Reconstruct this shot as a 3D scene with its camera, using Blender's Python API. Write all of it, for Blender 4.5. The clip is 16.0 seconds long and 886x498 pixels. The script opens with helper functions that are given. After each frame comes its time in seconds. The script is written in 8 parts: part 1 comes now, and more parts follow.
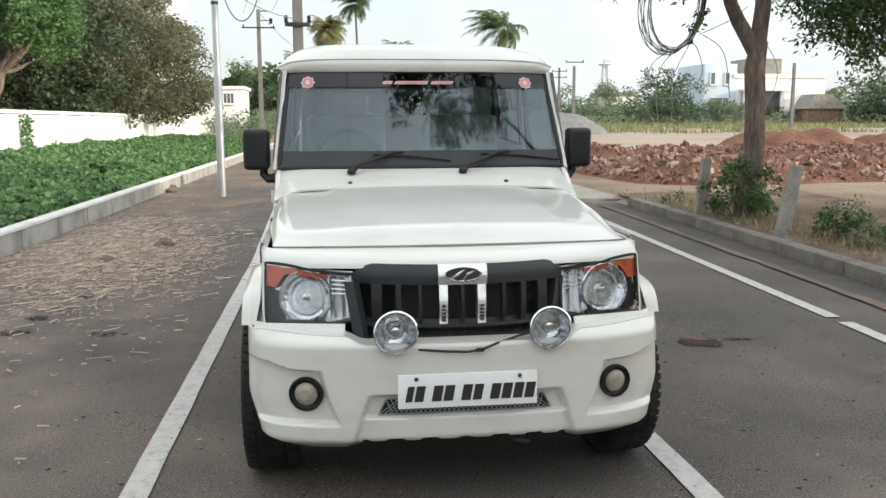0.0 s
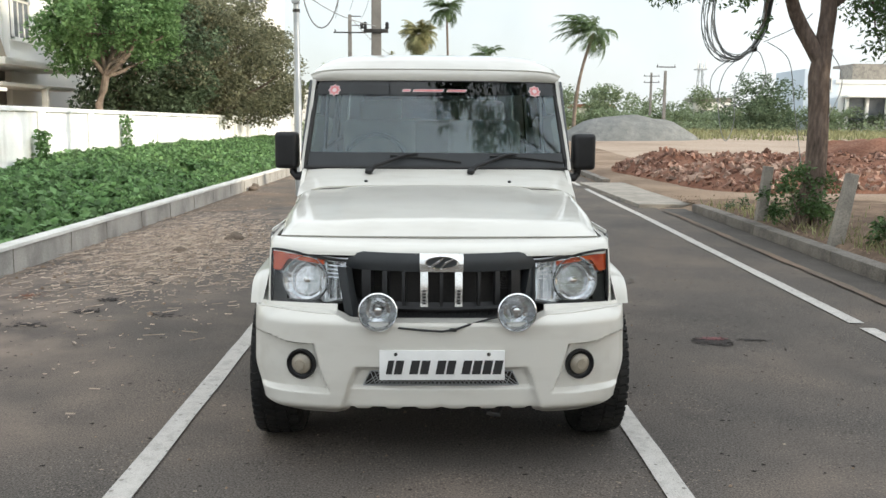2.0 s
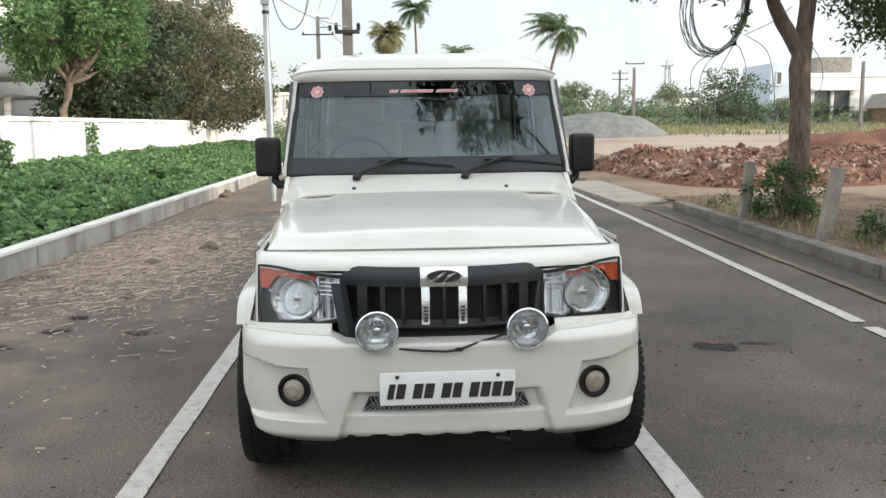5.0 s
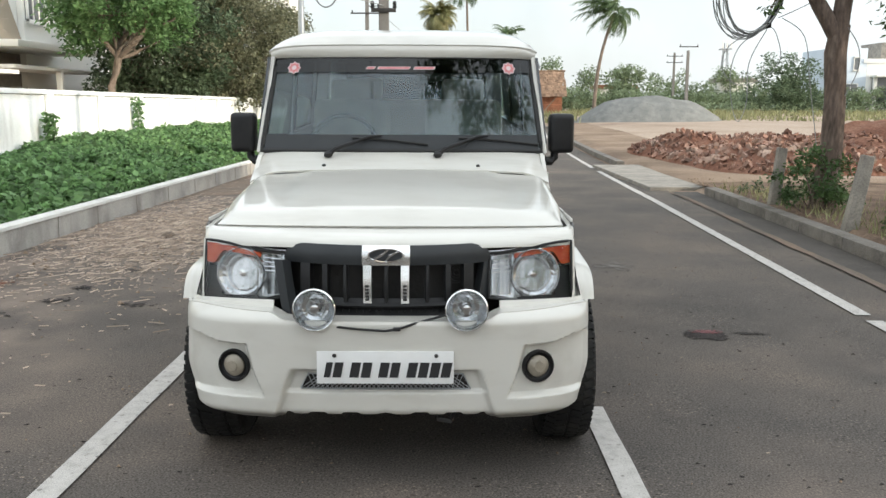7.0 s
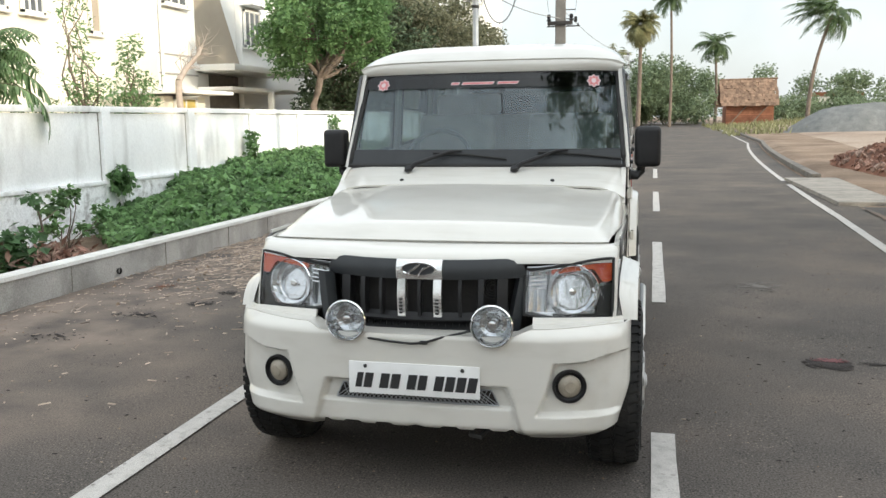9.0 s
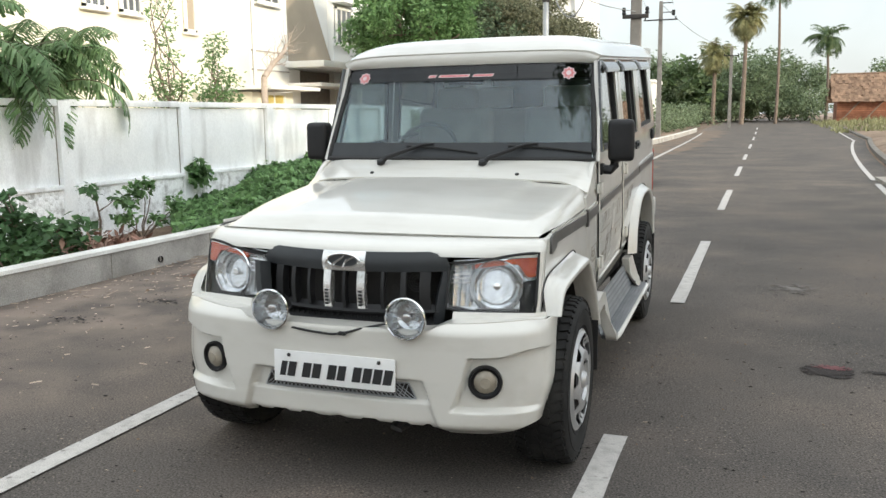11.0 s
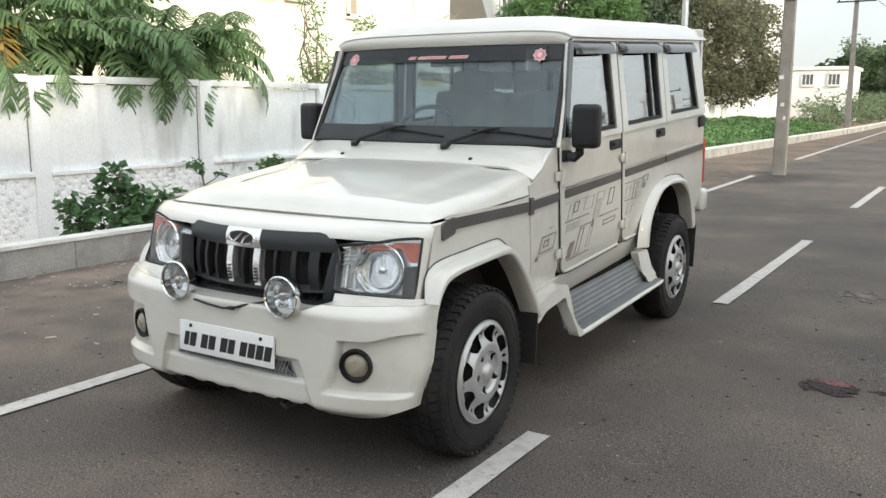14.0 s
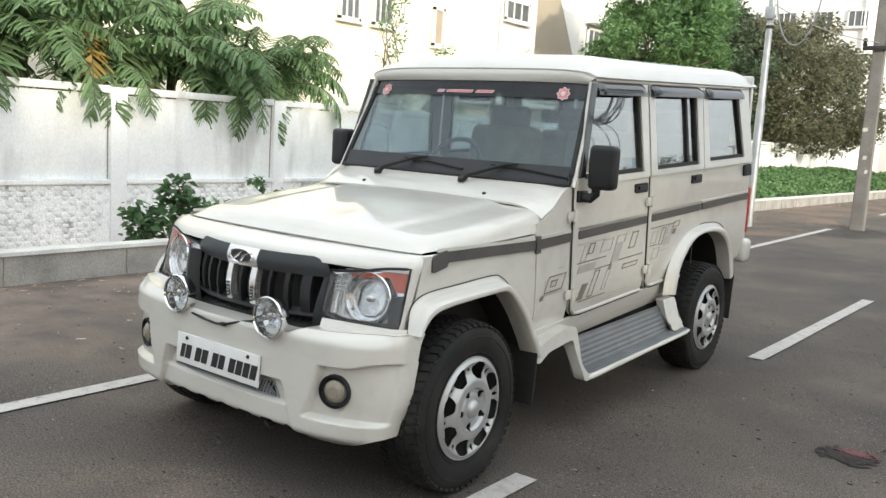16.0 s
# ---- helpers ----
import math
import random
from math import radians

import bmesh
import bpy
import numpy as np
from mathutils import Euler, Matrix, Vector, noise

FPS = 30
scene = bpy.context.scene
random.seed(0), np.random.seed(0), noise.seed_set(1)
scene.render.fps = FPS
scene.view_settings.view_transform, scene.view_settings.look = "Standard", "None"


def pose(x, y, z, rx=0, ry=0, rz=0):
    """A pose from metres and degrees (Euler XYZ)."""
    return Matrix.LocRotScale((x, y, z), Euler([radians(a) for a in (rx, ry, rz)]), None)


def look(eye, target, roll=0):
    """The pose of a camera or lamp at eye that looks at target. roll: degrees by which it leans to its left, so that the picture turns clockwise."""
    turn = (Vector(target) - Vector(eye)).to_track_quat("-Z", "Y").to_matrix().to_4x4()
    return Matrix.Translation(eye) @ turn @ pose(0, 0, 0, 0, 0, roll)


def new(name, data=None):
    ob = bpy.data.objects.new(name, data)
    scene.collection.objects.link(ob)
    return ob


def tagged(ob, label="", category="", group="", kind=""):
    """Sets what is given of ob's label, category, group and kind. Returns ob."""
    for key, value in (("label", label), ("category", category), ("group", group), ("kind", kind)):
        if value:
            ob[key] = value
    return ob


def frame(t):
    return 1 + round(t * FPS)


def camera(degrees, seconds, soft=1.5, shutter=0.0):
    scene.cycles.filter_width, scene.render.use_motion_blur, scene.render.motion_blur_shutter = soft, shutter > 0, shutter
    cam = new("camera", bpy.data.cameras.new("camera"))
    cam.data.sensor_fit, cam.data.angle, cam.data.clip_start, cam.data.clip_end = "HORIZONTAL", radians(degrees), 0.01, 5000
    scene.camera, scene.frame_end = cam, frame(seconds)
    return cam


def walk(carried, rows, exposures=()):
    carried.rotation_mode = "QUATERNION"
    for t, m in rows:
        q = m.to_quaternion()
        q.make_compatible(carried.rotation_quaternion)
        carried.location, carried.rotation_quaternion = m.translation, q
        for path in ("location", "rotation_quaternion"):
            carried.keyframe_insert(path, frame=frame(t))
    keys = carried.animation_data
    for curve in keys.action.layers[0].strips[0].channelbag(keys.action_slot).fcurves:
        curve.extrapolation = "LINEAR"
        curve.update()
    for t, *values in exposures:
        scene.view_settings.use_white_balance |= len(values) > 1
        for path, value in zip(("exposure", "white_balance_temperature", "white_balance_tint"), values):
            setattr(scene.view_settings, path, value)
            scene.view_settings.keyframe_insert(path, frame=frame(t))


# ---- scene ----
cam = camera(54.3, 16.0)
PATH = [
    (0, (-0.489, -3.023, 1.421), (-0.23, -1.062, 1.127), -0.2),
    (0.5, (-0.41, -3.131, 1.417), (-0.181, -1.167, 1.118), 0.4),
    (1, (-0.307, -3.251, 1.431), (-0.113, -1.284, 1.122), 1.2),
    (1.5, (-0.192, -3.36, 1.442), (-0.059, -1.386, 1.15), 0.8),
    (2, (-0.102, -3.45, 1.429), (-0.048, -1.471, 1.143), 0.4),
    (2.5, (-0.075, -3.464, 1.436), (-0.047, -1.484, 1.154), -0.5),
    (3, (-0.097, -3.44, 1.429), (-0.07, -1.459, 1.152), -0.6),
    (3.5, (-0.172, -3.375, 1.433), (-0.14, -1.395, 1.156), -0.5),
    (4, (-0.238, -3.308, 1.437), (-0.143, -1.33, 1.155), -0.5),
    (4.2, (-0.251, -3.282, 1.437), (-0.122, -1.306, 1.153), -0.4),
    (6.3, (0.036, -3.066, 1.417), (0.124, -1.088, 1.131), -1.6),
    (6.5, (0.086, -3.098, 1.413), (0.151, -1.121, 1.118), -1.0),
    (7, (0.198, -3.141, 1.42), (0.2, -1.168, 1.093), 0.2),
    (7.5, (0.347, -3.11, 1.435), (0.235, -1.136, 1.129), 0.1),
    (8, (0.548, -3.057, 1.416), (0.234, -1.103, 1.123), 0.2),
    (8.5, (0.681, -3.068, 1.423), (0.3, -1.126, 1.13), -0.7),
    (8.7, (0.741, -3.084, 1.426), (0.328, -1.149, 1.131), -0.7),
    (10.8, (1.385, -2.887, 1.402), (0.724, -1.022, 1.113), -1.2),
    (11, (1.463, -2.876, 1.401), (0.782, -1.02, 1.1), -0.7),
    (11.5, (1.615, -2.815, 1.412), (0.854, -0.994, 1.091), -0.7),
    (12, (1.783, -2.668, 1.404), (0.953, -0.877, 1.083), 0.6),
    (12.5, (1.92, -2.604, 1.403), (1.075, -0.819, 1.085), 0.0),
    (13, (2.11, -2.603, 1.383), (1.232, -0.835, 1.063), 0.9),
    (13.5, (2.267, -2.503, 1.4), (1.3, -0.784, 1.069), 0.8),
    (14, (2.413, -2.361, 1.384), (1.366, -0.69, 1.051), 0.2),
    (14.5, (2.527, -2.308, 1.387), (1.469, -0.644, 1.055), -1.3),
    (15, (2.631, -2.286, 1.394), (1.539, -0.643, 1.065), 0.8),
    (15.5, (2.645, -2.238, 1.404), (1.515, -0.614, 1.113), 2.4),
    (16, (2.671, -2.171, 1.405), (1.47, -0.595, 1.134), 3.5),
]
walk(cam, [(t, look(eye, target, roll)) for t, eye, target, roll in PATH], [(0.0, 0.42, 6500, 8), (16.0, 0.46, 6500, 8)])

# ---- light ----
world = bpy.data.worlds.new("sky")
scene.world = world
world.use_nodes = True
wt = world.node_tree
bg = wt.nodes["Background"]
SUN_EL, SUN_AZ = radians(14), radians(115)      # a low evening sun; trees added out of view keep it off the car
sky = wt.nodes.new("ShaderNodeTexSky")
sky.sky_type = "NISHITA"
sky.sun_disc = False
sky.sun_elevation, sky.sun_rotation = SUN_EL, SUN_AZ
sky.air_density, sky.dust_density, sky.ozone_density = 1.0, 2.5, 1.0
cloud = wt.nodes.new("ShaderNodeTexNoise")
cloud.inputs["Scale"].default_value, cloud.inputs["Detail"].default_value = 2.2, 7
ramp = wt.nodes.new("ShaderNodeValToRGB")
ramp.color_ramp.elements[0].position, ramp.color_ramp.elements[1].position = 0.30, 0.62
ramp.color_ramp.elements[0].color, ramp.color_ramp.elements[1].color = (0.45, 0.45, 0.45, 1), (0.97, 0.97, 0.97, 1)
veil = wt.nodes.new("ShaderNodeMix")
veil.data_type = "RGBA"
veil.inputs["B"].default_value = (6.9, 7.25, 7.55, 1)
wt.links.new(cloud.outputs["Fac"], ramp.inputs["Fac"])
wt.links.new(ramp.outputs["Color"], veil.inputs["Factor"])
wt.links.new(sky.outputs["Color"], veil.inputs["A"])
# a cloudy sky is brighter overhead than at the horizon
wc, wz, wm, wx = (wt.nodes.new(k) for k in ("ShaderNodeTexCoord", "ShaderNodeSeparateXYZ", "ShaderNodeMapRange", "ShaderNodeMix"))
wt.links.new(wc.outputs["Generated"], wz.inputs[0])
wt.links.new(wz.outputs["Z"], wm.inputs["Value"])
wm.inputs["To Min"].default_value, wm.inputs["To Max"].default_value = 0.76, 1.22
wx.data_type, wx.blend_type = "RGBA", "MULTIPLY"
wx.inputs["Factor"].default_value = 1
wt.links.new(veil.outputs["Result"], wx.inputs["A"])
wt.links.new(wm.outputs[0], wx.inputs["B"])
# plus a glow added round the veiled sun to light wall and car
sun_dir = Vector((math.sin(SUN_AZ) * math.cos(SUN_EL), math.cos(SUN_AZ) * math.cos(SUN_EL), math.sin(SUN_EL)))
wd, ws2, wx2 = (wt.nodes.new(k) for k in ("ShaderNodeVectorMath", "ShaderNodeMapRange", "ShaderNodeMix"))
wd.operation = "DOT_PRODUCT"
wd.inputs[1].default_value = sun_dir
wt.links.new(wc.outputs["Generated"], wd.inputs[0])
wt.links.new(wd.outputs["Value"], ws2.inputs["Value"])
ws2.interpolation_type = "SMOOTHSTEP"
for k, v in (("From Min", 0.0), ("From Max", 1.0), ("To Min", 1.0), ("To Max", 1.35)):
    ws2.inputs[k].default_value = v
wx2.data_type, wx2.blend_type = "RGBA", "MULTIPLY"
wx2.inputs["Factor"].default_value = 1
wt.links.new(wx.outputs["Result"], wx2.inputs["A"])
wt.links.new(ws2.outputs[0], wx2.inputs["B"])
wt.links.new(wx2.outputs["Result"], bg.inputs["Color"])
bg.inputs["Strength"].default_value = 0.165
lamp = bpy.data.lights.new("sun", "SUN")
lamp.energy, lamp.angle, lamp.color = 2.7, radians(1.5), (1.0, 0.89, 0.72)
sun = new("sun", lamp)
sun.matrix_world = look(sun_dir * 60, (0, 0, 0))

# ---- materials ----
def mat_new(name, rough=0.6, metal=0.0, color=(0.5, 0.5, 0.5)):
    m = bpy.data.materials.new(name)
    m.use_nodes = True
    b = m.node_tree.nodes["Principled BSDF"]
    b.inputs["Base Color"].default_value = (*color, 1)
    b.inputs["Roughness"].default_value = rough
    b.inputs["Metallic"].default_value = metal
    return m, m.node_tree, b


def varied(name, colors, scale=8.0, detail=6.0, rough=0.8, bump=0.2, bump_scale=60.0, dist=0.01, metal=0.0, per_object=0.0, fine=0.0, stretch=(1, 1, 1), coords="Object", spec=0.5, island=0.0):
    """A surface with colour at two scales and fine relief."""
    m, t, b = mat_new(name, rough, metal)
    b.inputs["Specular IOR Level"].default_value = spec
    tc = t.nodes.new("ShaderNodeTexCoord")
    mp = t.nodes.new("ShaderNodeMapping")
    mp.inputs["Scale"].default_value = stretch
    t.links.new(tc.outputs[coords], mp.inputs["Vector"])
    n1 = t.nodes.new("ShaderNodeTexNoise")
    n1.inputs["Scale"].default_value, n1.inputs["Detail"].default_value, n1.inputs["Roughness"].default_value = scale, detail, 0.6
    t.links.new(mp.outputs["Vector"], n1.inputs["Vector"])
    r = t.nodes.new("ShaderNodeValToRGB")
    els = r.color_ramp.elements
    while len(els) < len(colors):
        els.new(0.5)
    for i, c in enumerate(colors):
        els[i].position = 0.3 + 0.4 * i / max(1, len(colors) - 1)
        els[i].color = (*c, 1)
    t.links.new(n1.outputs["Fac"], r.inputs["Fac"])
    out = r.outputs["Color"]
    if fine:
        n3 = t.nodes.new("ShaderNodeTexNoise")
        n3.inputs["Scale"].default_value, n3.inputs["Detail"].default_value = bump_scale * 1.7, 3
        t.links.new(mp.outputs["Vector"], n3.inputs["Vector"])
        mr = t.nodes.new("ShaderNodeMapRange")
        mr.inputs["From Min"].default_value, mr.inputs["From Max"].default_value = 0.3, 0.7
        mr.inputs["To Min"].default_value, mr.inputs["To Max"].default_value = 1 - fine, 1 + fine
        t.links.new(n3.outputs["Fac"], mr.inputs["Value"])
        mx = t.nodes.new("ShaderNodeMix")
        mx.data_type, mx.blend_type = "RGBA", "MULTIPLY"
        mx.inputs["Factor"].default_value = 1
        t.links.new(out, mx.inputs["A"])
        t.links.new(mr.outputs["Result"], mx.inputs["B"])
        out = mx.outputs["Result"]
    if per_object or island:
        if per_object:
            oi = t.nodes.new("ShaderNodeObjectInfo")
            src = oi.outputs["Random"]
        else:
            oi = t.nodes.new("ShaderNodeNewGeometry")
            src = oi.outputs["Random Per Island"]
        k = per_object or island
        mr = t.nodes.new("ShaderNodeMapRange")
        mr.inputs["To Min"].default_value, mr.inputs["To Max"].default_value = 1 - k, 1 + k
        t.links.new(src, mr.inputs["Value"])
        mx = t.nodes.new("ShaderNodeMix")
        mx.data_type, mx.blend_type = "RGBA", "MULTIPLY"
        mx.inputs["Factor"].default_value = 1
        t.links.new(out, mx.inputs["A"])
        t.links.new(mr.outputs["Result"], mx.inputs["B"])
        out = mx.outputs["Result"]
    t.links.new(out, b.inputs["Base Color"])
    if bump:
        n2 = t.nodes.new("ShaderNodeTexNoise")
        n2.inputs["Scale"].default_value, n2.inputs["Detail"].default_value = bump_scale, 4
        t.links.new(mp.outputs["Vector"], n2.inputs["Vector"])
        bp = t.nodes.new("ShaderNodeBump")
        bp.inputs["Strength"].default_value, bp.inputs["Distance"].default_value = bump, dist
        t.links.new(n2.outputs["Fac"], bp.inputs["Height"])
        t.links.new(bp.outputs["Normal"], b.inputs["Normal"])
    return m


def leafy(name, a, b_, rough=0.55, trans=0.35, k=0.35):
    """Foliage: two greens varied leaf by leaf, a little light passing through."""
    m = varied(name, [a, b_], scale=1.3, rough=rough, bump=0, island=k)
    b = m.node_tree.nodes["Principled BSDF"]
    b.inputs["Specular IOR Level"].default_value = 0.3
    tr = m.node_tree.nodes.new("ShaderNodeBsdfTranslucent")
    mx = m.node_tree.nodes.new("ShaderNodeMixShader")
    mx.inputs["Fac"].default_value = trans
    src = b.inputs["Base Color"].links[0].from_socket
    m.node_tree.links.new(src, tr.inputs["Color"])
    o = m.node_tree.nodes["Material Output"]
    m.node_tree.links.new(b.outputs[0], mx.inputs[1])
    m.node_tree.links.new(tr.outputs[0], mx.inputs[2])
    m.node_tree.links.new(mx.outputs[0], o.inputs["Surface"])
    return m


ASPHALT = varied("asphalt", [(0.062, 0.056, 0.051), (0.095, 0.082, 0.072), (0.140, 0.113, 0.093)], scale=0.55, detail=11, rough=0.88, bump=0.6, bump_scale=70, dist=0.005, fine=0.65, spec=0.25)
def dusty(m, dust, x0, x1, amount):
    """Lays a layer of dust over a road material, thicker towards the kerb, broken up by noise."""
    t = m.node_tree
    b = t.nodes["Principled BSDF"]
    tc = t.nodes.new("ShaderNodeTexCoord")
    sx = t.nodes.new("ShaderNodeSeparateXYZ")
    t.links.new(tc.outputs["Object"], sx.inputs[0])
    mr = t.nodes.new("ShaderNodeMapRange")
    for k, v in (("From Min", x0), ("From Max", x1), ("To Min", 0.0), ("To Max", 0.62)):
        mr.inputs[k].default_value = v
    t.links.new(sx.outputs["X"], mr.inputs["Value"])
    n = t.nodes.new("ShaderNodeTexNoise")
    n.inputs["Scale"].default_value, n.inputs["Detail"].default_value = 0.9, 9
    t.links.new(tc.outputs["Object"], n.inputs["Vector"])
    ad = t.nodes.new("ShaderNodeMath")
    t.links.new(mr.outputs[0], ad.inputs[0])
    t.links.new(n.outputs["Fac"], ad.inputs[1])
    rp = t.nodes.new("ShaderNodeMapRange")
    for k, v in (("From Min", 0.50), ("From Max", 1.0), ("To Min", 0.0), ("To Max", amount)):
        rp.inputs[k].default_value = v
    t.links.new(ad.outputs[0], rp.inputs["Value"])
    n2 = t.nodes.new("ShaderNodeTexNoise")
    n2.inputs["Scale"].default_value, n2.inputs["Detail"].default_value = 2.3, 9
    t.links.new(tc.outputs["Object"], n2.inputs["Vector"])
    cr = t.nodes.new("ShaderNodeValToRGB")
    cr.color_ramp.elements[0].position, cr.color_ramp.elements[1].position = 0.35, 0.65
    cr.color_ramp.elements[0].color, cr.color_ramp.elements[1].color = (*dust[0], 1), (*dust[1], 1)
    t.links.new(n2.outputs["Fac"], cr.inputs["Fac"])
    mx = t.nodes.new("ShaderNodeMix")
    mx.data_type = "RGBA"
    src = b.inputs["Base Color"].links[0].from_socket
    t.links.new(rp.outputs[0], mx.inputs["Factor"])
    t.links.new(src, mx.inputs["A"])
    t.links.new(cr.outputs["Color"], mx.inputs["B"])
    t.links.new(mx.outputs["Result"], b.inputs["Base Color"])


def speckled(m, scale, size, light, amount):
    """Single pale chippings showing in a road surface, thicker in places."""
    t = m.node_tree
    b = t.nodes["Principled BSDF"]
    tc, vo, mr, n, m2, mu, mx = (t.nodes.new(k) for k in ("ShaderNodeTexCoord", "ShaderNodeTexVoronoi", "ShaderNodeMapRange", "ShaderNodeTexNoise", "ShaderNodeMapRange", "ShaderNodeMath", "ShaderNodeMix"))
    t.links.new(tc.outputs["Object"], vo.inputs["Vector"])
    t.links.new(tc.outputs["Object"], n.inputs["Vector"])
    vo.inputs["Scale"].default_value = scale
    n.inputs["Scale"].default_value, n.inputs["Detail"].default_value = 1.7, 8
    for k, v in (("From Min", size), ("From Max", size * 0.6), ("To Min", 0.0), ("To Max", amount)):
        mr.inputs[k].default_value = v
    for k, v in (("From Min", 0.42), ("From Max", 0.62), ("To Min", 0.15), ("To Max", 1.0)):
        m2.inputs[k].default_value = v
    t.links.new(vo.outputs["Distance"], mr.inputs["Value"])
    t.links.new(n.outputs["Fac"], m2.inputs["Value"])
    mu.operation = "MULTIPLY"
    t.links.new(mr.outputs[0], mu.inputs[0])
    t.links.new(m2.outputs[0], mu.inputs[1])
    mx.data_type = "RGBA"
    mx.inputs["B"].default_value = (*light, 1)
    t.links.new(mu.outputs[0], mx.inputs["Factor"])
    t.links.new(b.inputs["Base Color"].links[0].from_socket, mx.inputs["A"])
    t.links.new(mx.outputs["Result"], b.inputs["Base Color"])


speckled(ASPHALT, 33, 0.30, (0.028, 0.023, 0.020), 0.75)
speckled(ASPHALT, 47, 0.26, (0.27, 0.22, 0.18), 0.70)
dusty(ASPHALT, ((0.100, 0.083, 0.072), (0.235, 0.185, 0.150)), -1.3, -3.7, 0.85)
SHOULDER = varied("dusty_asphalt", [(0.095, 0.086, 0.078), (0.160, 0.125, 0.098), (0.225, 0.155, 0.112)], scale=0.8, detail=9, rough=0.95, bump=0.6, bump_scale=110, dist=0.007, fine=0.4, spec=0.2)
PAINT_LINE = varied("road_paint", [(0.34, 0.32, 0.295), (0.455, 0.43, 0.40), (0.50, 0.475, 0.445)], scale=14, detail=8, rough=0.75, bump=0.3, bump_scale=140, dist=0.003, fine=0.25)
speckled(PAINT_LINE, 16, 0.20, (0.10, 0.085, 0.075), 0.9)
speckled(PAINT_LINE, 60, 0.26, (0.14, 0.12, 0.105), 0.5)
CONCRETE = varied("concrete", [(0.24, 0.23, 0.21), (0.40, 0.38, 0.35), (0.48, 0.455, 0.42)], scale=2.8, detail=8, rough=0.9, bump=0.4, bump_scale=60, dist=0.006, fine=0.2)
KERB_TOP = varied("kerb_white", [(0.48, 0.47, 0.44), (0.68, 0.67, 0.63)], scale=3, detail=8, rough=0.9, bump=0.3, bump_scale=60, dist=0.004, fine=0.15)
CONC_OLD = varied("old_concrete", [(0.17, 0.155, 0.14), (0.26, 0.24, 0.21), (0.32, 0.29, 0.25)], scale=3, detail=9, rough=0.95, bump=0.6, bump_scale=40, dist=0.01, fine=0.25)
SOIL = varied("soil", [(0.15, 0.108, 0.080), (0.245, 0.180, 0.132), (0.32, 0.245, 0.185)], scale=0.35, detail=9, rough=1.0, bump=0.7, bump_scale=18, dist=0.03, fine=0.25, spec=0.1)
FIELD = varied("field_soil", [(0.25, 0.185, 0.142), (0.36, 0.285, 0.225), (0.40, 0.325, 0.265)], scale=0.12, detail=9, rough=1.0, bump=0.5, bump_scale=6, dist=0.05, fine=0.2, spec=0.1)
RED_SOIL = varied("red_soil", [(0.13, 0.062, 0.043), (0.19, 0.096, 0.066), (0.24, 0.135, 0.095)], scale=1.2, detail=9, rough=1.0, bump=0.8, bump_scale=9, dist=0.05, fine=0.3, spec=0.1)
GRAVEL = varied("gravel", [(0.155, 0.16, 0.155), (0.235, 0.235, 0.225)], scale=2, detail=10, rough=1.0, bump=0.9, bump_scale=14, dist=0.05, fine=0.3, spec=0.1)
WALLPAINT = varied("limewashed_wall", [(0.72, 0.74, 0.745), (0.845, 0.86, 0.865), (0.885, 0.90, 0.905)], scale=0.9, detail=10, rough=0.92, bump=0.35, bump_scale=35, dist=0.008, fine=0.08, stretch=(1, 1, 0.45))
def streaked(m, color, amount):
    """Dark rain streaks that run down a wall."""
    t = m.node_tree
    b = t.nodes["Principled BSDF"]
    tc, mp, n, mr, mx = (t.nodes.new(k) for k in ("ShaderNodeTexCoord", "ShaderNodeMapping", "ShaderNodeTexNoise", "ShaderNodeMapRange", "ShaderNodeMix"))
    oi = t.nodes.new("ShaderNodeObjectInfo")
    mp.inputs["Scale"].default_value = (1.3, 1.3, 0.30)
    t.links.new(tc.outputs["Object"], mp.inputs["Vector"])
    ad = t.nodes.new("ShaderNodeVectorMath")
    t.links.new(mp.outputs[0], ad.inputs[0])
    t.links.new(oi.outputs["Location"], ad.inputs[1])
    t.links.new(ad.outputs[0], n.inputs["Vector"])
    n.inputs["Scale"].default_value, n.inputs["Detail"].default_value = 1.4, 8
    for k, v in (("From Min", 0.54), ("From Max", 0.70), ("To Min", 0.0), ("To Max", amount)):
        mr.inputs[k].default_value = v
    t.links.new(n.outputs["Fac"], mr.inputs["Value"])
    mx.data_type = "RGBA"
    mx.inputs["B"].default_value = (*color, 1)
    t.links.new(mr.outputs[0], mx.inputs["Factor"])
    t.links.new(b.inputs["Base Color"].links[0].from_socket, mx.inputs["A"])
    t.links.new(mx.outputs["Result"], b.inputs["Base Color"])


streaked(WALLPAINT, (0.36, 0.355, 0.34), 0.55)
KERB_SIDE = varied("kerb_concrete", [(0.20, 0.19, 0.175), (0.36, 0.345, 0.32), (0.44, 0.42, 0.39)], scale=1.6, detail=9, rough=0.92, bump=0.4, bump_scale=50, dist=0.006, fine=0.2)
streaked(KERB_SIDE, (0.15, 0.135, 0.12), 0.55)
WALLBRICK = varied("limewashed_brick", [(0.34, 0.33, 0.315), (0.87, 0.885, 0.89), (0.90, 0.915, 0.92)], scale=5, detail=10, rough=0.95, bump=0.7, bump_scale=25, dist=0.015, fine=0.15)
CREAM = varied("cream_render", [(0.82, 0.77, 0.63), (0.86, 0.82, 0.70)], scale=0.3, detail=7, rough=0.9, bump=0.1, bump_scale=30)
WHITE_W = varied("white_render", [(0.80, 0.79, 0.75), (0.86, 0.85, 0.82)], scale=0.3, detail=7, rough=0.9, bump=0.1, bump_scale=30)
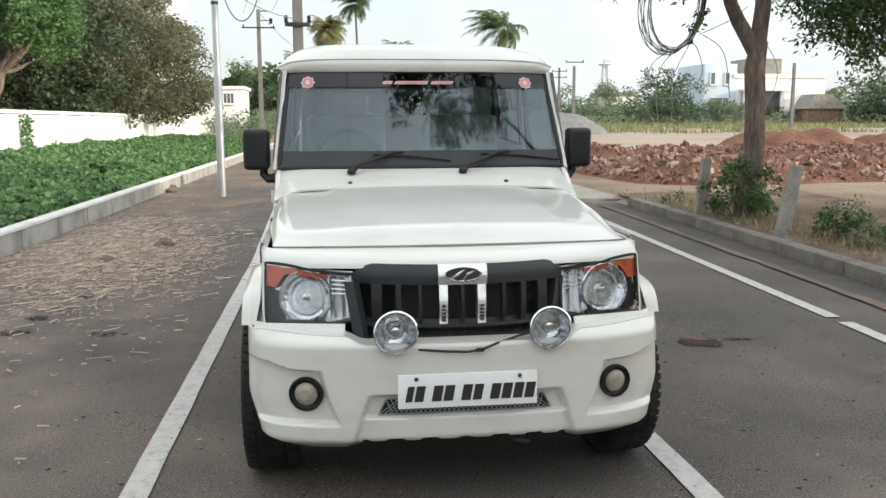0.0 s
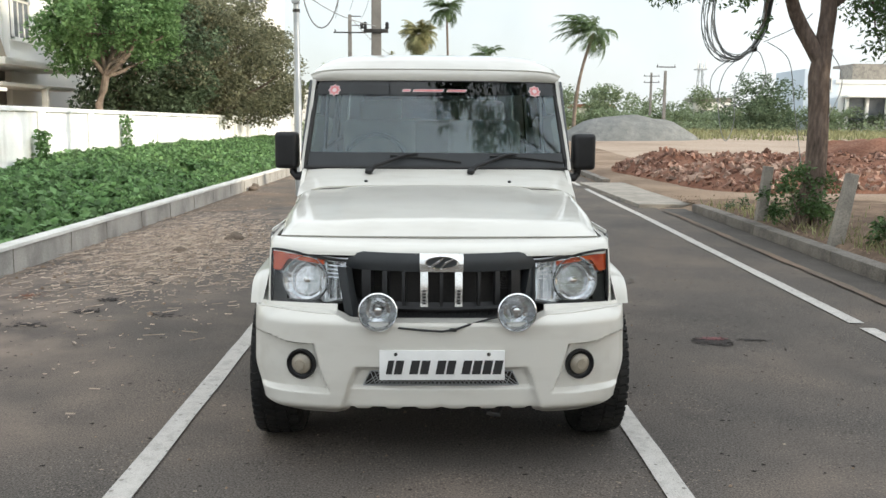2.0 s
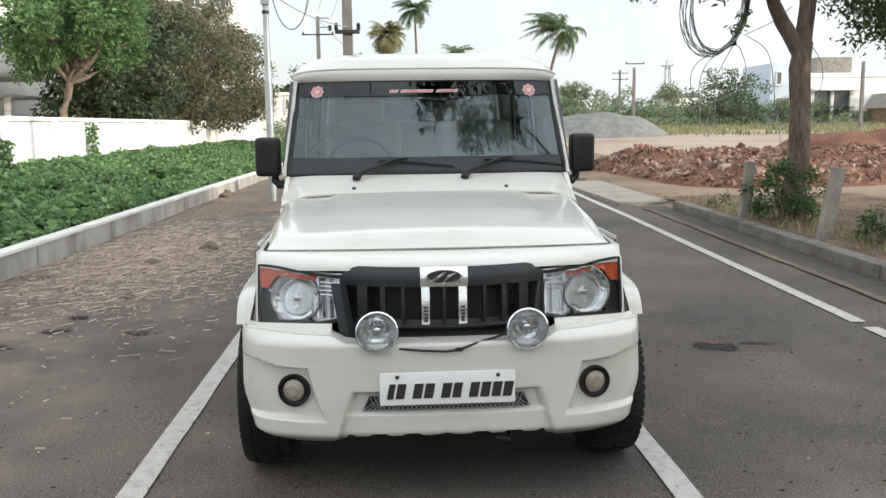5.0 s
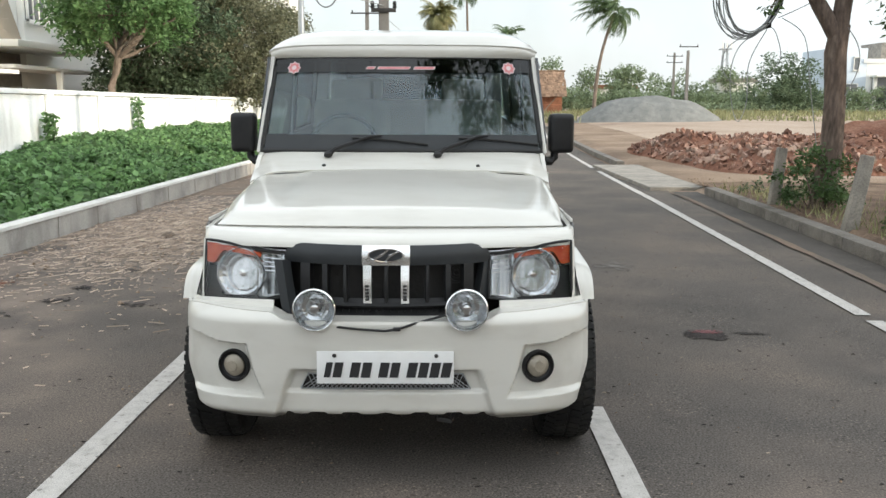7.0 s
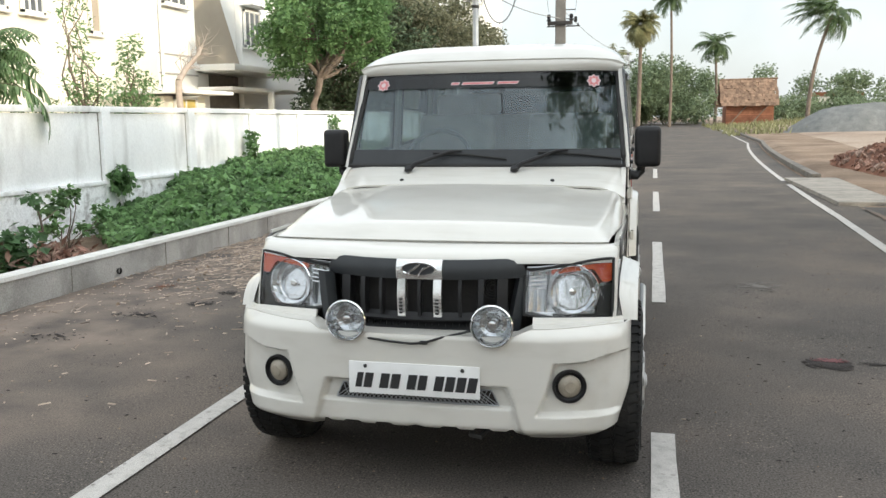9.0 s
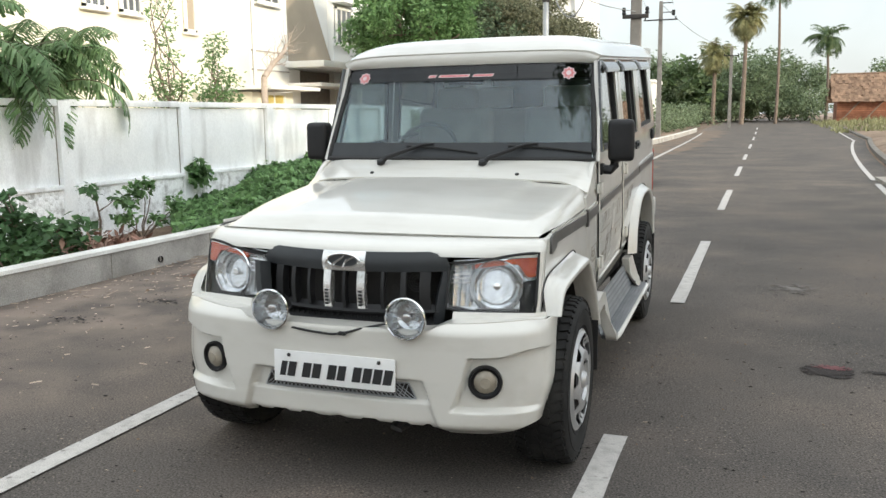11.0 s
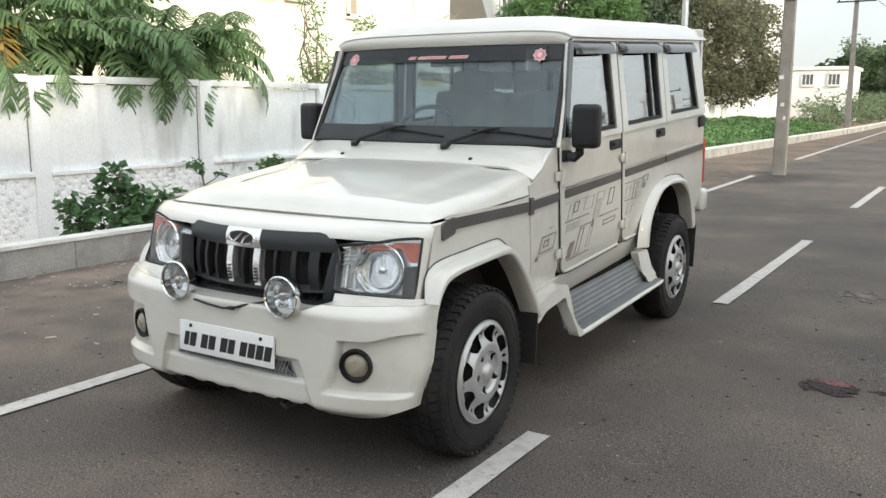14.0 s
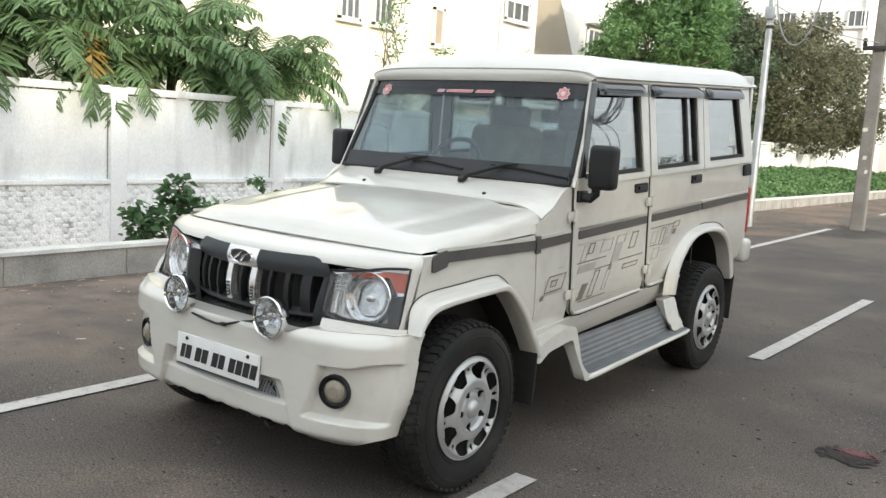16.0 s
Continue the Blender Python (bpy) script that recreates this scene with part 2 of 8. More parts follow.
TAN_W = varied("tan_panel", [(0.36, 0.30, 0.23), (0.42, 0.36, 0.28)], scale=0.5, rough=0.9, bump=0.1)
GLASS_D = varied("dark_window", [(0.10, 0.11, 0.12), (0.16, 0.17, 0.18)], scale=1, rough=0.1, bump=0)
BARK = varied("bark", [(0.060, 0.044, 0.036), (0.128, 0.094, 0.076), (0.18, 0.138, 0.115)], scale=7, detail=8, rough=0.95, bump=1.0, bump_scale=16, dist=0.03, fine=0.3, stretch=(1, 1, 0.35))
BARK_G = varied("grey_bark", [(0.12, 0.09, 0.07), (0.24, 0.19, 0.15)], scale=7, detail=8, rough=0.95, bump=0.8, bump_scale=16, dist=0.02, fine=0.3, stretch=(1, 1, 0.4))
L_BRIGHT = leafy("leaf_bright", (0.115, 0.215, 0.090), (0.215, 0.345, 0.145), trans=0.45)
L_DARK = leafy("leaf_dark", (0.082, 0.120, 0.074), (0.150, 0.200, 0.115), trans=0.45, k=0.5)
L_OLIVE = leafy("leaf_olive", (0.135, 0.148, 0.094), (0.235, 0.230, 0.145), trans=0.45, k=0.5)
L_CREEP = leafy("leaf_creeper", (0.095, 0.180, 0.072), (0.215, 0.350, 0.145), trans=0.42, k=0.55)
L_BUSH = leafy("leaf_bush", (0.062, 0.130, 0.055), (0.130, 0.225, 0.098), k=0.45)
L_BANANA = leafy("leaf_banana", (0.13, 0.230, 0.105), (0.25, 0.360, 0.175), trans=0.4, k=0.35)
L_TODDY = leafy("leaf_toddy", (0.15, 0.17, 0.075), (0.36, 0.33, 0.17), k=0.4)
L_NEEM = leafy("leaf_neem", (0.050, 0.100, 0.036), (0.110, 0.175, 0.065), k=0.45)
L_DRY = leafy("leaf_dry", (0.40, 0.26, 0.07), (0.50, 0.38, 0.12), trans=0.3)
L_PALM = leafy("leaf_palm", (0.06, 0.11, 0.045), (0.13, 0.17, 0.075), k=0.3)
# far greens mixed paler, with the distance's haze put into the leaf colour
L_FAR = leafy("leaf_far_hazed", (0.145, 0.195, 0.115), (0.245, 0.300, 0.175), trans=0.42, k=0.4)
GRASS = leafy("dry_grass", (0.19, 0.20, 0.095), (0.31, 0.30, 0.16), k=0.4)
STRAW = varied("straw", [(0.23, 0.172, 0.132), (0.43, 0.345, 0.27)], scale=6, rough=0.95, bump=0, island=0.4)
POLE_C = varied("pole_concrete", [(0.15, 0.142, 0.134), (0.235, 0.225, 0.21)], scale=3, detail=8, rough=0.9, bump=0.3, bump_scale=40, fine=0.2)
GALV = varied("galvanised", [(0.36, 0.38, 0.40), (0.46, 0.48, 0.50)], scale=5, rough=0.45, metal=0.6, bump=0.05)
IRON = varied("dark_iron", [(0.03, 0.03, 0.032), (0.06, 0.055, 0.05)], scale=9, rough=0.6, metal=0.4, bump=0.1)
CABLE = varied("cable", [(0.17, 0.18, 0.185), (0.32, 0.33, 0.335)], scale=12, rough=0.5, bump=0)
CABLE_W = varied("pale_cable", [(0.36, 0.37, 0.37), (0.50, 0.51, 0.51)], scale=12, rough=0.5, bump=0)
THATCH = varied("thatch", [(0.15, 0.09, 0.06), (0.28, 0.19, 0.13)], scale=4, rough=1.0, bump=0.5, island=0.35)
BRICK_R = varied("red_brick", [(0.22, 0.09, 0.05), (0.34, 0.15, 0.09)], scale=3, rough=0.95, bump=0.4, bump_scale=40, per_object=0.25, fine=0.2)
RUBBLE = varied("rubble", [(0.13, 0.068, 0.050), (0.235, 0.132, 0.098), (0.38, 0.285, 0.23)], scale=0.9, rough=1.0, bump=0.5, bump_scale=20, island=0.5)
KERB_OLD = varied("dirty_kerb", [(0.085, 0.075, 0.066), (0.15, 0.135, 0.118), (0.21, 0.19, 0.165)], scale=3, detail=9, rough=0.95, bump=0.6, bump_scale=40, dist=0.01, fine=0.3)
STAIN_RED = varied("red_stain", [(0.10, 0.028, 0.030), (0.16, 0.05, 0.05)], scale=12, rough=0.7, bump=0.3)
STAIN_DARK = varied("dark_stain", [(0.018, 0.014, 0.013), (0.034, 0.026, 0.023)], scale=12, rough=0.95, bump=0.3)


# ---- mesh helpers ----
def mesh_of(name, bm, mat, smooth=None):
    me = bpy.data.meshes.new(name)
    bm.normal_update()
    bm.to_mesh(me)
    bm.free()
    for m in (mat if isinstance(mat, (list, tuple)) else [mat]):
        me.materials.append(m)
    if smooth:
        me.shade_smooth()
        me.set_sharp_from_angle(angle=radians(smooth))
    return me


def thing(name, bm, mat, label, category, group="", kind="", smooth=None):
    return tagged(new(name, mesh_of(name, bm, mat, smooth)), label, category, group, kind)


def holder(name, place, label, category, group="", kind=""):
    e = new(name)
    e.location = place
    return tagged(e, label, category, group, kind)


def part(name, bm, mat, parent, label="", smooth=35):
    """One mesh object under a thing or part. The mesh is given in world metres."""
    ob = new(name, mesh_of(name, bm, mat, smooth))
    ob.parent = parent
    p = parent
    off = Vector((0, 0, 0))
    while p is not None:
        off += p.location
        p = p.parent
    ob.data.transform(Matrix.Translation(-off))
    if label:
        ob["label"] = label
    return ob


def add_box(bm, c, s, bevel=0.0, rot=None, seg=2):
    """A box of full sizes s round c, with rounded edges."""
    m = Matrix.Translation(c) @ (rot.to_4x4() if rot else Matrix()) @ Matrix.Diagonal((*s, 1))
    r = bmesh.ops.create_cube(bm, size=1.0, matrix=m)
    if bevel:
        es = list({e for v in r["verts"] for e in v.link_edges})
        bmesh.ops.bevel(bm, geom=es, offset=bevel, segments=seg, affect="EDGES", profile=0.6)
    return bm


def box(c, s, bevel=0.0, rot=None, seg=2):
    return add_box(bmesh.new(), c, s, bevel, rot, seg)


def add_tube(bm, pts, radii, n=8, caps=True):
    """A round bar through points; radii one number or one a point."""
    pts = [Vector(p) for p in pts]
    if not isinstance(radii, (list, tuple)):
        radii = [radii] * len(pts)
    rings = []
    up = Vector((0.13, 0.31, 0.94)).normalized()
    for i, p in enumerate(pts):
        d = (pts[min(i + 1, len(pts) - 1)] - pts[max(i - 1, 0)]).normalized()
        a = d.cross(up)
        if a.length < 0.15:
            a = d.cross(Vector((1, 0, 0)))
        a.normalize()
        b = d.cross(a)
        rings.append([bm.verts.new(p + radii[i] * (math.cos(2 * math.pi * k / n) * a + math.sin(2 * math.pi * k / n) * b)) for k in range(n)])
    for r0, r1 in zip(rings, rings[1:]):
        for k in range(n):
            bm.faces.new((r0[k], r0[(k + 1) % n], r1[(k + 1) % n], r1[k]))
    if caps:
        bm.faces.new(rings[0][::-1])
        bm.faces.new(rings[-1])
    return bm


def tube(pts, radii, n=8):
    return add_tube(bmesh.new(), pts, radii, n)


def add_sheet(bm, fn, nu, nv, close_u=False):
    """A sheet of quads: fn(u, v) for u, v from 0 to 1."""
    g = [[bm.verts.new(fn(i / nu, j / nv)) for j in range(nv + 1)] for i in range(nu if close_u else nu + 1)]
    m = len(g)
    for i in range(nu):
        for j in range(nv):
            bm.faces.new((g[i][j], g[(i + 1) % m][j], g[(i + 1) % m][j + 1], g[i][j + 1]))
    return bm


def sheet(fn, nu, nv):
    return add_sheet(bmesh.new(), fn, nu, nv)


def thick(bm, t):
    """Gives an open sheet a thickness, to its back."""
    bm.normal_update()
    bmesh.ops.solidify(bm, geom=bm.faces[:], thickness=t)
    return bm


def add_prism(bm, outline, h, place):
    """Extrudes a 2D outline; place(u, v, w) turns outline and height into world points."""
    a = [bm.verts.new(place(u, v, 0)) for u, v in outline]
    b = [bm.verts.new(place(u, v, h)) for u, v in outline]
    n = len(a)
    bm.faces.new(a[::-1])
    bm.faces.new(b)
    for i in range(n):
        bm.faces.new((a[i], a[(i + 1) % n], b[(i + 1) % n], b[i]))
    bmesh.ops.recalc_face_normals(bm, faces=bm.faces[:])
    return bm


def prism(outline, h, place):
    return add_prism(bmesh.new(), outline, h, place)


def add_lathe(bm, profile, c, axis, n=32):
    """Turns a profile of (radius, height) round an axis through c."""
    z = Vector(axis).normalized()
    x = z.orthogonal().normalized()
    y = z.cross(x)
    c = Vector(c)
    rings = [[bm.verts.new(c + z * h + r * (math.cos(2 * math.pi * k / n) * x + math.sin(2 * math.pi * k / n) * y)) for k in range(n)] if r > 1e-6 else [bm.verts.new(c + z * h)] for r, h in profile]
    for a, b in zip(rings, rings[1:]):
        for k in range(n):
            l = (k + 1) % n
            if len(a) == 1 and len(b) == 1:
                continue
            if len(a) == 1:
                bm.faces.new((a[0], b[l], b[k]))
            elif len(b) == 1:
                bm.faces.new((a[k], a[l], b[0]))
            else:
                bm.faces.new((a[k], a[l], b[l], b[k]))
    bmesh.ops.recalc_face_normals(bm, faces=bm.faces[:])
    return bm


def lathe(profile, c, axis, n=32):
    return add_lathe(bmesh.new(), profile, c, axis, n)


def smooth01(a, b, x):
    t = max(0.0, min(1.0, (x - a) / (b - a)))
    return t * t * (3 - 2 * t)


def nz(x, y, z=0.0, s=1.0):
    return noise.noise((x * s, y * s, z * s))


def soup(name, verts, faces, mat, label="", category="", kind="stuff", parent=None):
    me = bpy.data.meshes.new(name)
    me.from_pydata(verts, [], faces)
    me.materials.append(mat)
    ob = new(name, me)
    if parent:
        ob.parent = parent
        p, off = parent, Vector((0, 0, 0))
        while p is not None:
            off += p.location
            p = p.parent
        me.transform(Matrix.Translation(-off))
        if label:
            ob["label"] = label
        if kind:
            ob["kind"] = kind
    else:
        tagged(ob, label, category, "", kind)
    return ob


# ---- ground ----
def road_h(y):
    return 0.5 * smooth01(40, 105, y)


def bend(y):
    """How far the road's right edge has swung out to the right."""
    if y < 10:
        return 0.0
    r = 3.43 + 0.030 * (y - 10) + 0.0011 * min(35.0, y - 10) ** 2
    return min(5.0, max(0.0, r + 0.62 - 4.2))


def ground_h(x, y):
    """Height of the land: level road, a sunk planted strip by the wall, a field that rises gently."""
    h = road_h(y)
    if x > 0:
        x -= bend(y) * smooth01(30, 9, x)
    if x < -4.35:
        h -= 0.10 + 0.5 * smooth01(-4.5, -8.5, x)
        if x < -9.0:
            h += 0.35 * smooth01(-9.6, -11, x)
    elif x > 4.2:
        h += 0.10 * smooth01(4.5, 4.65, x) + 0.06 * nz(x, y, 3.0, 0.5) * smooth01(4.3, 6, x) + 0.30 * smooth01(25, 75, y) * smooth01(5, 12, x)
    return h


def build_ground():
    xs = [-900, -400, -150, -70, -40, -28, -20, -15, -12, -11, -10, -9.4, -8.7, -8, -7.2, -6.4, -5.6, -5, -4.6, -4.36, -4.3, 4.12, 4.2, 4.3, 4.5, 4.8, 5.2, 5.8, 6.6, 7.6, 9, 11, 13, 16, 20, 26, 34, 45, 60, 90, 150, 400, 900]
    ys = [-900, -300, -100, -40, -20, -12] + [-8 + 1.5 * i for i in range(22)] + [26 + 3 * i for i in range(12)] + [65, 70, 76, 83, 90, 100, 110, 130, 160, 220, 400, 900, 2500]
    bm = bmesh.new()
    g = []
    for x in xs:
        col = []
        for y in ys:
            xb = x + (bend(y) * smooth01(28, 7, x) if x > 4 else 0)
            col.append(bm.verts.new((xb, y, road_h(y) - 0.02 if -4.31 < x < 4.15 else ground_h(xb, y))))
        g.append(col)
    for i in range(len(xs) - 1):
        for j in range(len(ys) - 1):
            f = bm.faces.new((g[i][j], g[i + 1][j], g[i + 1][j + 1], g[i][j + 1]))
            f.material_index = 0 if (xs[i] < 7.6 or ys[j] < 12) else 1
            f.smooth = True
    return thing("ground", bm, [SOIL, FIELD], "dry brown soil of the roadside and open field", "ground", kind="structure")


build_ground()


def strip(x0, x1, y0, y1, lift, step=1.0, wob=0.0):
    """A flat band along the road; x0 and x1 are functions of y."""
    bm = bmesh.new()
    n = max(1, int((y1 - y0) / step))
    row = []
    for i in range(n + 1):
        y = y0 + (y1 - y0) * i / n
        w0, w1 = wob * nz(y, 1.3, 0, 2.1), wob * nz(y, 7.7, 0, 2.3)
        row.append((bm.verts.new((x0(y) + w0, y, road_h(y) + lift)), bm.verts.new((x1(y) + w1, y, road_h(y) + lift))))
    for a, b in zip(row, row[1:]):
        bm.faces.new((a[0], a[1], b[1], b[0]))
    return bm


def right_line(y):
    return 2.98 + 0.045 * y + 0.0 * y if y < 10 else 3.43 + 0.030 * (y - 10) + 0.0011 * (y - 10) ** 2 * (1 if y < 45 else 0) + (0.0011 * 35 ** 2 if y >= 45 else 0)


def kerb_x(y):
    return -4.0 + 0.018 * (y - 2) if y > 2 else -4.0 - 0.10 * (2 - y) * 0


def road_edge(y):
    return right_line(y) + 0.62 if y < 11 else right_line(y) + 0.55


thing("road", strip(lambda y: kerb_x(y) - 0.1, road_edge, -14, 170, 0.0), ASPHALT, "worn grey-brown asphalt road with dusty patches", "road", kind="structure")

def marking(x0, x1, y0, y1, wob=0.006):
    return thing("lane_marking", strip(x0, x1, y0, y1, 0.008, 0.3, wob), PAINT_LINE, "worn white painted lane line on asphalt", "road marking", "lane markings", kind="structure")


marking(lambda y: -1.31 + 0.004 * y - 0.025 * max(0, y - 6), lambda y: -1.20 + 0.004 * y - 0.025 * max(0, y - 6), -6.0, 15.2)
marking(lambda y: -1.72 - 0.018 * (y - 20), lambda y: -1.60 - 0.018 * (y - 20), 21.0, 60)
for a, b in ((-2.7, 0.80), (3.68, 7.05), (10.42, 14.0), (17.9, 21.6), (25.4, 29.1), (34.5, 40.0), (46, 51), (57, 62), (68, 73)):
    marking(lambda y: 0.86 + 0.0035 * y, lambda y: 0.965 + 0.0035 * y, a, b)
marking(lambda y: right_line(y) - 0.05, lambda y: right_line(y) + 0.06, -6, 2.50)
marking(lambda y: right_line(y) - 0.05, lambda y: right_line(y) + 0.06, 2.66, 16.0)
marking(lambda y: right_line(y) - 0.05, lambda y: right_line(y) + 0.06, 17.0, 110)


def flakes(c, rx, ry, n, size, mat, label, seed, z=0.004):
    """A ragged stain: many small overlapping flakes, thinning out to its edge."""
    rng = np.random.default_rng(seed)
    V, F = [], []
    for i in range(n):
        a, r = rng.uniform(0, 6.28), rng.random() ** 0.7
        x, y = c[0] + rx * r * math.cos(a), c[1] + ry * r * math.sin(a)
        q = size * rng.uniform(0.4, 1.2) * (1.15 - 0.7 * r)
        k = len(V)
        V += [(x + q * rng.uniform(0.6, 1.3) * math.cos(b + i), y + q * rng.uniform(0.4, 1.0) * math.sin(b + i), z + 0.002 * rng.random()) for b in (0, 0.9, 1.8, 2.7, 3.6, 4.5, 5.4)]
        F.append(tuple(range(k, k + 7)))
    soup("road_stain", V, F, mat, label, "stain")


flakes((1.86, 2.13), 0.15, 0.13, 130, 0.035, STAIN_DARK, "ragged dark stain on the asphalt", 1)
flakes((1.88, 2.20), 0.11, 0.05, 70, 0.022, STAIN_RED, "ragged dark red stain on the asphalt", 2, 0.007)
flakes((2.15, 2.17), 0.13, 0.05, 45, 0.018, STAIN_DARK, "faint dark stain on the asphalt", 3)
flakes((1.76, 4.5), 0.20, 0.24, 90, 0.035, varied("pale_asphalt", [(0.115, 0.102, 0.092), (0.165, 0.148, 0.132)], scale=9, rough=0.95, bump=0.4, bump_scale=90, dist=0.004, fine=0.3), "pale worn flakes of the asphalt surface", 5)
for i, (x, y, rx, ry, n) in enumerate(((-2.61, 3.49, 0.10, 0.10, 60), (-2.63, 3.04, 0.13, 0.09, 60), (-2.46, 4.25, 0.16, 0.16, 50), (-2.9, 2.6, 0.22, 0.12, 50), (-2.0, 2.9, 0.2, 0.1, 30), (-3.1, 1.9, 0.25, 0.12, 40))):
    flakes((x, y), rx, ry, n, 0.022, STAIN_DARK, "ragged dark oil stain on the road shoulder", 40 + i)
flakes((-3.33, 3.64), 0.15, 0.22, 120, 0.016, RED_SOIL, "thin smear of red earth on the shoulder", 50)
flakes((-1.7, 14.9), 1.3, 1.7, 900, 0.10, varied("damp_asphalt", [(0.048, 0.041, 0.037), (0.075, 0.062, 0.054)], scale=3, detail=9, rough=0.8, bump=0.3, bump_scale=90, dist=0.004, fine=0.4), "dark damp asphalt round the pole's foot", 9)

def road_dirt():
    """Reddish dirt washed over the road's left side further on."""
    def fn(u, v):
        y = 9.5 + 56 * v
        x0 = kerb_x(y) + 0.01
        w = (2.0 + 0.8 * nz(2.0, y, 0, 0.35) + 0.35 * nz(5.0, y, 0, 1.9)) * smooth01(0.0, 0.06, v) + 0.05
        return Vector((x0 + w * u, y, road_h(y) + 0.0045))
    thing("road_dirt", sheet(fn, 2, 150), SHOULDER, "reddish dirt washed over the side of the road", "dirt", kind="stuff")
road_dirt()


# left kerb: low concrete wall with a whitewashed top
def build_left_kerb():
    k = holder("kerb_left", (kerb_x(0), 0, 0), "low grey concrete kerb wall with whitewashed top", "kerb", kind="structure")
    def block(name, x0, x1, z0, z1, mat, wob):
        bm = bmesh.new()
        rows = []
        for i in range(151):
            y = -12 + 0.5 * i
            w = wob * nz(y, z1, 2.0, 1.1)
            q = [(x0, z0), (x1, z0), (x1 - 0.008, z1), (x0, z1)]
            rows.append([bm.verts.new((kerb_x(y) + a + w, y, road_h(y) + b + 0.4 * w)) for a, b in q])
        for a, b in zip(rows, rows[1:]):
            for j in range(4):
                bm.faces.new((a[j], a[(j + 1) % 4], b[(j + 1) % 4], b[j]))
        bmesh.ops.recalc_face_normals(bm, faces=bm.faces[:])
        return part(name, bm, mat, k, smooth=None)
    block("kerb_body", -0.17, 0.0, -0.4, 0.235, KERB_SIDE, 0.008)
    block("kerb_coping", -0.175, 0.006, 0.235, 0.265, KERB_TOP, 0.008)
    for j in range(34):
        y = -4.3 + 1.27 * j + 0.42 * nz(j * 1.37, 3.0, 0, 1.7)
        part("joint", box((kerb_x(y) + 0.001, y, road_h(y) + 0.11), (0.006, 0.004 + 0.003 * (j % 3), 0.24), 0.0, Matrix.Rotation(0.16 * nz(j, 1.0, 0, 2.3), 3, "X")), CONC_OLD, k)
    part("drain_hole", lathe([(0.032, 0.0), (0.028, -0.004), (0.026, 0.03), (0.0, 0.031)][::-1], (kerb_x(3.95) + 0.012, 3.95, 0.075), (-1, 0, 0), 16), IRON, k, "dark plastic drain hole")
build_left_kerb()
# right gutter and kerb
# kept flat; the sunken channel's shade is put into its dark colour
thing("gutter", strip(lambda y: right_line(y) + 0.55, lambda y: right_line(y) + 1.0, -12, 11.3, 0.012, 0.5, 0.02), varied("gutter_shade", [(0.045, 0.039, 0.034), (0.085, 0.073, 0.063)], scale=2, detail=9, rough=0.95, bump=0.5, bump_scale=40, dist=0.01, fine=0.3), "flat gutter strip coloured dark for the trough's shade", "gutter", kind="structure")
thing("gutter_edge", strip(lambda y: right_line(y) + 0.52 + 0.03 * nz(y, 2.0, 0, 5.3), lambda y: right_line(y) + 0.62 + 0.03 * nz(y, 9.0, 0, 6.1), -12, 11.0, 0.014, 0.23, 0.02), SHOULDER, "crumbling pale concrete edge between road and gutter", "road edge", kind="structure")


def build_right_kerb(y0, y1, off, h, w):
    k = holder("kerb_right", (right_line(y0) + off, y0, 0), "low grey worn concrete kerb stones", "kerb", kind="structure")
    y = y0
    while y < y1:
        l = min(1.2, y1 - y)
        x0, x1 = right_line(y + 0.01) + off, right_line(y + l) + off
        bm = box(((x0 + x1) / 2 + w / 2, y + l / 2, road_h(y) + h / 2 - 0.05), (w, l - 0.012, h + 0.1), 0.012, Matrix.Rotation(-math.atan2(x1 - x0, l), 3, "Z"))
        part("kerb_stone", bm, KERB_OLD, k)
        y += 1.2


build_right_kerb(-9, 10.8, 0.98, 0.14, 0.19)
build_right_kerb(17.5, 80, 0.62, 0.13, 0.2)
bm = box((4.62, 14.45, 0.0), (1.75, 5.7, 0.13), 0.015)
add_box(bm, (5.9, 13.6, 0.0), (0.78, 3.6, 0.07), 0.012)
thing("crossing_slab", bm, CONC_OLD, "flat grey concrete slab bridging the gutter", "slab", kind="structure")

# ---- compound wall ----
WX, PITCH, WY0 = -9.3, 3.16, 5.2
def build_wall():
    w = holder("wall_compound", (WX, 0, 0), "long limewashed compound wall with stained panels", "wall", kind="structure")
    for k in range(-5, 17):
        ya, yb = WY0 + PITCH * k, WY0 + PITCH * (k + 1)
        base = road_h((ya + yb) / 2)
        part("post", box((WX + 0.0, ya, base + 0.5), (0.26, 0.27, 2.5), 0.012), WALLPAINT, w)
        part("panel", box((WX - 0.02, (ya + yb) / 2, base + 1.01), (0.12, PITCH - 0.27, 1.26), 0.008), WALLPAINT, w)
        part("coping", box((WX, (ya + yb) / 2, base + 1.715), (0.22, PITCH - 0.27, 0.11), 0.012), WALLPAINT, w)
        part("ledge", box((WX + 0.02, (ya + yb) / 2, base + 0.345), (0.24, PITCH - 0.27, 0.07), 0.012), WALLPAINT, w)
        for e in (ya + 0.142, yb - 0.142):
            part("joint", box((WX + 0.043, e, base + 1.0), (0.010, 0.018, 1.28), 0.0), CONC_OLD, w)
        part("plinth", box((WX + 0.0, (ya + yb) / 2, base - 0.2), (0.20, PITCH - 0.27, 1.02), 0.0), WALLBRICK, w)
build_wall()


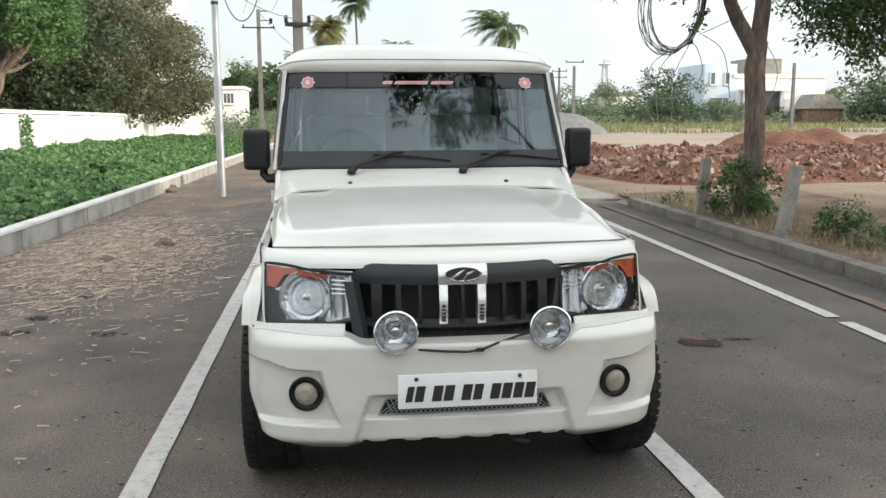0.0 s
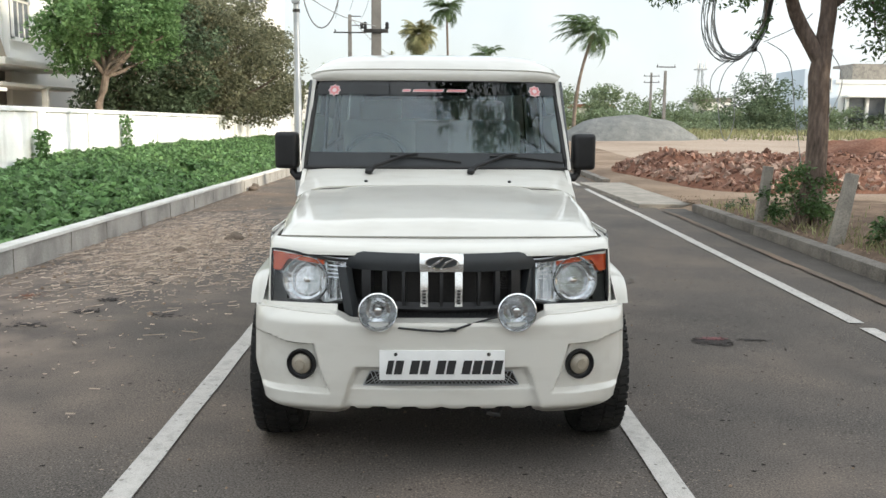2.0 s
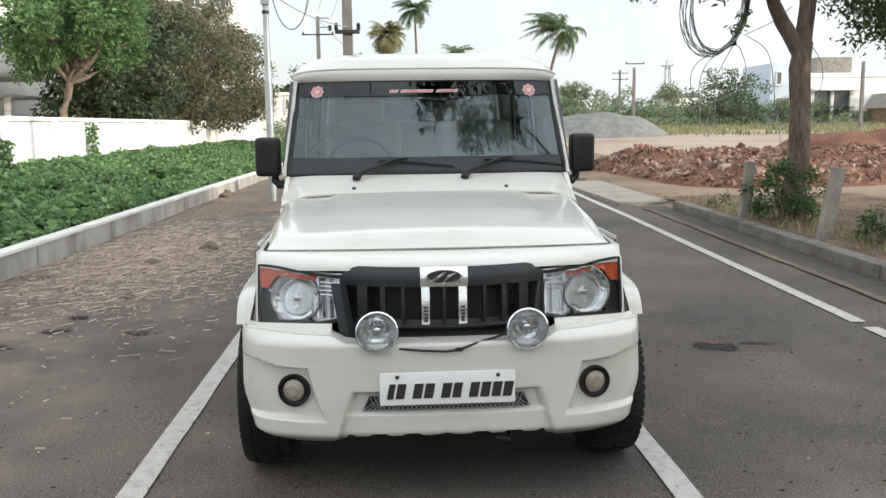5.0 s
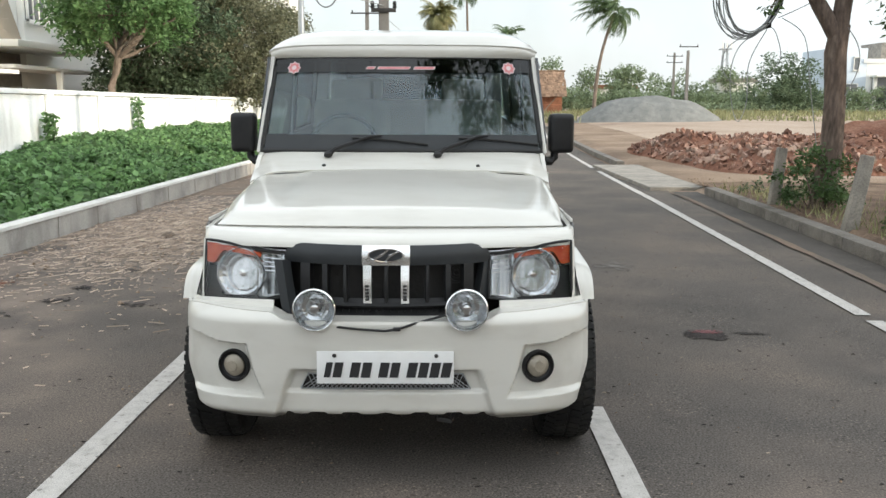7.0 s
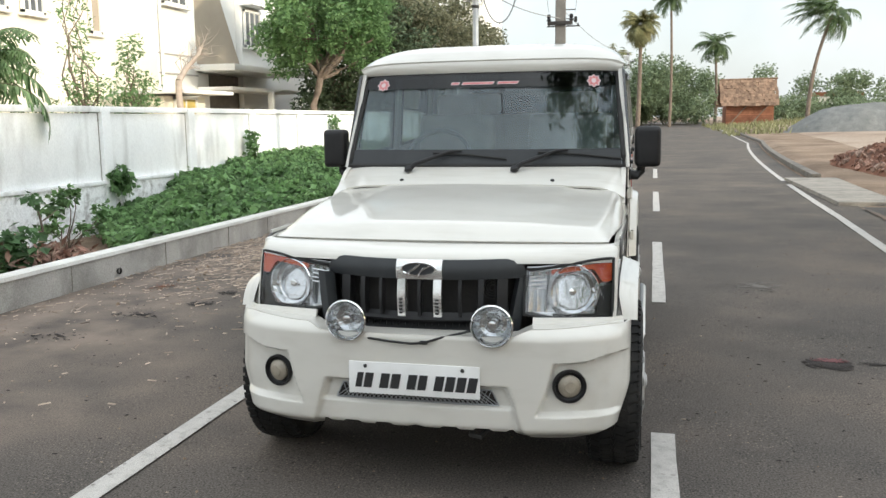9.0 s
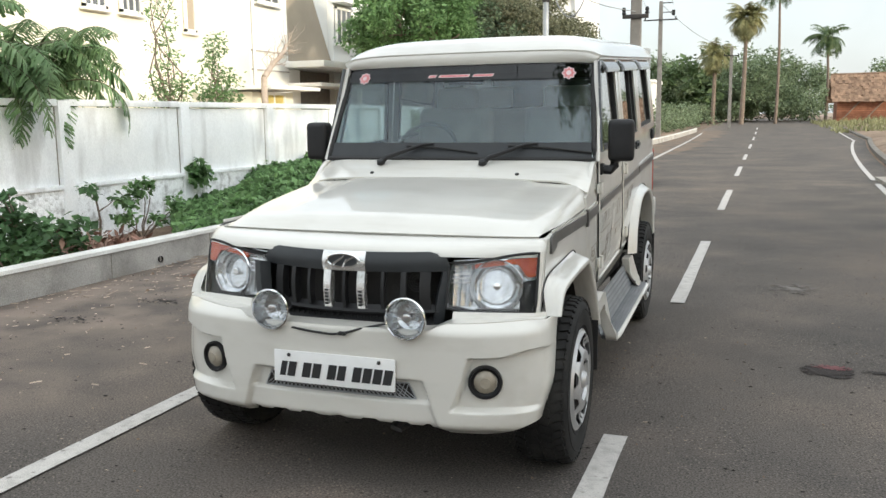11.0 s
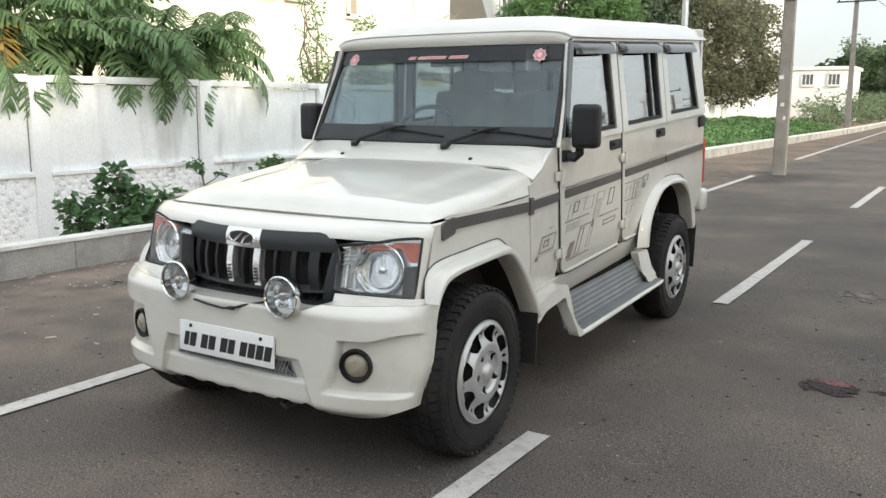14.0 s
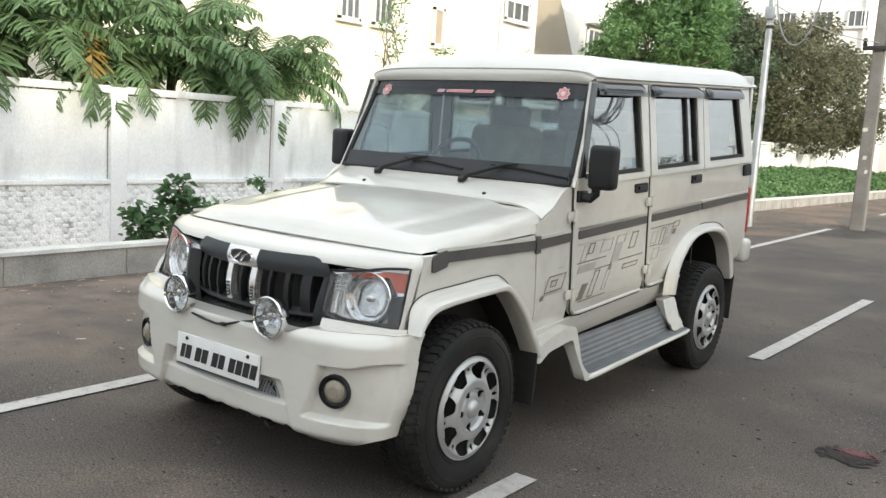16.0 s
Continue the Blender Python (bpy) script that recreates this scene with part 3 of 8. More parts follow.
def plinth_bricks():
    """Single limewashed bricks of the wall's foot in the two bays that stand nearest."""
    w = bpy.data.objects["wall_compound"]
    bm = box((0, 0, 0), (0.02, 0.212, 0.066), 0.005, None, 1)
    me = mesh_of("brick", bm, WALLBRICK, None)
    n = 0
    for k in (-1, 0):
        ya = WY0 + PITCH * k + 0.14
        for r in range(11):
            for c in range(13):
                y = ya + 0.115 + 0.2225 * c + (0.11 if r % 2 else 0)
                if y > ya + PITCH - 0.39 or random.random() < 0.06:
                    continue
                o = new("brick", me)
                o.parent = w
                o.location = (0.0935 + random.uniform(-0.0035, 0.0035), y, 0.265 - 0.078 * r)
                o.rotation_euler = (random.uniform(-0.04, 0.04), 0, random.uniform(-0.03, 0.03))
                o.scale = (1, random.uniform(0.72, 1.06), random.uniform(0.7, 1.08))
                n += 1


plinth_bricks()

# ---- the car ----
PAINT, pt, pb = mat_new("white_paint", 0.32, 0.0, (0.80, 0.785, 0.735))
pb.inputs["Coat Weight"].default_value, pb.inputs["Coat Roughness"].default_value = 0.9, 0.06
pn = pt.nodes.new("ShaderNodeTexNoise")
pn.inputs["Scale"].default_value, pn.inputs["Detail"].default_value = 5, 8
pr = pt.nodes.new("ShaderNodeValToRGB")
pr.color_ramp.elements[0].position, pr.color_ramp.elements[1].position = 0.30, 0.52
pr.color_ramp.elements[0].color, pr.color_ramp.elements[1].color = (0.560, 0.540, 0.490, 1), (0.615, 0.598, 0.550, 1)
pt.links.new(pn.outputs["Fac"], pr.inputs["Fac"])
pt.links.new(pr.outputs["Color"], pb.inputs["Base Color"])
PLASTIC = varied("black_plastic", [(0.009, 0.009, 0.010), (0.017, 0.017, 0.018)], scale=8, rough=0.45, bump=0.1, bump_scale=300, dist=0.001, spec=0.35)
SATIN = varied("charcoal_band", [(0.022, 0.025, 0.028), (0.032, 0.035, 0.038)], scale=6, rough=0.5, spec=0.4, bump=0.1, bump_scale=300, dist=0.001)
RUBBER = varied("tyre_rubber", [(0.008, 0.008, 0.008), (0.015, 0.0145, 0.014), (0.032, 0.030, 0.027)], scale=6, rough=0.75, bump=0.2, bump_scale=90, dist=0.002, spec=0.3)
SEAL = varied("rubber_seal", [(0.012, 0.012, 0.012), (0.02, 0.02, 0.02)], scale=8, rough=0.7, bump=0)
CHROME = varied("chrome", [(0.80, 0.80, 0.80), (0.88, 0.88, 0.88)], scale=5, rough=0.08, metal=1.0, bump=0)
MIRRORED = varied("mirrored_bowl", [(0.46, 0.47, 0.48), (0.72, 0.73, 0.74)], scale=14, rough=0.05, metal=1.0, bump=0.4, bump_scale=26, dist=0.012)
BRIGHT = varied("bright_trim", [(0.72, 0.72, 0.71), (0.80, 0.80, 0.79)], scale=5, rough=0.22, metal=0.75, bump=0)
REFLECTOR = varied("reflector", [(0.60, 0.61, 0.62), (0.76, 0.77, 0.78)], scale=30, rough=0.22, metal=0.85, bump=0.3, bump_scale=34, dist=0.01)
SILVER = varied("wheel_silver", [(0.42, 0.42, 0.42), (0.52, 0.52, 0.52)], scale=9, rough=0.42, metal=0.55, bump=0.05)
AMBER = varied("amber_lens", [(0.30, 0.026, 0.012), (0.52, 0.095, 0.022)], scale=16, rough=0.12, bump=0.6, bump_scale=70, dist=0.006)
RED_L = varied("red_lens", [(0.40, 0.025, 0.015), (0.5, 0.06, 0.03)], scale=12, rough=0.15, bump=0.2, bump_scale=120, dist=0.002)
SMOKE = varied("smoked_plastic", [(0.02, 0.022, 0.025), (0.03, 0.032, 0.035)], scale=5, rough=0.06, bump=0, spec=0.9)
STEP_M = varied("step_grey", [(0.125, 0.132, 0.140), (0.195, 0.203, 0.212)], scale=4, rough=0.55, bump=0.2, bump_scale=80, dist=0.002)
STRIP_M = varied("moulding_grey", [(0.070, 0.068, 0.065), (0.105, 0.10, 0.095)], scale=5, rough=0.34, bump=0.05)
UNDER = varied("underbody", [(0.012, 0.012, 0.012), (0.03, 0.027, 0.025)], scale=4, rough=0.9, bump=0.2)
SEAT_M = varied("seat_cover", [(0.42, 0.38, 0.30), (0.56, 0.51, 0.41)], scale=9, rough=0.85, bump=0.3, bump_scale=120, dist=0.003)
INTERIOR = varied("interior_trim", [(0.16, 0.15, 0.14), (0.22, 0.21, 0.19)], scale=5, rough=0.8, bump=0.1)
PLATE_W = varied("plate_white", [(0.72, 0.72, 0.71), (0.80, 0.80, 0.79)], scale=8, rough=0.4, bump=0)
INK = varied("black_ink", [(0.012, 0.012, 0.014), (0.02, 0.02, 0.02)], scale=8, rough=0.5, bump=0)
PINK = varied("sticker_pink", [(0.52, 0.13, 0.15), (0.66, 0.26, 0.26)], scale=30, rough=0.6, bump=0)
STICK_W = varied("sticker_white", [(0.60, 0.48, 0.48), (0.72, 0.60, 0.60)], scale=30, rough=0.6, bump=0)
DECAL_A = varied("decal_grey", [(0.36, 0.355, 0.325), (0.44, 0.43, 0.40)], scale=8, rough=0.45, bump=0)
DECAL_B = varied("decal_brown", [(0.17, 0.15, 0.12), (0.25, 0.225, 0.185)], scale=8, rough=0.45, bump=0)
FOG_G = varied("fog_lens", [(0.22, 0.19, 0.145), (0.36, 0.32, 0.26)], scale=14, rough=0.10, bump=0.2, bump_scale=60, dist=0.004)


def pane_material(name, tint, mirror):
    """Tinted glass: sees through, and mirrors more the flatter it is met."""
    m = bpy.data.materials.new(name)
    m.use_nodes = True
    t = m.node_tree
    t.nodes.remove(t.nodes["Principled BSDF"])
    a, g, f, x, pw, mr = (t.nodes.new(k) for k in ("ShaderNodeBsdfTransparent", "ShaderNodeBsdfGlossy", "ShaderNodeLayerWeight", "ShaderNodeMixShader", "ShaderNodeMath", "ShaderNodeMapRange"))
    a.inputs["Color"].default_value = (*tint, 1)
    g.inputs["Roughness"].default_value = 0.012
    f.inputs["Blend"].default_value = 0.5
    pw.operation = "POWER"
    pw.inputs[1].default_value = 4.0
    mr.inputs["To Min"].default_value = mirror
    t.links.new(f.outputs["Facing"], pw.inputs[0])
    t.links.new(pw.outputs[0], mr.inputs["Value"])
    t.links.new(mr.outputs[0], x.inputs[0])
    t.links.new(a.outputs[0], x.inputs[1])
    t.links.new(g.outputs[0], x.inputs[2])
    t.links.new(x.outputs[0], t.nodes["Material Output"].inputs["Surface"])
    return m


GLASS = pane_material("windscreen_glass", (0.73, 0.84, 0.89), 0.070)
GLASS_S = pane_material("side_glass", (0.82, 0.86, 0.86), 0.38)
GLASS_L = pane_material("lamp_glass", (0.93, 0.94, 0.95), 0.06)
GLASS_T = pane_material("tint_band", (0.12, 0.13, 0.14), 0.05)

XC = -0.012
car = holder("suv", (XC, 1.9, 0), "white boxy four-door off-road utility car parked on the road", "car")


def rk(x, y, z):
    """Places a point of the cabin and doors: the body stands nose-down on its springs."""
    return Vector((XC + x, y - 0.08 * (z - 1.0), z + 0.055 * max(0.0, y - 1.0)))


def body_x(y, z):
    x = 0.735 - 0.010 * max(0.0, y - 1.0)
    if z < 0.70:
        x -= 0.05 * ((0.70 - z) / 0.25) ** 2
    if z > 1.165:
        x -= 0.004 + 0.095 * (z - 1.165)
    elif z > 1.0:
        x -= 0.004 * ((z - 1.0) / 0.165) ** 2
    return x


FWY, FWZ, RWY, RWZ = 0.505, 0.345, 3.13, 0.345


def side_panel(name, s, y0, y1, zt, zb, n=24, nv=12, inset=0.0, label="", lean=0.0):
    def fn(u, v):
        y = y0 + (y1 - y0) * u
        a, b = zb(y), zt(y)
        z = a + (b - a) * v
        p = rk(0, y + lean * max(0.0, z - 0.69) ** 1.2 * (1 - u) ** 3, z)
        p.x = XC + s * (body_x(y, z) - inset)
        return p
    bm = sheet(fn, n, nv)
    if s < 0:
        bmesh.ops.reverse_faces(bm, faces=bm.faces[:])
    thick(bm, 0.02)
    return part(name, bm, PAINT, car, label, smooth=30)


def flat_on_side(name, s, pts, lift, depth, mat, parent=None, label=""):
    """A thin raised shape on the car's side; pts are (y, z)."""
    def place(u, v, w):
        p = rk(0, u, v)
        p.x = XC + s * (body_x(u, v) + lift + w)
        return p
    return part(name, prism(pts, depth, place), mat, parent or car, label)


def side_ring(name, s, outer, inner, lift, depth, mat, parent=None, label=""):
    """A frame round an opening on the car's side."""
    bm = bmesh.new()
    n = len(outer)
    def pt_(q, w):
        p = rk(0, q[0], q[1])
        p.x = XC + s * (body_x(q[0], q[1]) + lift + w)
        return bm.verts.new(p)
    o0, i0 = [pt_(q, 0) for q in outer], [pt_(q, 0) for q in inner]
    o1, i1 = [pt_(q, depth) for q in outer], [pt_(q, depth) for q in inner]
    for k in range(n):
        l = (k + 1) % n
        bm.faces.new((o1[k], o1[l], i1[l], i1[k]))
        bm.faces.new((o0[k], i0[k], i0[l], o0[l]))
        bm.faces.new((o0[k], o0[l], o1[l], o1[k]))
        bm.faces.new((i0[k], i1[k], i1[l], i0[l]))
    bmesh.ops.recalc_face_normals(bm, faces=bm.faces[:])
    return part(name, bm, mat, parent or car, label)


def rounded(pts, r, n=4):
    """Rounds the corners of an outline."""
    out = []
    m = len(pts)
    for i in range(m):
        p, a, b = Vector(pts[i]), Vector(pts[i - 1]), Vector(pts[(i + 1) % m])
        q0, q1 = p + (a - p).normalized() * min(r, (a - p).length * 0.45), p + (b - p).normalized() * min(r, (b - p).length * 0.45)
        for k in range(n + 1):
            t = k / n
            out.append(tuple((1 - t) ** 2 * q0 + 2 * t * (1 - t) * p + t * t * q1))
    return out


SILL, BELT, GUT = 0.485, 1.165, 1.655
# squared wheel-arch openings: the lip and the line where the flare meets the body, as (y, z)
F_LIP = [(0.200, 0.668), (0.228, 0.705), (0.275, 0.738), (0.36, 0.754), (0.50, 0.765), (0.68, 0.774), (0.745, 0.770), (0.80, 0.738), (0.884, 0.654), (0.967, 0.544), (1.030, 0.445)]
F_TOP = [(0.176, 0.672), (0.205, 0.752), (0.250, 0.790), (0.330, 0.808), (0.50, 0.818), (0.72, 0.830), (0.790, 0.818), (0.872, 0.764), (0.965, 0.672), (1.050, 0.545), (1.105, 0.440)]
R_LIP = [(2.605, 0.545), (2.635, 0.690), (2.735, 0.800), (2.860, 0.865), (3.04, 0.884), (3.23, 0.868), (3.37, 0.800), (3.455, 0.690), (3.51, 0.545)]
R_TOP = [(2.505, 0.545), (2.545, 0.695), (2.655, 0.820), (2.805, 0.896), (3.05, 0.932), (3.32, 0.922), (3.46, 0.860), (3.555, 0.745), (3.61, 0.600)]


def along(path, t):
    """A point of a smooth curve through the path, t from 0 to 1."""
    n = len(path) - 1
    i = min(n - 1, int(t * n))
    f = t * n - i
    p = [Vector(path[max(0, min(n, k))]) for k in (i - 1, i, i + 1, i + 2)]
    return 0.5 * (2 * p[1] + (p[2] - p[0]) * f + (2 * p[0] - 5 * p[1] + 4 * p[2] - p[3]) * f * f + (3 * p[1] - p[0] - 3 * p[2] + p[3]) * f ** 3)


def above(path, y):
    """Height of the path at y, or far below where it does not reach."""
    for a, b in zip(path, path[1:]):
        if a[0] <= y <= b[0]:
            return a[1] + (b[1] - a[1]) * (y - a[0]) / (b[0] - a[0])
    return -9


def build_sides():
    for s in (-1, 1):
        fz = lambda y: max(0.66 if y < FWY else 0.455, above(F_TOP, y) - 0.012)
        side_panel("front_fender", s, 0.195, 1.05, lambda y: 0.945 + 0.045 * (y - 0.3), fz, 60, 12, lean=0.43)
        side_panel("cowl_side", s, 1.056, 1.355, lambda y: BELT - 0.140 * smooth01(1.34, 1.06, y), lambda y: SILL, 10, 14)
        dz = lambda y: SILL + 0.045 + 0.10 * (1 - math.sqrt(max(0, 1 - max(0, (1.465 - y) / 0.10) ** 2)))
        d1 = side_panel("front_door", s, 1.366, 2.185, lambda y: BELT + 0.022, dz, 34, 14, -0.006)
        rz_ = lambda y: max(SILL + 0.045 + 0.08 * (1 - math.sqrt(max(0, 1 - max(0, (2.29 - y) / 0.09) ** 2))), above(R_TOP, y + 0.015) - 0.016 - 0.055 * (y - 1))
        d2 = side_panel("rear_door", s, 2.205, 2.965, lambda y: BELT + 0.022, rz_, 36, 14, -0.006)
        side_panel("rear_quarter", s, 2.975, 3.86, lambda y: BELT + 0.022, lambda y: max(0.50, above(R_TOP, y + 0.015) - 0.016 - 0.055 * (y - 1)), 36, 14)
        # sill under the doors
        def sill(u, v):
            y = 1.07 + 1.70 * u
            z = SILL + 0.050 - 0.125 * v
            p = rk(0, y, z)
            p.x = XC + s * (body_x(y, max(z, SILL)) - 0.004 - 0.035 * v * v)
            return p
        part("sill", thick(sheet(sill, 10, 3), 0.01 * s), PAINT, car)
        # dark shut lines behind the gaps
        for y in (1.0525, 1.360, 2.195, 2.970):
            zt = 0.97 if y < 1.1 else BELT
            flat_on_side("shut_line", s, [(y - 0.007, SILL + 0.05), (y + 0.007, SILL + 0.05), (y + 0.007, zt), (y - 0.007, zt)], -0.022, 0.006, SEAL)
        # glass frames
        wins = (("front_door", d1, [(1.375, BELT), (2.185, BELT), (2.185, GUT - 0.012), (1.575, GUT - 0.012)], [(1.455, 1.195), (2.115, 1.195), (2.095, 1.605), (1.600, 1.605)]),
                ("rear_door", d2, [(2.205, BELT), (2.965, BELT), (2.965, GUT - 0.012), (2.205, GUT - 0.012)], [(2.285, 1.195), (2.895, 1.195), (2.875, 1.605), (2.275, 1.605)]),
                ("quarter", car, [(2.975, BELT), (3.86, BELT), (3.80, GUT - 0.012), (2.975, GUT - 0.012)], [(3.065, 1.205), (3.70, 1.205), (3.60, 1.605), (3.055, 1.605)]))
        for nm, par, o, i in wins:
            par_ = car
            side_ring("window_frame" if nm != "quarter" else "rear_pillar", s, o, i, -0.004, 0.02, PAINT, par_)
            side_ring("window_seal", s, i, [(q[0] + (0.022 if k in (0, 3) else -0.022), q[1] + (0.02 if k < 2 else -0.016)) for k, q in enumerate(i)], -0.012, 0.018, SEAL, par_)
            g = flat_on_side("window_pane", s, i, -0.012, 0.004, GLASS_S, par_, "tinted side window glass")
            g.visible_shadow = False
        flat_on_side("window_divider", s, [(2.735, 1.2), (2.765, 1.2), (2.750, 1.6), (2.720, 1.6)], -0.008, 0.012, SEAL, car)
        # rain visors above the windows
        for a, b in ((1.60, 2.13), (2.215, 2.93), (3.0, 3.66)):
            def vis(u, v, a=a, b=b):
                y = a + (b - a) * u
                z = GUT - 0.012 - 0.060 * v
                p = rk(0, y, z)
                p.x = XC + s * (body_x(y, z) + 0.018 + 0.028 * math.sin(v * 1.9) + (0 if 0.02 < u < 0.98 else -0.012))
                return p
            part("rain_visor", thick(sheet(vis, 16, 5), 0.003 * s), SMOKE, car, "dark smoked plastic rain visor")
        # the front visor's dark arm runs down the leading edge of the door frame
        flat_on_side("rain_visor", s, [(1.392, 1.205), (1.436, 1.205), (1.600, 1.640), (1.556, 1.640)], 0.017, 0.012, SMOKE, car, "dark smoked plastic rain visor")
        # side moulding
        for a, b in ((0.345, 1.045), (1.062, 1.352), (1.42, 2.178), (2.245, 2.958), (2.985, 3.84)):
            mo = flat_on_side("side_moulding", s, rounded([(a, 0.912), (b, 0.912), (b, 0.954), (a, 0.954)], 0.012, 3), 0.001, 0.008, STRIP_M)
            flat_on_side("moulding_ridge", s, rounded([(a, 0.955), (b, 0.955), (b, 0.968), (a, 0.968)], 0.005, 2), 0.0, 0.006, PAINT, mo)
        flat_on_side("moulding_head", s, rounded([(0.312, 0.878), (0.40, 0.896), (0.415, 0.930), (0.40, 0.962), (0.325, 0.946), (0.312, 0.930)], 0.010, 3), 0.001, 0.009, STRIP_M)
        flat_on_side("moulding_clip", s, [(1.035, 0.895), (1.068, 0.895), (1.068, 0.972), (1.035, 0.972)], 0.002, 0.013, STRIP_M)
        # raised seams round the doors
        for pts, par_ in (([(1.374, 1.16), (1.372, 0.80), (1.374, 0.66), (1.392, 0.585), (1.43, 0.552), (1.50, 0.543), (2.18, 0.543)], d1), ([(2.213, 1.16), (2.211, 0.80), (2.213, 0.66), (2.228, 0.590), (2.26, 0.556), (2.32, 0.545), (2.66, 0.545)], d2)):
            sm = []
            for y, z in pts:
                p = rk(0, y, z)
                p.x = XC + s * (body_x(y, z) + 0.006)
                sm.append(p)
            part("door_seam", tube(sm, 0.0085, 8), PAINT, par_)
            part("door_gap", tube([p + Vector((0, -0.012 if i < 5 else -0.004, -0.012 if i > 2 else 0)) for i, p in enumerate(sm)], 0.0034, 5), SEAL, par_)
        # hinges, handles, vent
        for y in (1.362, 2.198):
            for z in (1.03, 0.66):
                p = rk(0, y, z)
                bm = tube([(XC + s * 0.752, p.y, p.z - 0.03), (XC + s * 0.752, p.y, p.z + 0.03)], 0.011, 8)
                add_box(bm, (XC + s * 0.745, p.y + 0.03, p.z), (0.012, 0.05, 0.045), 0.004)
                add_box(bm, (XC + s * 0.742, p.y - 0.03, p.z), (0.012, 0.045, 0.045), 0.004)
                part("door_hinge", bm, PAINT, car)
        for y, par_ in ((2.085, d1), (2.86, d2)):
            h = flat_on_side("door_handle", s, rounded([(y - 0.075, 1.085), (y + 0.075, 1.085), (y + 0.075, 1.135), (y - 0.075, 1.135)], 0.015, 3), 0.004, 0.012, PLASTIC, par_, "black recessed door handle")
            flat_on_side("handle_lever", s, rounded([(y - 0.05, 1.105), (y + 0.03, 1.105), (y + 0.03, 1.125), (y - 0.05, 1.125)], 0.006, 2), 0.017, 0.010, SATIN, h)
        v = flat_on_side("air_vent", s, rounded([(3.71, 1.075), (3.85, 1.075), (3.85, 1.15), (3.71, 1.15)], 0.012, 3), 0.003, 0.01, PLASTIC)
        for k in range(5):
            flat_on_side("vent_slat", s, [(3.72, 1.084 + 0.013 * k), (3.84, 1.084 + 0.013 * k), (3.84, 1.090 + 0.013 * k), (3.72, 1.090 + 0.013 * k)], 0.014, 0.006, SATIN, v)
        # wheel-arch flares
        for lip, top, xo in ((F_LIP, F_TOP, 0.812), (R_LIP, R_TOP, 0.772)):
            front = lip is F_LIP
            def fl(u, v):
                q = along(lip, u).lerp(along(top, u), v)
                xb = body_x(q.x, min(0.9, max(0.7, q.y))) + 0.002
                if front:
                    xb += 0.016 * smooth01(0.12, 0.0, u)
                e = 1 - smooth01(0.38, 1.0, v) * 0.94 - 0.06 * v
                return Vector((XC + s * (xb + (xo - xb) * e - 0.010 * smooth01(0.12, 0.0, v)), q.x, q.y))
            bm = sheet(fl, 64, 12)
            def inner(u, v):
                p = fl(u, 0)
                return Vector((p.x - s * 0.085 * v, p.y, p.z - 0.004 * v))
            add_sheet(bm, inner, 64, 2)
            for e in (0.0, 1.0):
                rim = [bm.verts.new(fl(e, k / 12)) for k in range(13)] + [bm.verts.new(Vector((XC + s * 0.70, fl(e, 1.0).y, fl(e, 1.0).z))), bm.verts.new(Vector((XC + s * 0.70, fl(e, 0.0).y, fl(e, 0.0).z)))]
                bm.faces.new(rim)
            bmesh.ops.remove_doubles(bm, verts=bm.verts[:], dist=0.0012)
            bmesh.ops.recalc_face_normals(bm, faces=bm.faces[:])
            part("wheel_arch_flare", bm, PAINT, car, smooth=38)
            edge = [fl(k / 60, 1.0) + Vector((s * 0.001, 0, 0.002)) for k in range(61)]
            part("flare_gap", tube(edge, 0.0022, 5), SEAL, car)
            def liner(u, v):
                q = along(lip, u)
                return Vector((XC + s * (0.735 - 0.42 * v), q.x, q.y + 0.012))
            part("wheel_well", sheet(liner, 30, 2), UNDER, car)
        # side step with white end brackets
        tilt = Matrix.Rotation(0.038, 3, "X")
        st = part("side_step", box((XC + s * 0.782, 2.09, 0.300), (0.082, 1.26, 0.024), 0.009, tilt), STEP_M, car, "grey ribbed running board")
        for k in range(4):
            part("tread_rib", box((XC + s * (0.755 + 0.018 * k), 2.09, 0.3135), (0.009, 1.24, 0.006), 0.002, tilt), STEP_M, st)
        part("step_edge", tube([(XC + s * x, y, z) for x, y, z in ((0.800, 1.455, 0.272), (0.818, 1.49, 0.272), (0.826, 1.54, 0.278), (0.826, 2.10, 0.300), (0.826, 2.66, 0.321), (0.818, 2.72, 0.324))], [0.008, 0.013, 0.014, 0.012, 0.012, 0.009], 10), PAINT, st, "white painted step edge")
        # sloping ribbed riser between the board and the body
        def riser(u, v):
            y = 1.46 + 1.25 * u
            return Vector((XC + s * (0.742 - 0.045 * v + 0.002 * math.cos(v * 2 * math.pi * 6)), y, 0.310 + 0.150 * v + 0.038 * (y - 2.09)))
        part("step_riser", thick(sheet(riser, 4, 40), 0.006 * s), STEP_M, st, smooth=60)
        for o, wt_, wb_ in (([(1.06, 0.415), (1.10, 0.480), (1.20, 0.512), (1.36, 0.535), (1.415, 0.522), (1.440, 0.480), (1.450, 0.330), (1.470, 0.296), (1.535, 0.286), (1.540, 0.262), (1.450, 0.262), (1.424, 0.288), (1.412, 0.440), (1.385, 0.466), (1.18, 0.440), (1.10, 0.398)], 0.772, 0.826),
                          ([(2.50, 0.520), (2.66, 0.520), (2.705, 0.470), (2.735, 0.350), (2.735, 0.315), (2.60, 0.315), (2.575, 0.345), (2.55, 0.440)], 0.735, 0.812)):
            o = rounded(o, 0.014, 3)
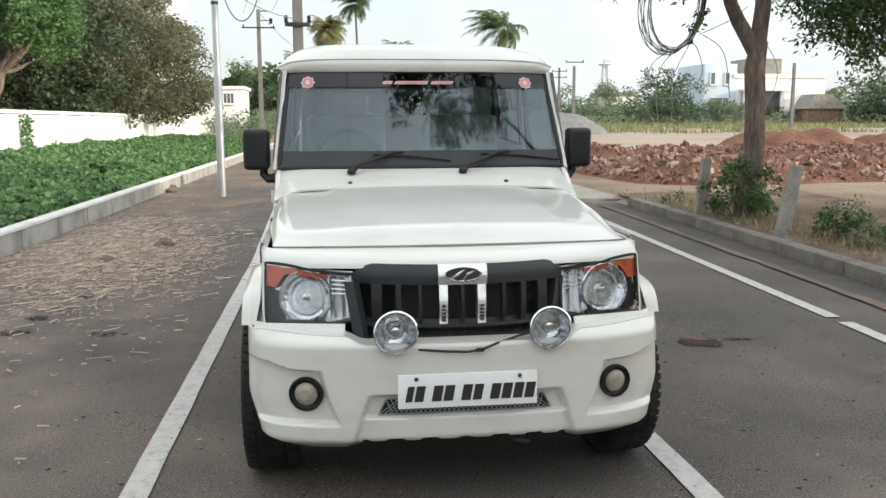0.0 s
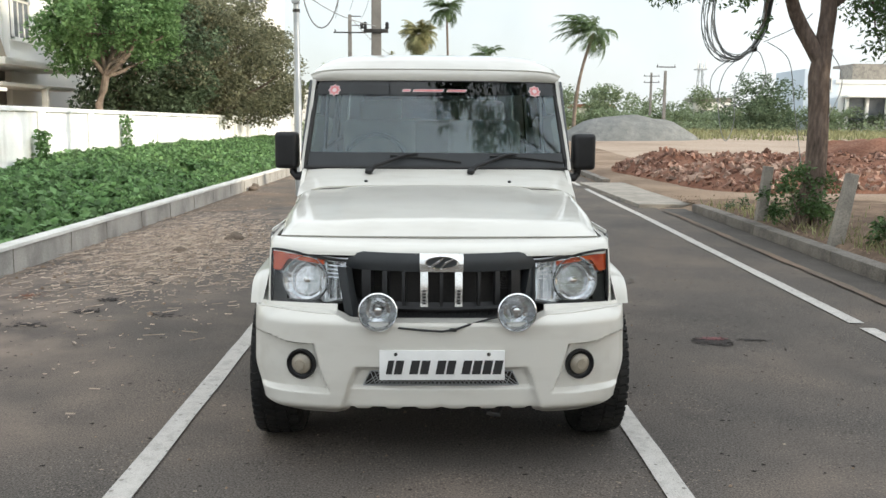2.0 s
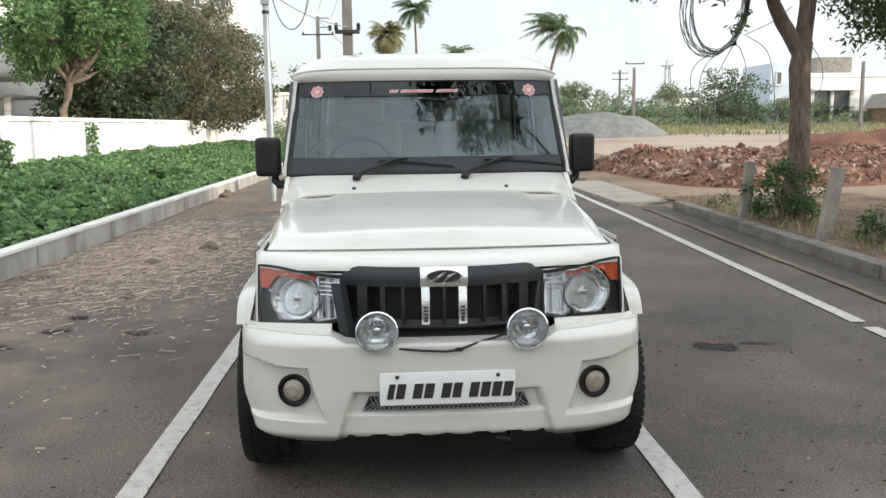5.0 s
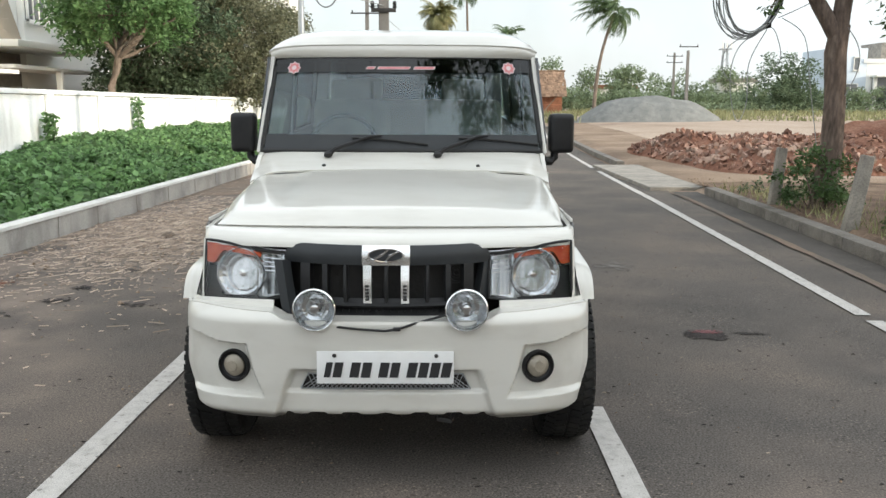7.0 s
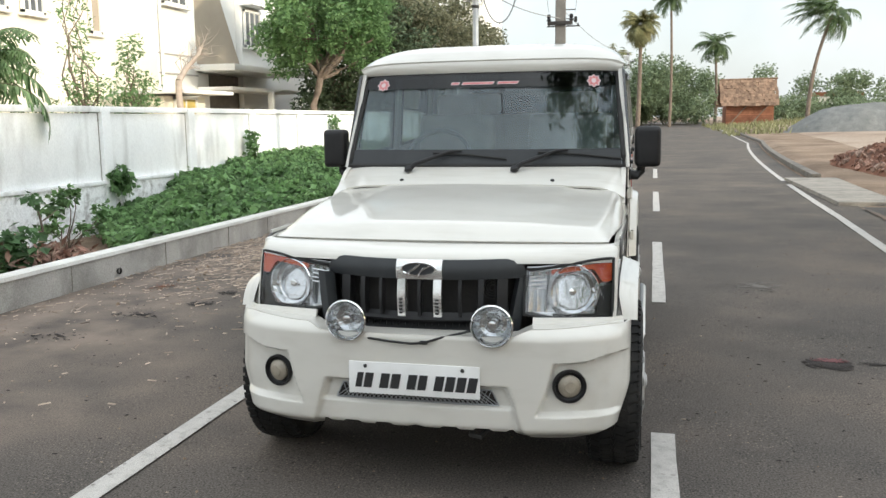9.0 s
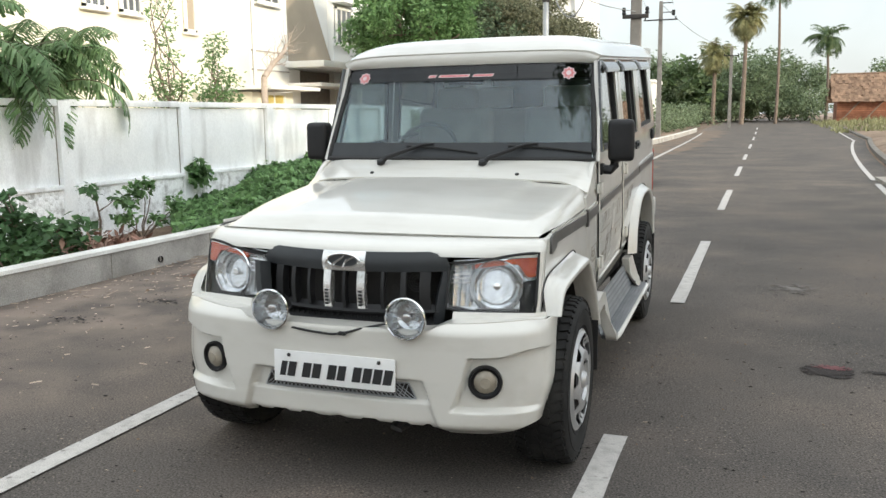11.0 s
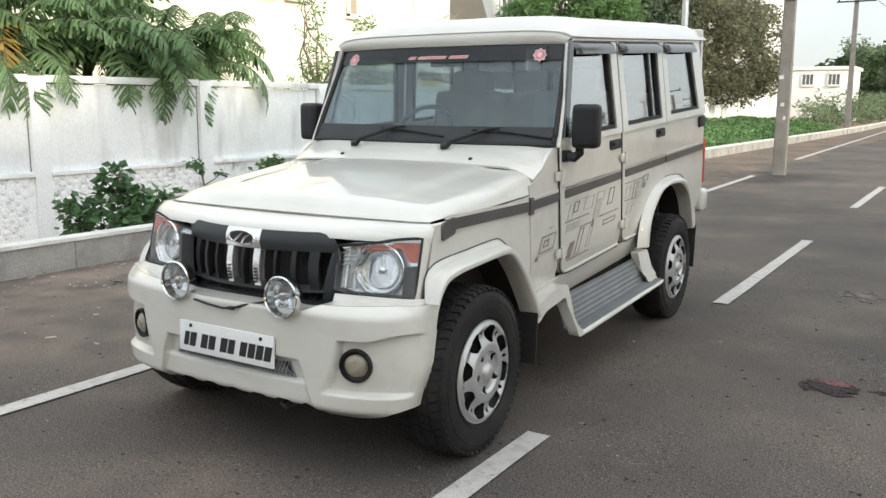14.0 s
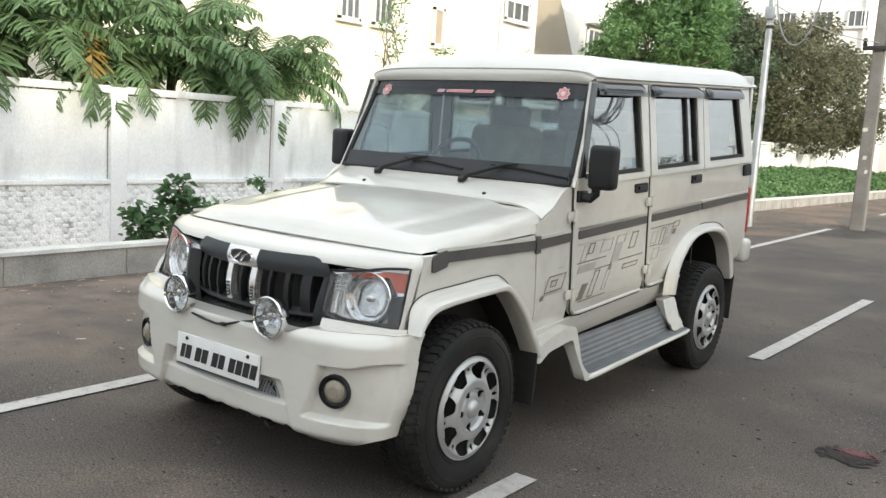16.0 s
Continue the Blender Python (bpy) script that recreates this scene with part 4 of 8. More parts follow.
            part("step_bracket", prism(o, 1.0, lambda u, v, w: Vector((XC + s * ((0.690 + 0.082 * smooth01(0.44, 0.40, v)) * (1 - w) + w * (wb_ - (wb_ - wt_) * smooth01(0.29, 0.40, v))), u, v))), PAINT, st, "white moulded step bracket")
        # mud flaps
        part("mud_flap", box((XC + s * 0.722, 1.015, 0.378), (0.165, 0.012, 0.285), 0.004, Matrix.Rotation(-0.06, 3, "X")), UNDER, car, "black rubber mud flap")
        part("mud_flap", box((XC + s * 0.685, 3.565, 0.42), (0.165, 0.012, 0.30), 0.004, Matrix.Rotation(-0.08, 3, "X")), UNDER, car, "black rubber mud flap")
        # tail lamp, rear bumper end
        p = rk(0, 3.885, 0.83)
        part("tail_lamp", box((XC + s * 0.655, p.y, p.z), (0.11, 0.05, 0.32), 0.012), RED_L, car, "red tail lamp")
        # mirror
        mz = Vector((XC + s * 0.832, 1.44, 1.28))
        hd = part("mirror_housing", box(mz, (0.128, 0.09, 0.205), 0.03, Matrix.Rotation(0.12 * s, 3, "Z"), 4), PLASTIC, car, "black door mirror housing")
        part("mirror_glass", box(mz + Vector((0, 0.044, 0)), (0.10, 0.004, 0.17), 0.0, Matrix.Rotation(0.12 * s, 3, "Z")), CHROME, hd)
        bm = tube([(XC + s * 0.73, 1.42, 1.14), (XC + s * 0.78, 1.43, 1.135), (XC + s * 0.80, 1.44, 1.155), (XC + s * 0.802, 1.44, 1.20)], [0.026, 0.024, 0.022, 0.022], 10)
        add_box(bm, (XC + s * 0.742, 1.42, 1.14), (0.02, 0.08, 0.055), 0.006)
        part("mirror_arm", bm, PLASTIC, hd)
        # decals: outlined slanting blocks with a few pale fills
        def dec(y, z, l, h, sl, m, lift=0.0075):
            flat_on_side("decal", s, [(y, z), (y + l, z), (y + l + sl * h, z + h), (y + sl * h, z + h)], lift, 0.0012, m)
        def outlined(y, z, l, h, sl, m=DECAL_B, w=0.007):
            dec(y, z, l, w * 0.8, sl, m)
            dec(y + sl * (h - w), z + h - w, l, w * 0.8, sl, m)
            dec(y, z, w, h, sl, m, 0.0079)
            dec(y + l - w, z, w, h, sl, m, 0.0079)
        for y, z, l, h, sl in ((1.44, 0.800, 0.055, 0.075, 0.6), (1.515, 0.828, 0.055, 0.052, 0.6), (1.645, 0.820, 0.115, 0.062, 0.6), (1.815, 0.842, 0.105, 0.045, 0.6), (1.965, 0.800, 0.075, 0.085, 0.6), (1.53, 0.612, 0.055, 0.125, 0.6),
                               (1.675, 0.625, 0.045, 0.115, 0.6), (1.90, 0.700, 0.175, 0.028, 0.6), (1.115, 0.700, 0.16, 0.075, 0.6), (1.165, 0.722, 0.055, 0.032, 0.6), (2.235, 0.790, 0.075, 0.066, 0.6), (2.345, 0.770, 0.055, 0.095, 0.6),
                               (2.455, 0.820, 0.065, 0.050, 0.6), (2.255, 0.700, 0.085, 0.060, 0.6), (2.545, 0.850, 0.085, 0.036, 0.6)):
            outlined(y, z, l, h, sl, DECAL_B if (y * 10) % 2 > 0.8 else DECAL_A)
        for y, z, l, h, sl, m in ((1.425, 0.882, 0.28, 0.006, 0.6, DECAL_A), (1.415, 0.792, 0.30, 0.006, 0.6, DECAL_B), (1.42, 0.745, 0.17, 0.038, 0.6, DECAL_A), (1.425, 0.612, 0.060, 0.075, 0.7, DECAL_B), (1.60, 0.742, 0.16, 0.006, 0.6, DECAL_B),
                                  (1.765, 0.752, 0.085, 0.090, 0.6, DECAL_A), (1.745, 0.720, 0.022, 0.040, 0.6, DECAL_B), (1.86, 0.752, 0.28, 0.006, 0.6, DECAL_B), (1.45, 0.600, 0.28, 0.006, 0.6, DECAL_B), (1.60, 0.572, 0.40, 0.004, 0.6, DECAL_A),
                                  (1.75, 0.59, 0.28, 0.004, 0.6, DECAL_A), (1.08, 0.672, 0.028, 0.020, 0.6, DECAL_B), (1.10, 0.690, 0.20, 0.005, 0.6, DECAL_A), (1.24, 0.800, 0.05, 0.005, 0.6, DECAL_A),
                                  (2.24, 0.872, 0.34, 0.006, 0.6, DECAL_B), (2.235, 0.775, 0.10, 0.006, 0.6, DECAL_B), (2.42, 0.762, 0.075, 0.045, 0.6, DECAL_A), (2.53, 0.812, 0.05, 0.030, 0.7, DECAL_B), (2.36, 0.735, 0.14, 0.005, 0.6, DECAL_A)):
            dec(y, z, l, h, sl, m)


build_sides()


def build_top():
    # bonnet
    def hood(u, v):
        x = (2 * u - 1)
        a = abs(x)
        y = 0.262 + 0.835 * v
        rim = smooth01(0.0, 0.10, v)
        zt = 0.948 + 0.038 * math.sin(min(1, v / 0.12) * math.pi / 2) + 0.105 * max(0, (v - 0.06)) ** 0.9
        shut = 0.948 + 0.040 * v
        hw = 0.694 + 0.034 * smooth01(0.0, 0.5, v)
        if a < 0.80:
            z = zt + 0.018 * (1 - (a / 0.80) ** 2) * rim + 0.010 * smooth01(0.62, 0.52, a) * smooth01(0.05, 0.5, v)
            xx = a / 0.80 * (hw - 0.075)
        elif a < 0.92:
            t = (a - 0.80) / 0.12
            z = zt - 0.022 * t * t * rim
            xx = hw - 0.075 + 0.055 * t
        else:
            t = (a - 0.92) / 0.08
            z = (zt - 0.022 * rim) * (1 - t) + shut * t
            xx = hw - 0.020 + 0.022 * math.sin(t * math.pi / 2)
        y += 0.045 * a ** 2.5 * (1 - v)
        return Vector((XC + math.copysign(xx, x), y, z))
    bm = sheet(hood, 56, 24)
    def lipf(u, v):
        p = hood(u, 0)
        return p + Vector((0, 0.012 * v, -0.02 * v))
    add_sheet(bm, lipf, 56, 1)
    bmesh.ops.remove_doubles(bm, verts=bm.verts[:], dist=0.0005)
    bmesh.ops.recalc_face_normals(bm, faces=bm.faces[:])
    part("bonnet", bm, PAINT, car, smooth=40)
    # dark gap under the bonnet's front edge
    def gap(u, v):
        p = hood(u, 0)
        return p + Vector((0, 0.012, -0.004 - 0.02 * v))
    part("bonnet_gap", sheet(gap, 40, 1), SEAL, car)
    # nose panel between bonnet, lamps and grille, carried round the corner on to the fender
    def nose(u, v):
        q = 2 * u - 1
        a = min(1.0, abs(q) / 0.86)
        sg = 1 if q >= 0 else -1
        top = hood(0.5 + 0.5 * a * 0.985, 0)
        tx, ty, tz = abs(top.x - XC) + 0.008 * a ** 6, top.y - 0.002, 0.938 + 0.004 * a
        bx, by, bz = 0.722 * a, 0.105 + 0.118 * a ** 2.6, 0.885 - 0.003 * a
        if abs(q) > 0.86:
            t = (abs(q) - 0.86) / 0.14
            tx, ty, tz = (1 - t) ** 2 * tx + 2 * t * (1 - t) * 0.736 + t * t * 0.7365, (1 - t) ** 2 * ty + 2 * t * (1 - t) * (ty + 0.02) + t * t * 0.43, tz + 0.008 * t
            bx, by, bz = (1 - t) ** 2 * bx + 2 * t * (1 - t) * 0.740 + t * t * 0.7365, (1 - t) ** 2 * by + 2 * t * (1 - t) * (by + 0.03) + t * t * 0.43, bz + 0.012 * t
        k = math.sin(v * math.pi / 2)
        bulge = 0.004 * math.sin(v * math.pi) * smooth01(0.8, 1.0, abs(q)) * smooth01(1.0, 0.9, abs(q))
        return Vector((XC + sg * (tx + (bx - tx) * k + bulge), ty + (by - ty) * k, tz + (bz - tz) * (1 - math.cos(v * math.pi / 2))))
    part("nose_panel", thick(sheet(nose, 64, 8), -0.010), PAINT, car, smooth=60)
    # engine bay behind, and the lamp surround below
    def under_lamp(u, v):
        x = (2 * u - 1) * 0.752
        a = abs(x) / 0.752
        y = 0.055 + 0.098 * a ** 2.4 + 0.03 * smooth01(0.94, 1.0, a) - 0.018 * v
        return Vector((XC + x, y, 0.686 - 0.040 * v))
    for u0 in (0.0, 0.785):
        part("lamp_sill", thick(sheet(lambda u, v: under_lamp(u0 + 0.215 * u, v), 16, 2), 0.01), PAINT, car)
    part("engine_bay", box((XC, 0.68, 0.70), (1.16, 0.70, 0.34), 0.02), UNDER, car)
    # scuttle below the windscreen
    def scuttle(u, v):
        x = (2 * u - 1) * 0.728
        a = abs(x) / 0.728
        y = 1.092 + 0.215 * v + 0.05 * a ** 3 * v
        z = 1.088 + 0.098 * v + 0.016 * (1 - a * a) * (1 - v) - 0.02 * smooth01(0.92, 1.0, a) * (1 - 0.6 * v) - 0.026 * smooth01(0.80, 1.0, a) * (1 - 0.8 * v)
        return Vector((XC + x, y, z))
    part("scuttle", thick(sheet(scuttle, 36, 8), -0.01), PAINT, car, smooth=50)
    # windscreen with its frame
    def ws(u, v, grow=0.0, off=0.0):
        x = (2 * u - 1)
        hw = (0.716 - 0.052 * v) + grow
        vv = v * (1 + 2 * grow * 1.8) - grow * 1.8
        y = 1.292 + 0.215 * vv + 0.045 * abs(x) ** 2.4 - off * 0.9
        return Vector((XC + x * hw, y, 1.192 + 0.472 * vv + off * 0.4))
    g = part("windscreen", thick(sheet(lambda u, v: ws(u, v), 20, 10), -0.004), GLASS, car, "raked windscreen glass with dark sun strip")
    g.visible_shadow = False
    def band(u0, u1, v0, v1, off, mat, name, nu=20, nv=2, parent=g):
        o = part(name, sheet(lambda u, v: ws(u0 + (u1 - u0) * u, v0 + (v1 - v0) * v, 0, off), nu, nv), mat, parent)
        return o
    t = band(0.0, 1, 0.835, 1.0, 0.012, GLASS_T, "sun_strip")
    t.visible_shadow = False
    band(0.006, 0.994, 0.0, 0.165, 0.009, SATIN, "lower_blackout")
    # rubber surround
    bm = bmesh.new()
    loop = [(k / 20, 0) for k in range(20)] + [(1, k / 10) for k in range(10)] + [(1 - k / 20, 1) for k in range(20)] + [(0, 1 - k / 10) for k in range(10)]
    pts = [ws(u, v, 0.004, 0.004) for u, v in loop]
    add_tube(bm, pts + [pts[0], pts[1]], 0.013, 6, False)
    part("windscreen_seal", bm, SEAL, car)
    # pillars beside the windscreen
    for s in (-1, 1):
        def pillar(u, v):
            w = ws(0.5 + 0.5 * s, v, 0.010)
            z = w.z
            zu = z - 0.02
            bx = body_x(1.5, min(zu, GUT)) + 0.004
            yb = 1.392 + 0.205 * v
            e = Vector((XC + s * bx, yb, z))
            q = w.lerp(e, u)
            q += Vector((s * 0.02, -0.028, 0)) * math.sin(u * math.pi)
            return q
        part("windscreen_pillar", thick(sheet(pillar, 8, 10), 0.01 * s), PAINT, car, smooth=60)
    # roof
    def roof(u, v):
        x = (2 * u - 1)
        a = abs(x)
        y = 1.530 + 2.350 * v
        hw = 0.705 - 0.010 * max(0, y - 1)
        fr = smooth01(0.0, 0.16, v)
        bk = smooth01(1.0, 0.93, v)
        crown = 0.93 * (1 - a ** 7) ** 0.62 + 0.07 * (1 - a * a) if a < 1 else 0
        z = GUT + 0.005 + (0.035 + 0.082 * math.sqrt(max(0, 1 - (1 - min(1, v / 0.16)) ** 2))) * crown * (0.45 + 0.55 * bk)
        yy = y - 0.035 * (1 - a ** 2) * (1 - fr) - 0.08 * (z - 1.0)
        return Vector((XC + x * hw, yy + 0.055, z + 0.055 * max(0, y - 1)))
    part("roof", thick(sheet(roof, 44, 44), -0.015), PAINT, car, smooth=50)
    for s in (-1, 1):
        pts = [rk(s * (body_x(y, GUT) + 0.012), y, GUT - 0.004) for y in [1.60 + 0.1 * k for k in range(23)]]
        part("rain_gutter", tube(pts, 0.010, 6), PAINT, car)
        part("gutter_seal", tube([p + Vector((-s * 0.004, 0, -0.014)) for p in pts], 0.006, 6), SEAL, car)
    # header above the windscreen
    def head(u, v):
        a, b = ws(u, 1.0, 0.006, 0.002), roof(u, 0.0)
        p = a.lerp(b, v)
        p.y -= 0.012 * math.sin(v * math.pi)
        return p
    part("header", thick(sheet(head, 24, 5), -0.01), PAINT, car, smooth=60)
    # tailgate, rear bumper
    p = rk(0, 3.87, 1.08)
    part("tailgate", box((XC, p.y - 0.01, p.z + 0.05), (1.36, 0.05, 1.22), 0.02, Matrix.Rotation(0.07, 3, "X")), PAINT, car)
    part("rear_bumper", box((XC, 3.93, 0.70), (1.46, 0.14, 0.17), 0.045, None, 4), PAINT, car)
    part("floor_pan", box((XC, 2.2, 0.47), (1.26, 3.3, 0.12), 0.02), UNDER, car)
    # wipers and washer jets
    for xw, d in ((-0.365, 0.40), (0.185, 0.42)):
        b0 = Vector((XC + xw, 1.225, 1.172))
        a0 = ws(0.5 + (xw + 0.20) / 1.43, 0.125, 0, 0.03)
        e1 = ws(0.5 + (xw + d + 0.10) / 1.43, 0.055, 0, 0.016)
        e0 = ws(0.5 + (xw + 0.11) / 1.43, 0.125, 0, 0.018)
        w = part("wiper", tube([b0, b0 + Vector((0.03, 0.01, 0.03)), a0, a0 + Vector((0.06, 0.012, 0.006))], [0.015, 0.012, 0.008, 0.006], 8), PLASTIC, car, "black windscreen wiper")
        part("wiper_blade", tube([e0, (e0 + e1) / 2 + Vector((0, -0.004, 0.006)), e1], 0.006, 6), SEAL, w)
        part("wiper_pivot", lathe([(0.0, 0.022), (0.018, 0.018), (0.022, 0.0)], b0, (0, -0.5, 1), 14), PLASTIC, w)
    for xw in (-0.375, 0.385):
        part("washer_jet", lathe([(0.0, 0.014), (0.009, 0.011), (0.011, 0.0)], (XC + xw, 1.135, 1.122), (0, -0.3, 1), 12), SEAL, car)
    # stickers and lettering bars on the sun strip
    def on_glass(pts, mat, name, off=0.008):
        bm = bmesh.new()
        bm.faces.new([bm.verts.new(ws(0.5 + x / 1.35, v, 0, off)) for x, v in pts])
        return part(name, bm, mat, g)
    for cx in (-0.575, 0.560):
        fl = [(cx + (0.032 + 0.004 * math.cos(8 * a)) * math.cos(a), 0.882 + (0.032 + 0.004 * math.cos(8 * a)) * math.sin(a) / 0.51) for a in [2 * math.pi * k / 48 for k in range(48)]]
        on_glass(fl, STICK_W, "sticker", 0.016).data.materials[0] = STICK_W
        fl = [(cx + (0.026 + 0.005 * math.cos(8 * a)) * math.cos(a), 0.882 + (0.026 + 0.005 * math.cos(8 * a)) * math.sin(a) / 0.51) for a in [2 * math.pi * k / 48 for k in range(48)]]
        on_glass(fl, PINK, "sticker", 0.0175)
        fl = [(cx + 0.013 * math.cos(a), 0.882 + 0.013 * math.sin(a) / 0.51) for a in [2 * math.pi * k / 16 for k in range(16)]]
        on_glass(fl, STICK_W, "sticker", 0.019)
    for a, b in ((-0.195, -0.15), (-0.135, 0.035), (0.055, 0.165)):
        on_glass([(a, 0.865), (b, 0.865), (b + 0.01, 0.897), (a + 0.01, 0.897)], STICK_W, "lettering_bar", 0.016)
        on_glass([(a + 0.006, 0.872), (b - 0.004, 0.872), (b + 0.004, 0.890), (a + 0.014, 0.890)], PINK, "lettering_bar", 0.0175)


build_top()


def build_front():
    # bumper skin
    BW = 0.788
    def skin(x, z=0.45):
        a = min(1.0, abs(x) / BW)
        ye = 0.16 + 0.07 * max(0.0, min(1.0, (z - 0.26) / 0.41)) ** 1.4
        return ye - (ye + 0.065) * max(0.0, 1 - a ** 2.8) ** 0.357
    def low(x):
        a = abs(x)
        z = 0.272
        if a < 0.40:
            t = (a / 0.135 + 0.5) % 1.0
            z += 0.012 * smooth01(0.30, 0.22, abs(t - 0.5))
        z -= 0.030 * smooth01(0.39, 0.43, a) * smooth01(0.80, 0.58, a)
        z += 0.022 * smooth01(0.66, 0.80, a)
        return z
    def face_y(x, z):
        a = abs(x)
        y = skin(x, z)
        # full rounded brow
        y += 0.060 * smooth01(0.615, 0.69, z) ** 1.6 * (1 - 0.8 * smooth01(0.70, 0.80, a))
        # shallow hollow round the fog lamps
        hi = 0.543 + 0.03 * smooth01(0.6, 0.75, a)
        y += 0.034 * smooth01(hi + 0.004, hi - 0.006, z) * smooth01(0.338, 0.356, z) * smooth01(0.462 + 0.25 * (z - 0.33), 0.478 + 0.25 * (z - 0.33), a) * smooth01(0.80, 0.755, a)
        # centre falls back behind the plate and widens downwards
        w = 0.348 + 0.50 * max(0.0, 0.44 - z)
        tr = smooth01(w + 0.012, w - 0.014, a)
        y += tr * (0.036 * smooth01(0.458, 0.438, z) - 0.016 * smooth01(0.372, 0.358, z))
        y += 0.07 * smooth01(0.305, 0.235, z) ** 2
        return y
    NX, NZ = 300, 90
    def bump(u, v):
        th = (2 * u - 1) * math.pi / 2
        x = BW * math.copysign(abs(math.sin(th)) ** 0.66, th)
        a = abs(x)
        zl = low(x)
        zt = 0.672 - 0.010 * smooth01(0.74, 0.44, a) - 0.026 * smooth01(0.44, 0.36, a)
        z = zl + (zt - zl) * v
        return Vector((XC + x * (1 - 0.055 * smooth01(0.46, 0.26, z)), face_y(x, z), z))
    bumper = part("front_bumper", thick(sheet(bump, NX, NZ), 0.012), PAINT, car, "white moulded front bumper", smooth=45)
    # top of the bumper in front of the lamps
    def shelf(u, v):
        p = bump(0.10 + 0.80 * u, 1.0)
        return Vector((p.x, p.y + 0.10 * v, p.z - 0.003 - 0.002 * v))
    part("bumper_shelf", thick(sheet(shelf, 60, 2), -0.006), PAINT, bumper)
    for s in (-1, 1):
        # fog lamps
        c = Vector((XC + s * 0.576, face_y(0.576, 0.452) - 0.012, 0.452))
        ax = Vector((s * 0.30, -1, 0)).normalized()
        f = part("fog_lamp", lathe([(0.062, -0.04), (0.063, 0.0), (0.060, 0.006), (0.057, 0.006), (0.053, -0.006), (0.042, -0.012), (0.041, -0.02), (0.0, -0.03)], c, ax, 36), PLASTIC, bumper, "round fog lamp in a black bezel")
        part("fog_lens", lathe([(0.042, -0.018), (0.042, -0.004), (0.034, 0.004), (0.022, 0.008), (0.020, 0.012), (0.0, 0.013)], c, ax, 32), FOG_G, f, "cloudy amber-grey lens")
    # mesh in the lower intake
    def intake(off):
        def fn(u, v):
            z = 0.374 + 0.058 * v
            x = (2 * u - 1) * (0.318 - 0.028 * v)
            return Vector((XC + x, face_y(x, 0.43) - off, z))
        return fn
    part("intake_backing", thick(sheet(intake(0.003), 30, 3), 0.002), UNDER, bumper)
    bm = bmesh.new()
    for k in range(-3, 37):
        for sg in (-1, 1):
            u0 = k / 36
            u1 = u0 + sg * 3 / 36
            if 0 <= u0 <= 1 and 0 <= u1 <= 1:
                add_tube(bm, [intake(0.007)(u0, 0), intake(0.007)((u0 + u1) / 2, 0.5), intake(0.007)(u1, 1)], 0.0019, 4)
    lp = [intake(0.006)(k / 30, 0) for k in range(31)] + [intake(0.006)(1 - k / 30, 1) for k in range(31)]
    add_tube(bm, lp + lp[:1], 0.003, 4, False)
    part("intake_mesh", bm, GALV, bumper, "grey expanded metal mesh")
    # number plate with plain bars for its characters
    pl = part("number_plate", box((XC + 0.002, -0.072, 0.468), (0.505, 0.008, 0.122), 0.003, Matrix.Rotation(-0.05, 3, "X")), PLATE_W, bumper, "white number plate with dark character bars")
    x = -0.225
    for w in (0.030, 0.038, None, 0.040, 0.040, None, 0.040, 0.038, None, 0.040, 0.040, 0.040, 0.040):
        if w is None:
            x += 0.022
            continue
        o = [(x, 0.436), (x + w - 0.006, 0.436), (x + w + 0.005, 0.492), (x + 0.011, 0.492)]
        part("character_bar", prism(o, 0.002, lambda u, v, h: Vector((XC + u, -0.0768 + (v - 0.468) * 0.05 - h, v - 0.004))), INK, pl)
        x += w + 0.002
    for xs in (-0.185, 0.19):
        part("plate_screw", lathe([(0.0, 0.006), (0.006, 0.005), (0.008, 0.0)], (XC + xs, -0.0745, 0.513), (0, -1, 0), 10), IRON, pl)
    # extra round lamps on the bumper
    for xl in (-0.256, 0.300):
        c = Vector((XC + xl, -0.066, 0.686))
        ax = Vector((0.03, -1, 0.02))
        l = part("spot_lamp", lathe([(0.0, -0.06), (0.035, -0.058), (0.068, -0.030), (0.078, 0.0), (0.079, 0.016), (0.075, 0.020), (0.072, 0.014)], c, ax, 40), CHROME, car, "round chrome spot lamp on the bumper")
        part("reflector", lathe([(0.071, 0.008), (0.062, -0.016), (0.050, -0.032), (0.036, -0.036), (0.018, -0.044), (0.0, -0.043)], c, ax, 18), MIRRORED, l, "", None)
        part("bulb_shield", lathe([(0.0, 0.006), (0.016, 0.003), (0.018, -0.012), (0.010, -0.03)], c, ax, 20), CHROME, l)
        part("lamp_lens", lathe([(0.073, 0.014), (0.055, 0.020), (0.03, 0.023), (0.0, 0.024)], c, ax, 36), GLASS_L, l).visible_shadow = False
        bm = box(c + Vector((0, 0.040, -0.080)), (0.035, 0.05, 0.022), 0.004)
        add_tube(bm, [c + Vector((0, 0.035, -0.12)), c + Vector((0, 0.035, -0.07))], 0.009, 8)
        part("lamp_bracket", bm, PLASTIC, l)
    cab = [(-0.235, -0.03, 0.618), (-0.17, -0.062, 0.618), (-0.08, -0.075, 0.612), (0.0, -0.078, 0.608), (0.05, -0.076, 0.614), (0.11, -0.060, 0.632), (0.20, -0.03, 0.650), (0.26, -0.01, 0.66)]
    part("lamp_cable", tube([(XC + a, b, c_) for a, b, c_ in cab], 0.005, 6), SEAL, car, "loose black lamp cable")
    part("cable_tape", box((XC + 0.045, -0.077, 0.614), (0.03, 0.014, 0.014), 0.004), SEAL, car)
    # grille
    gy = lambda x: 0.055 + 0.10 * (abs(x) / 0.40) ** 2.2
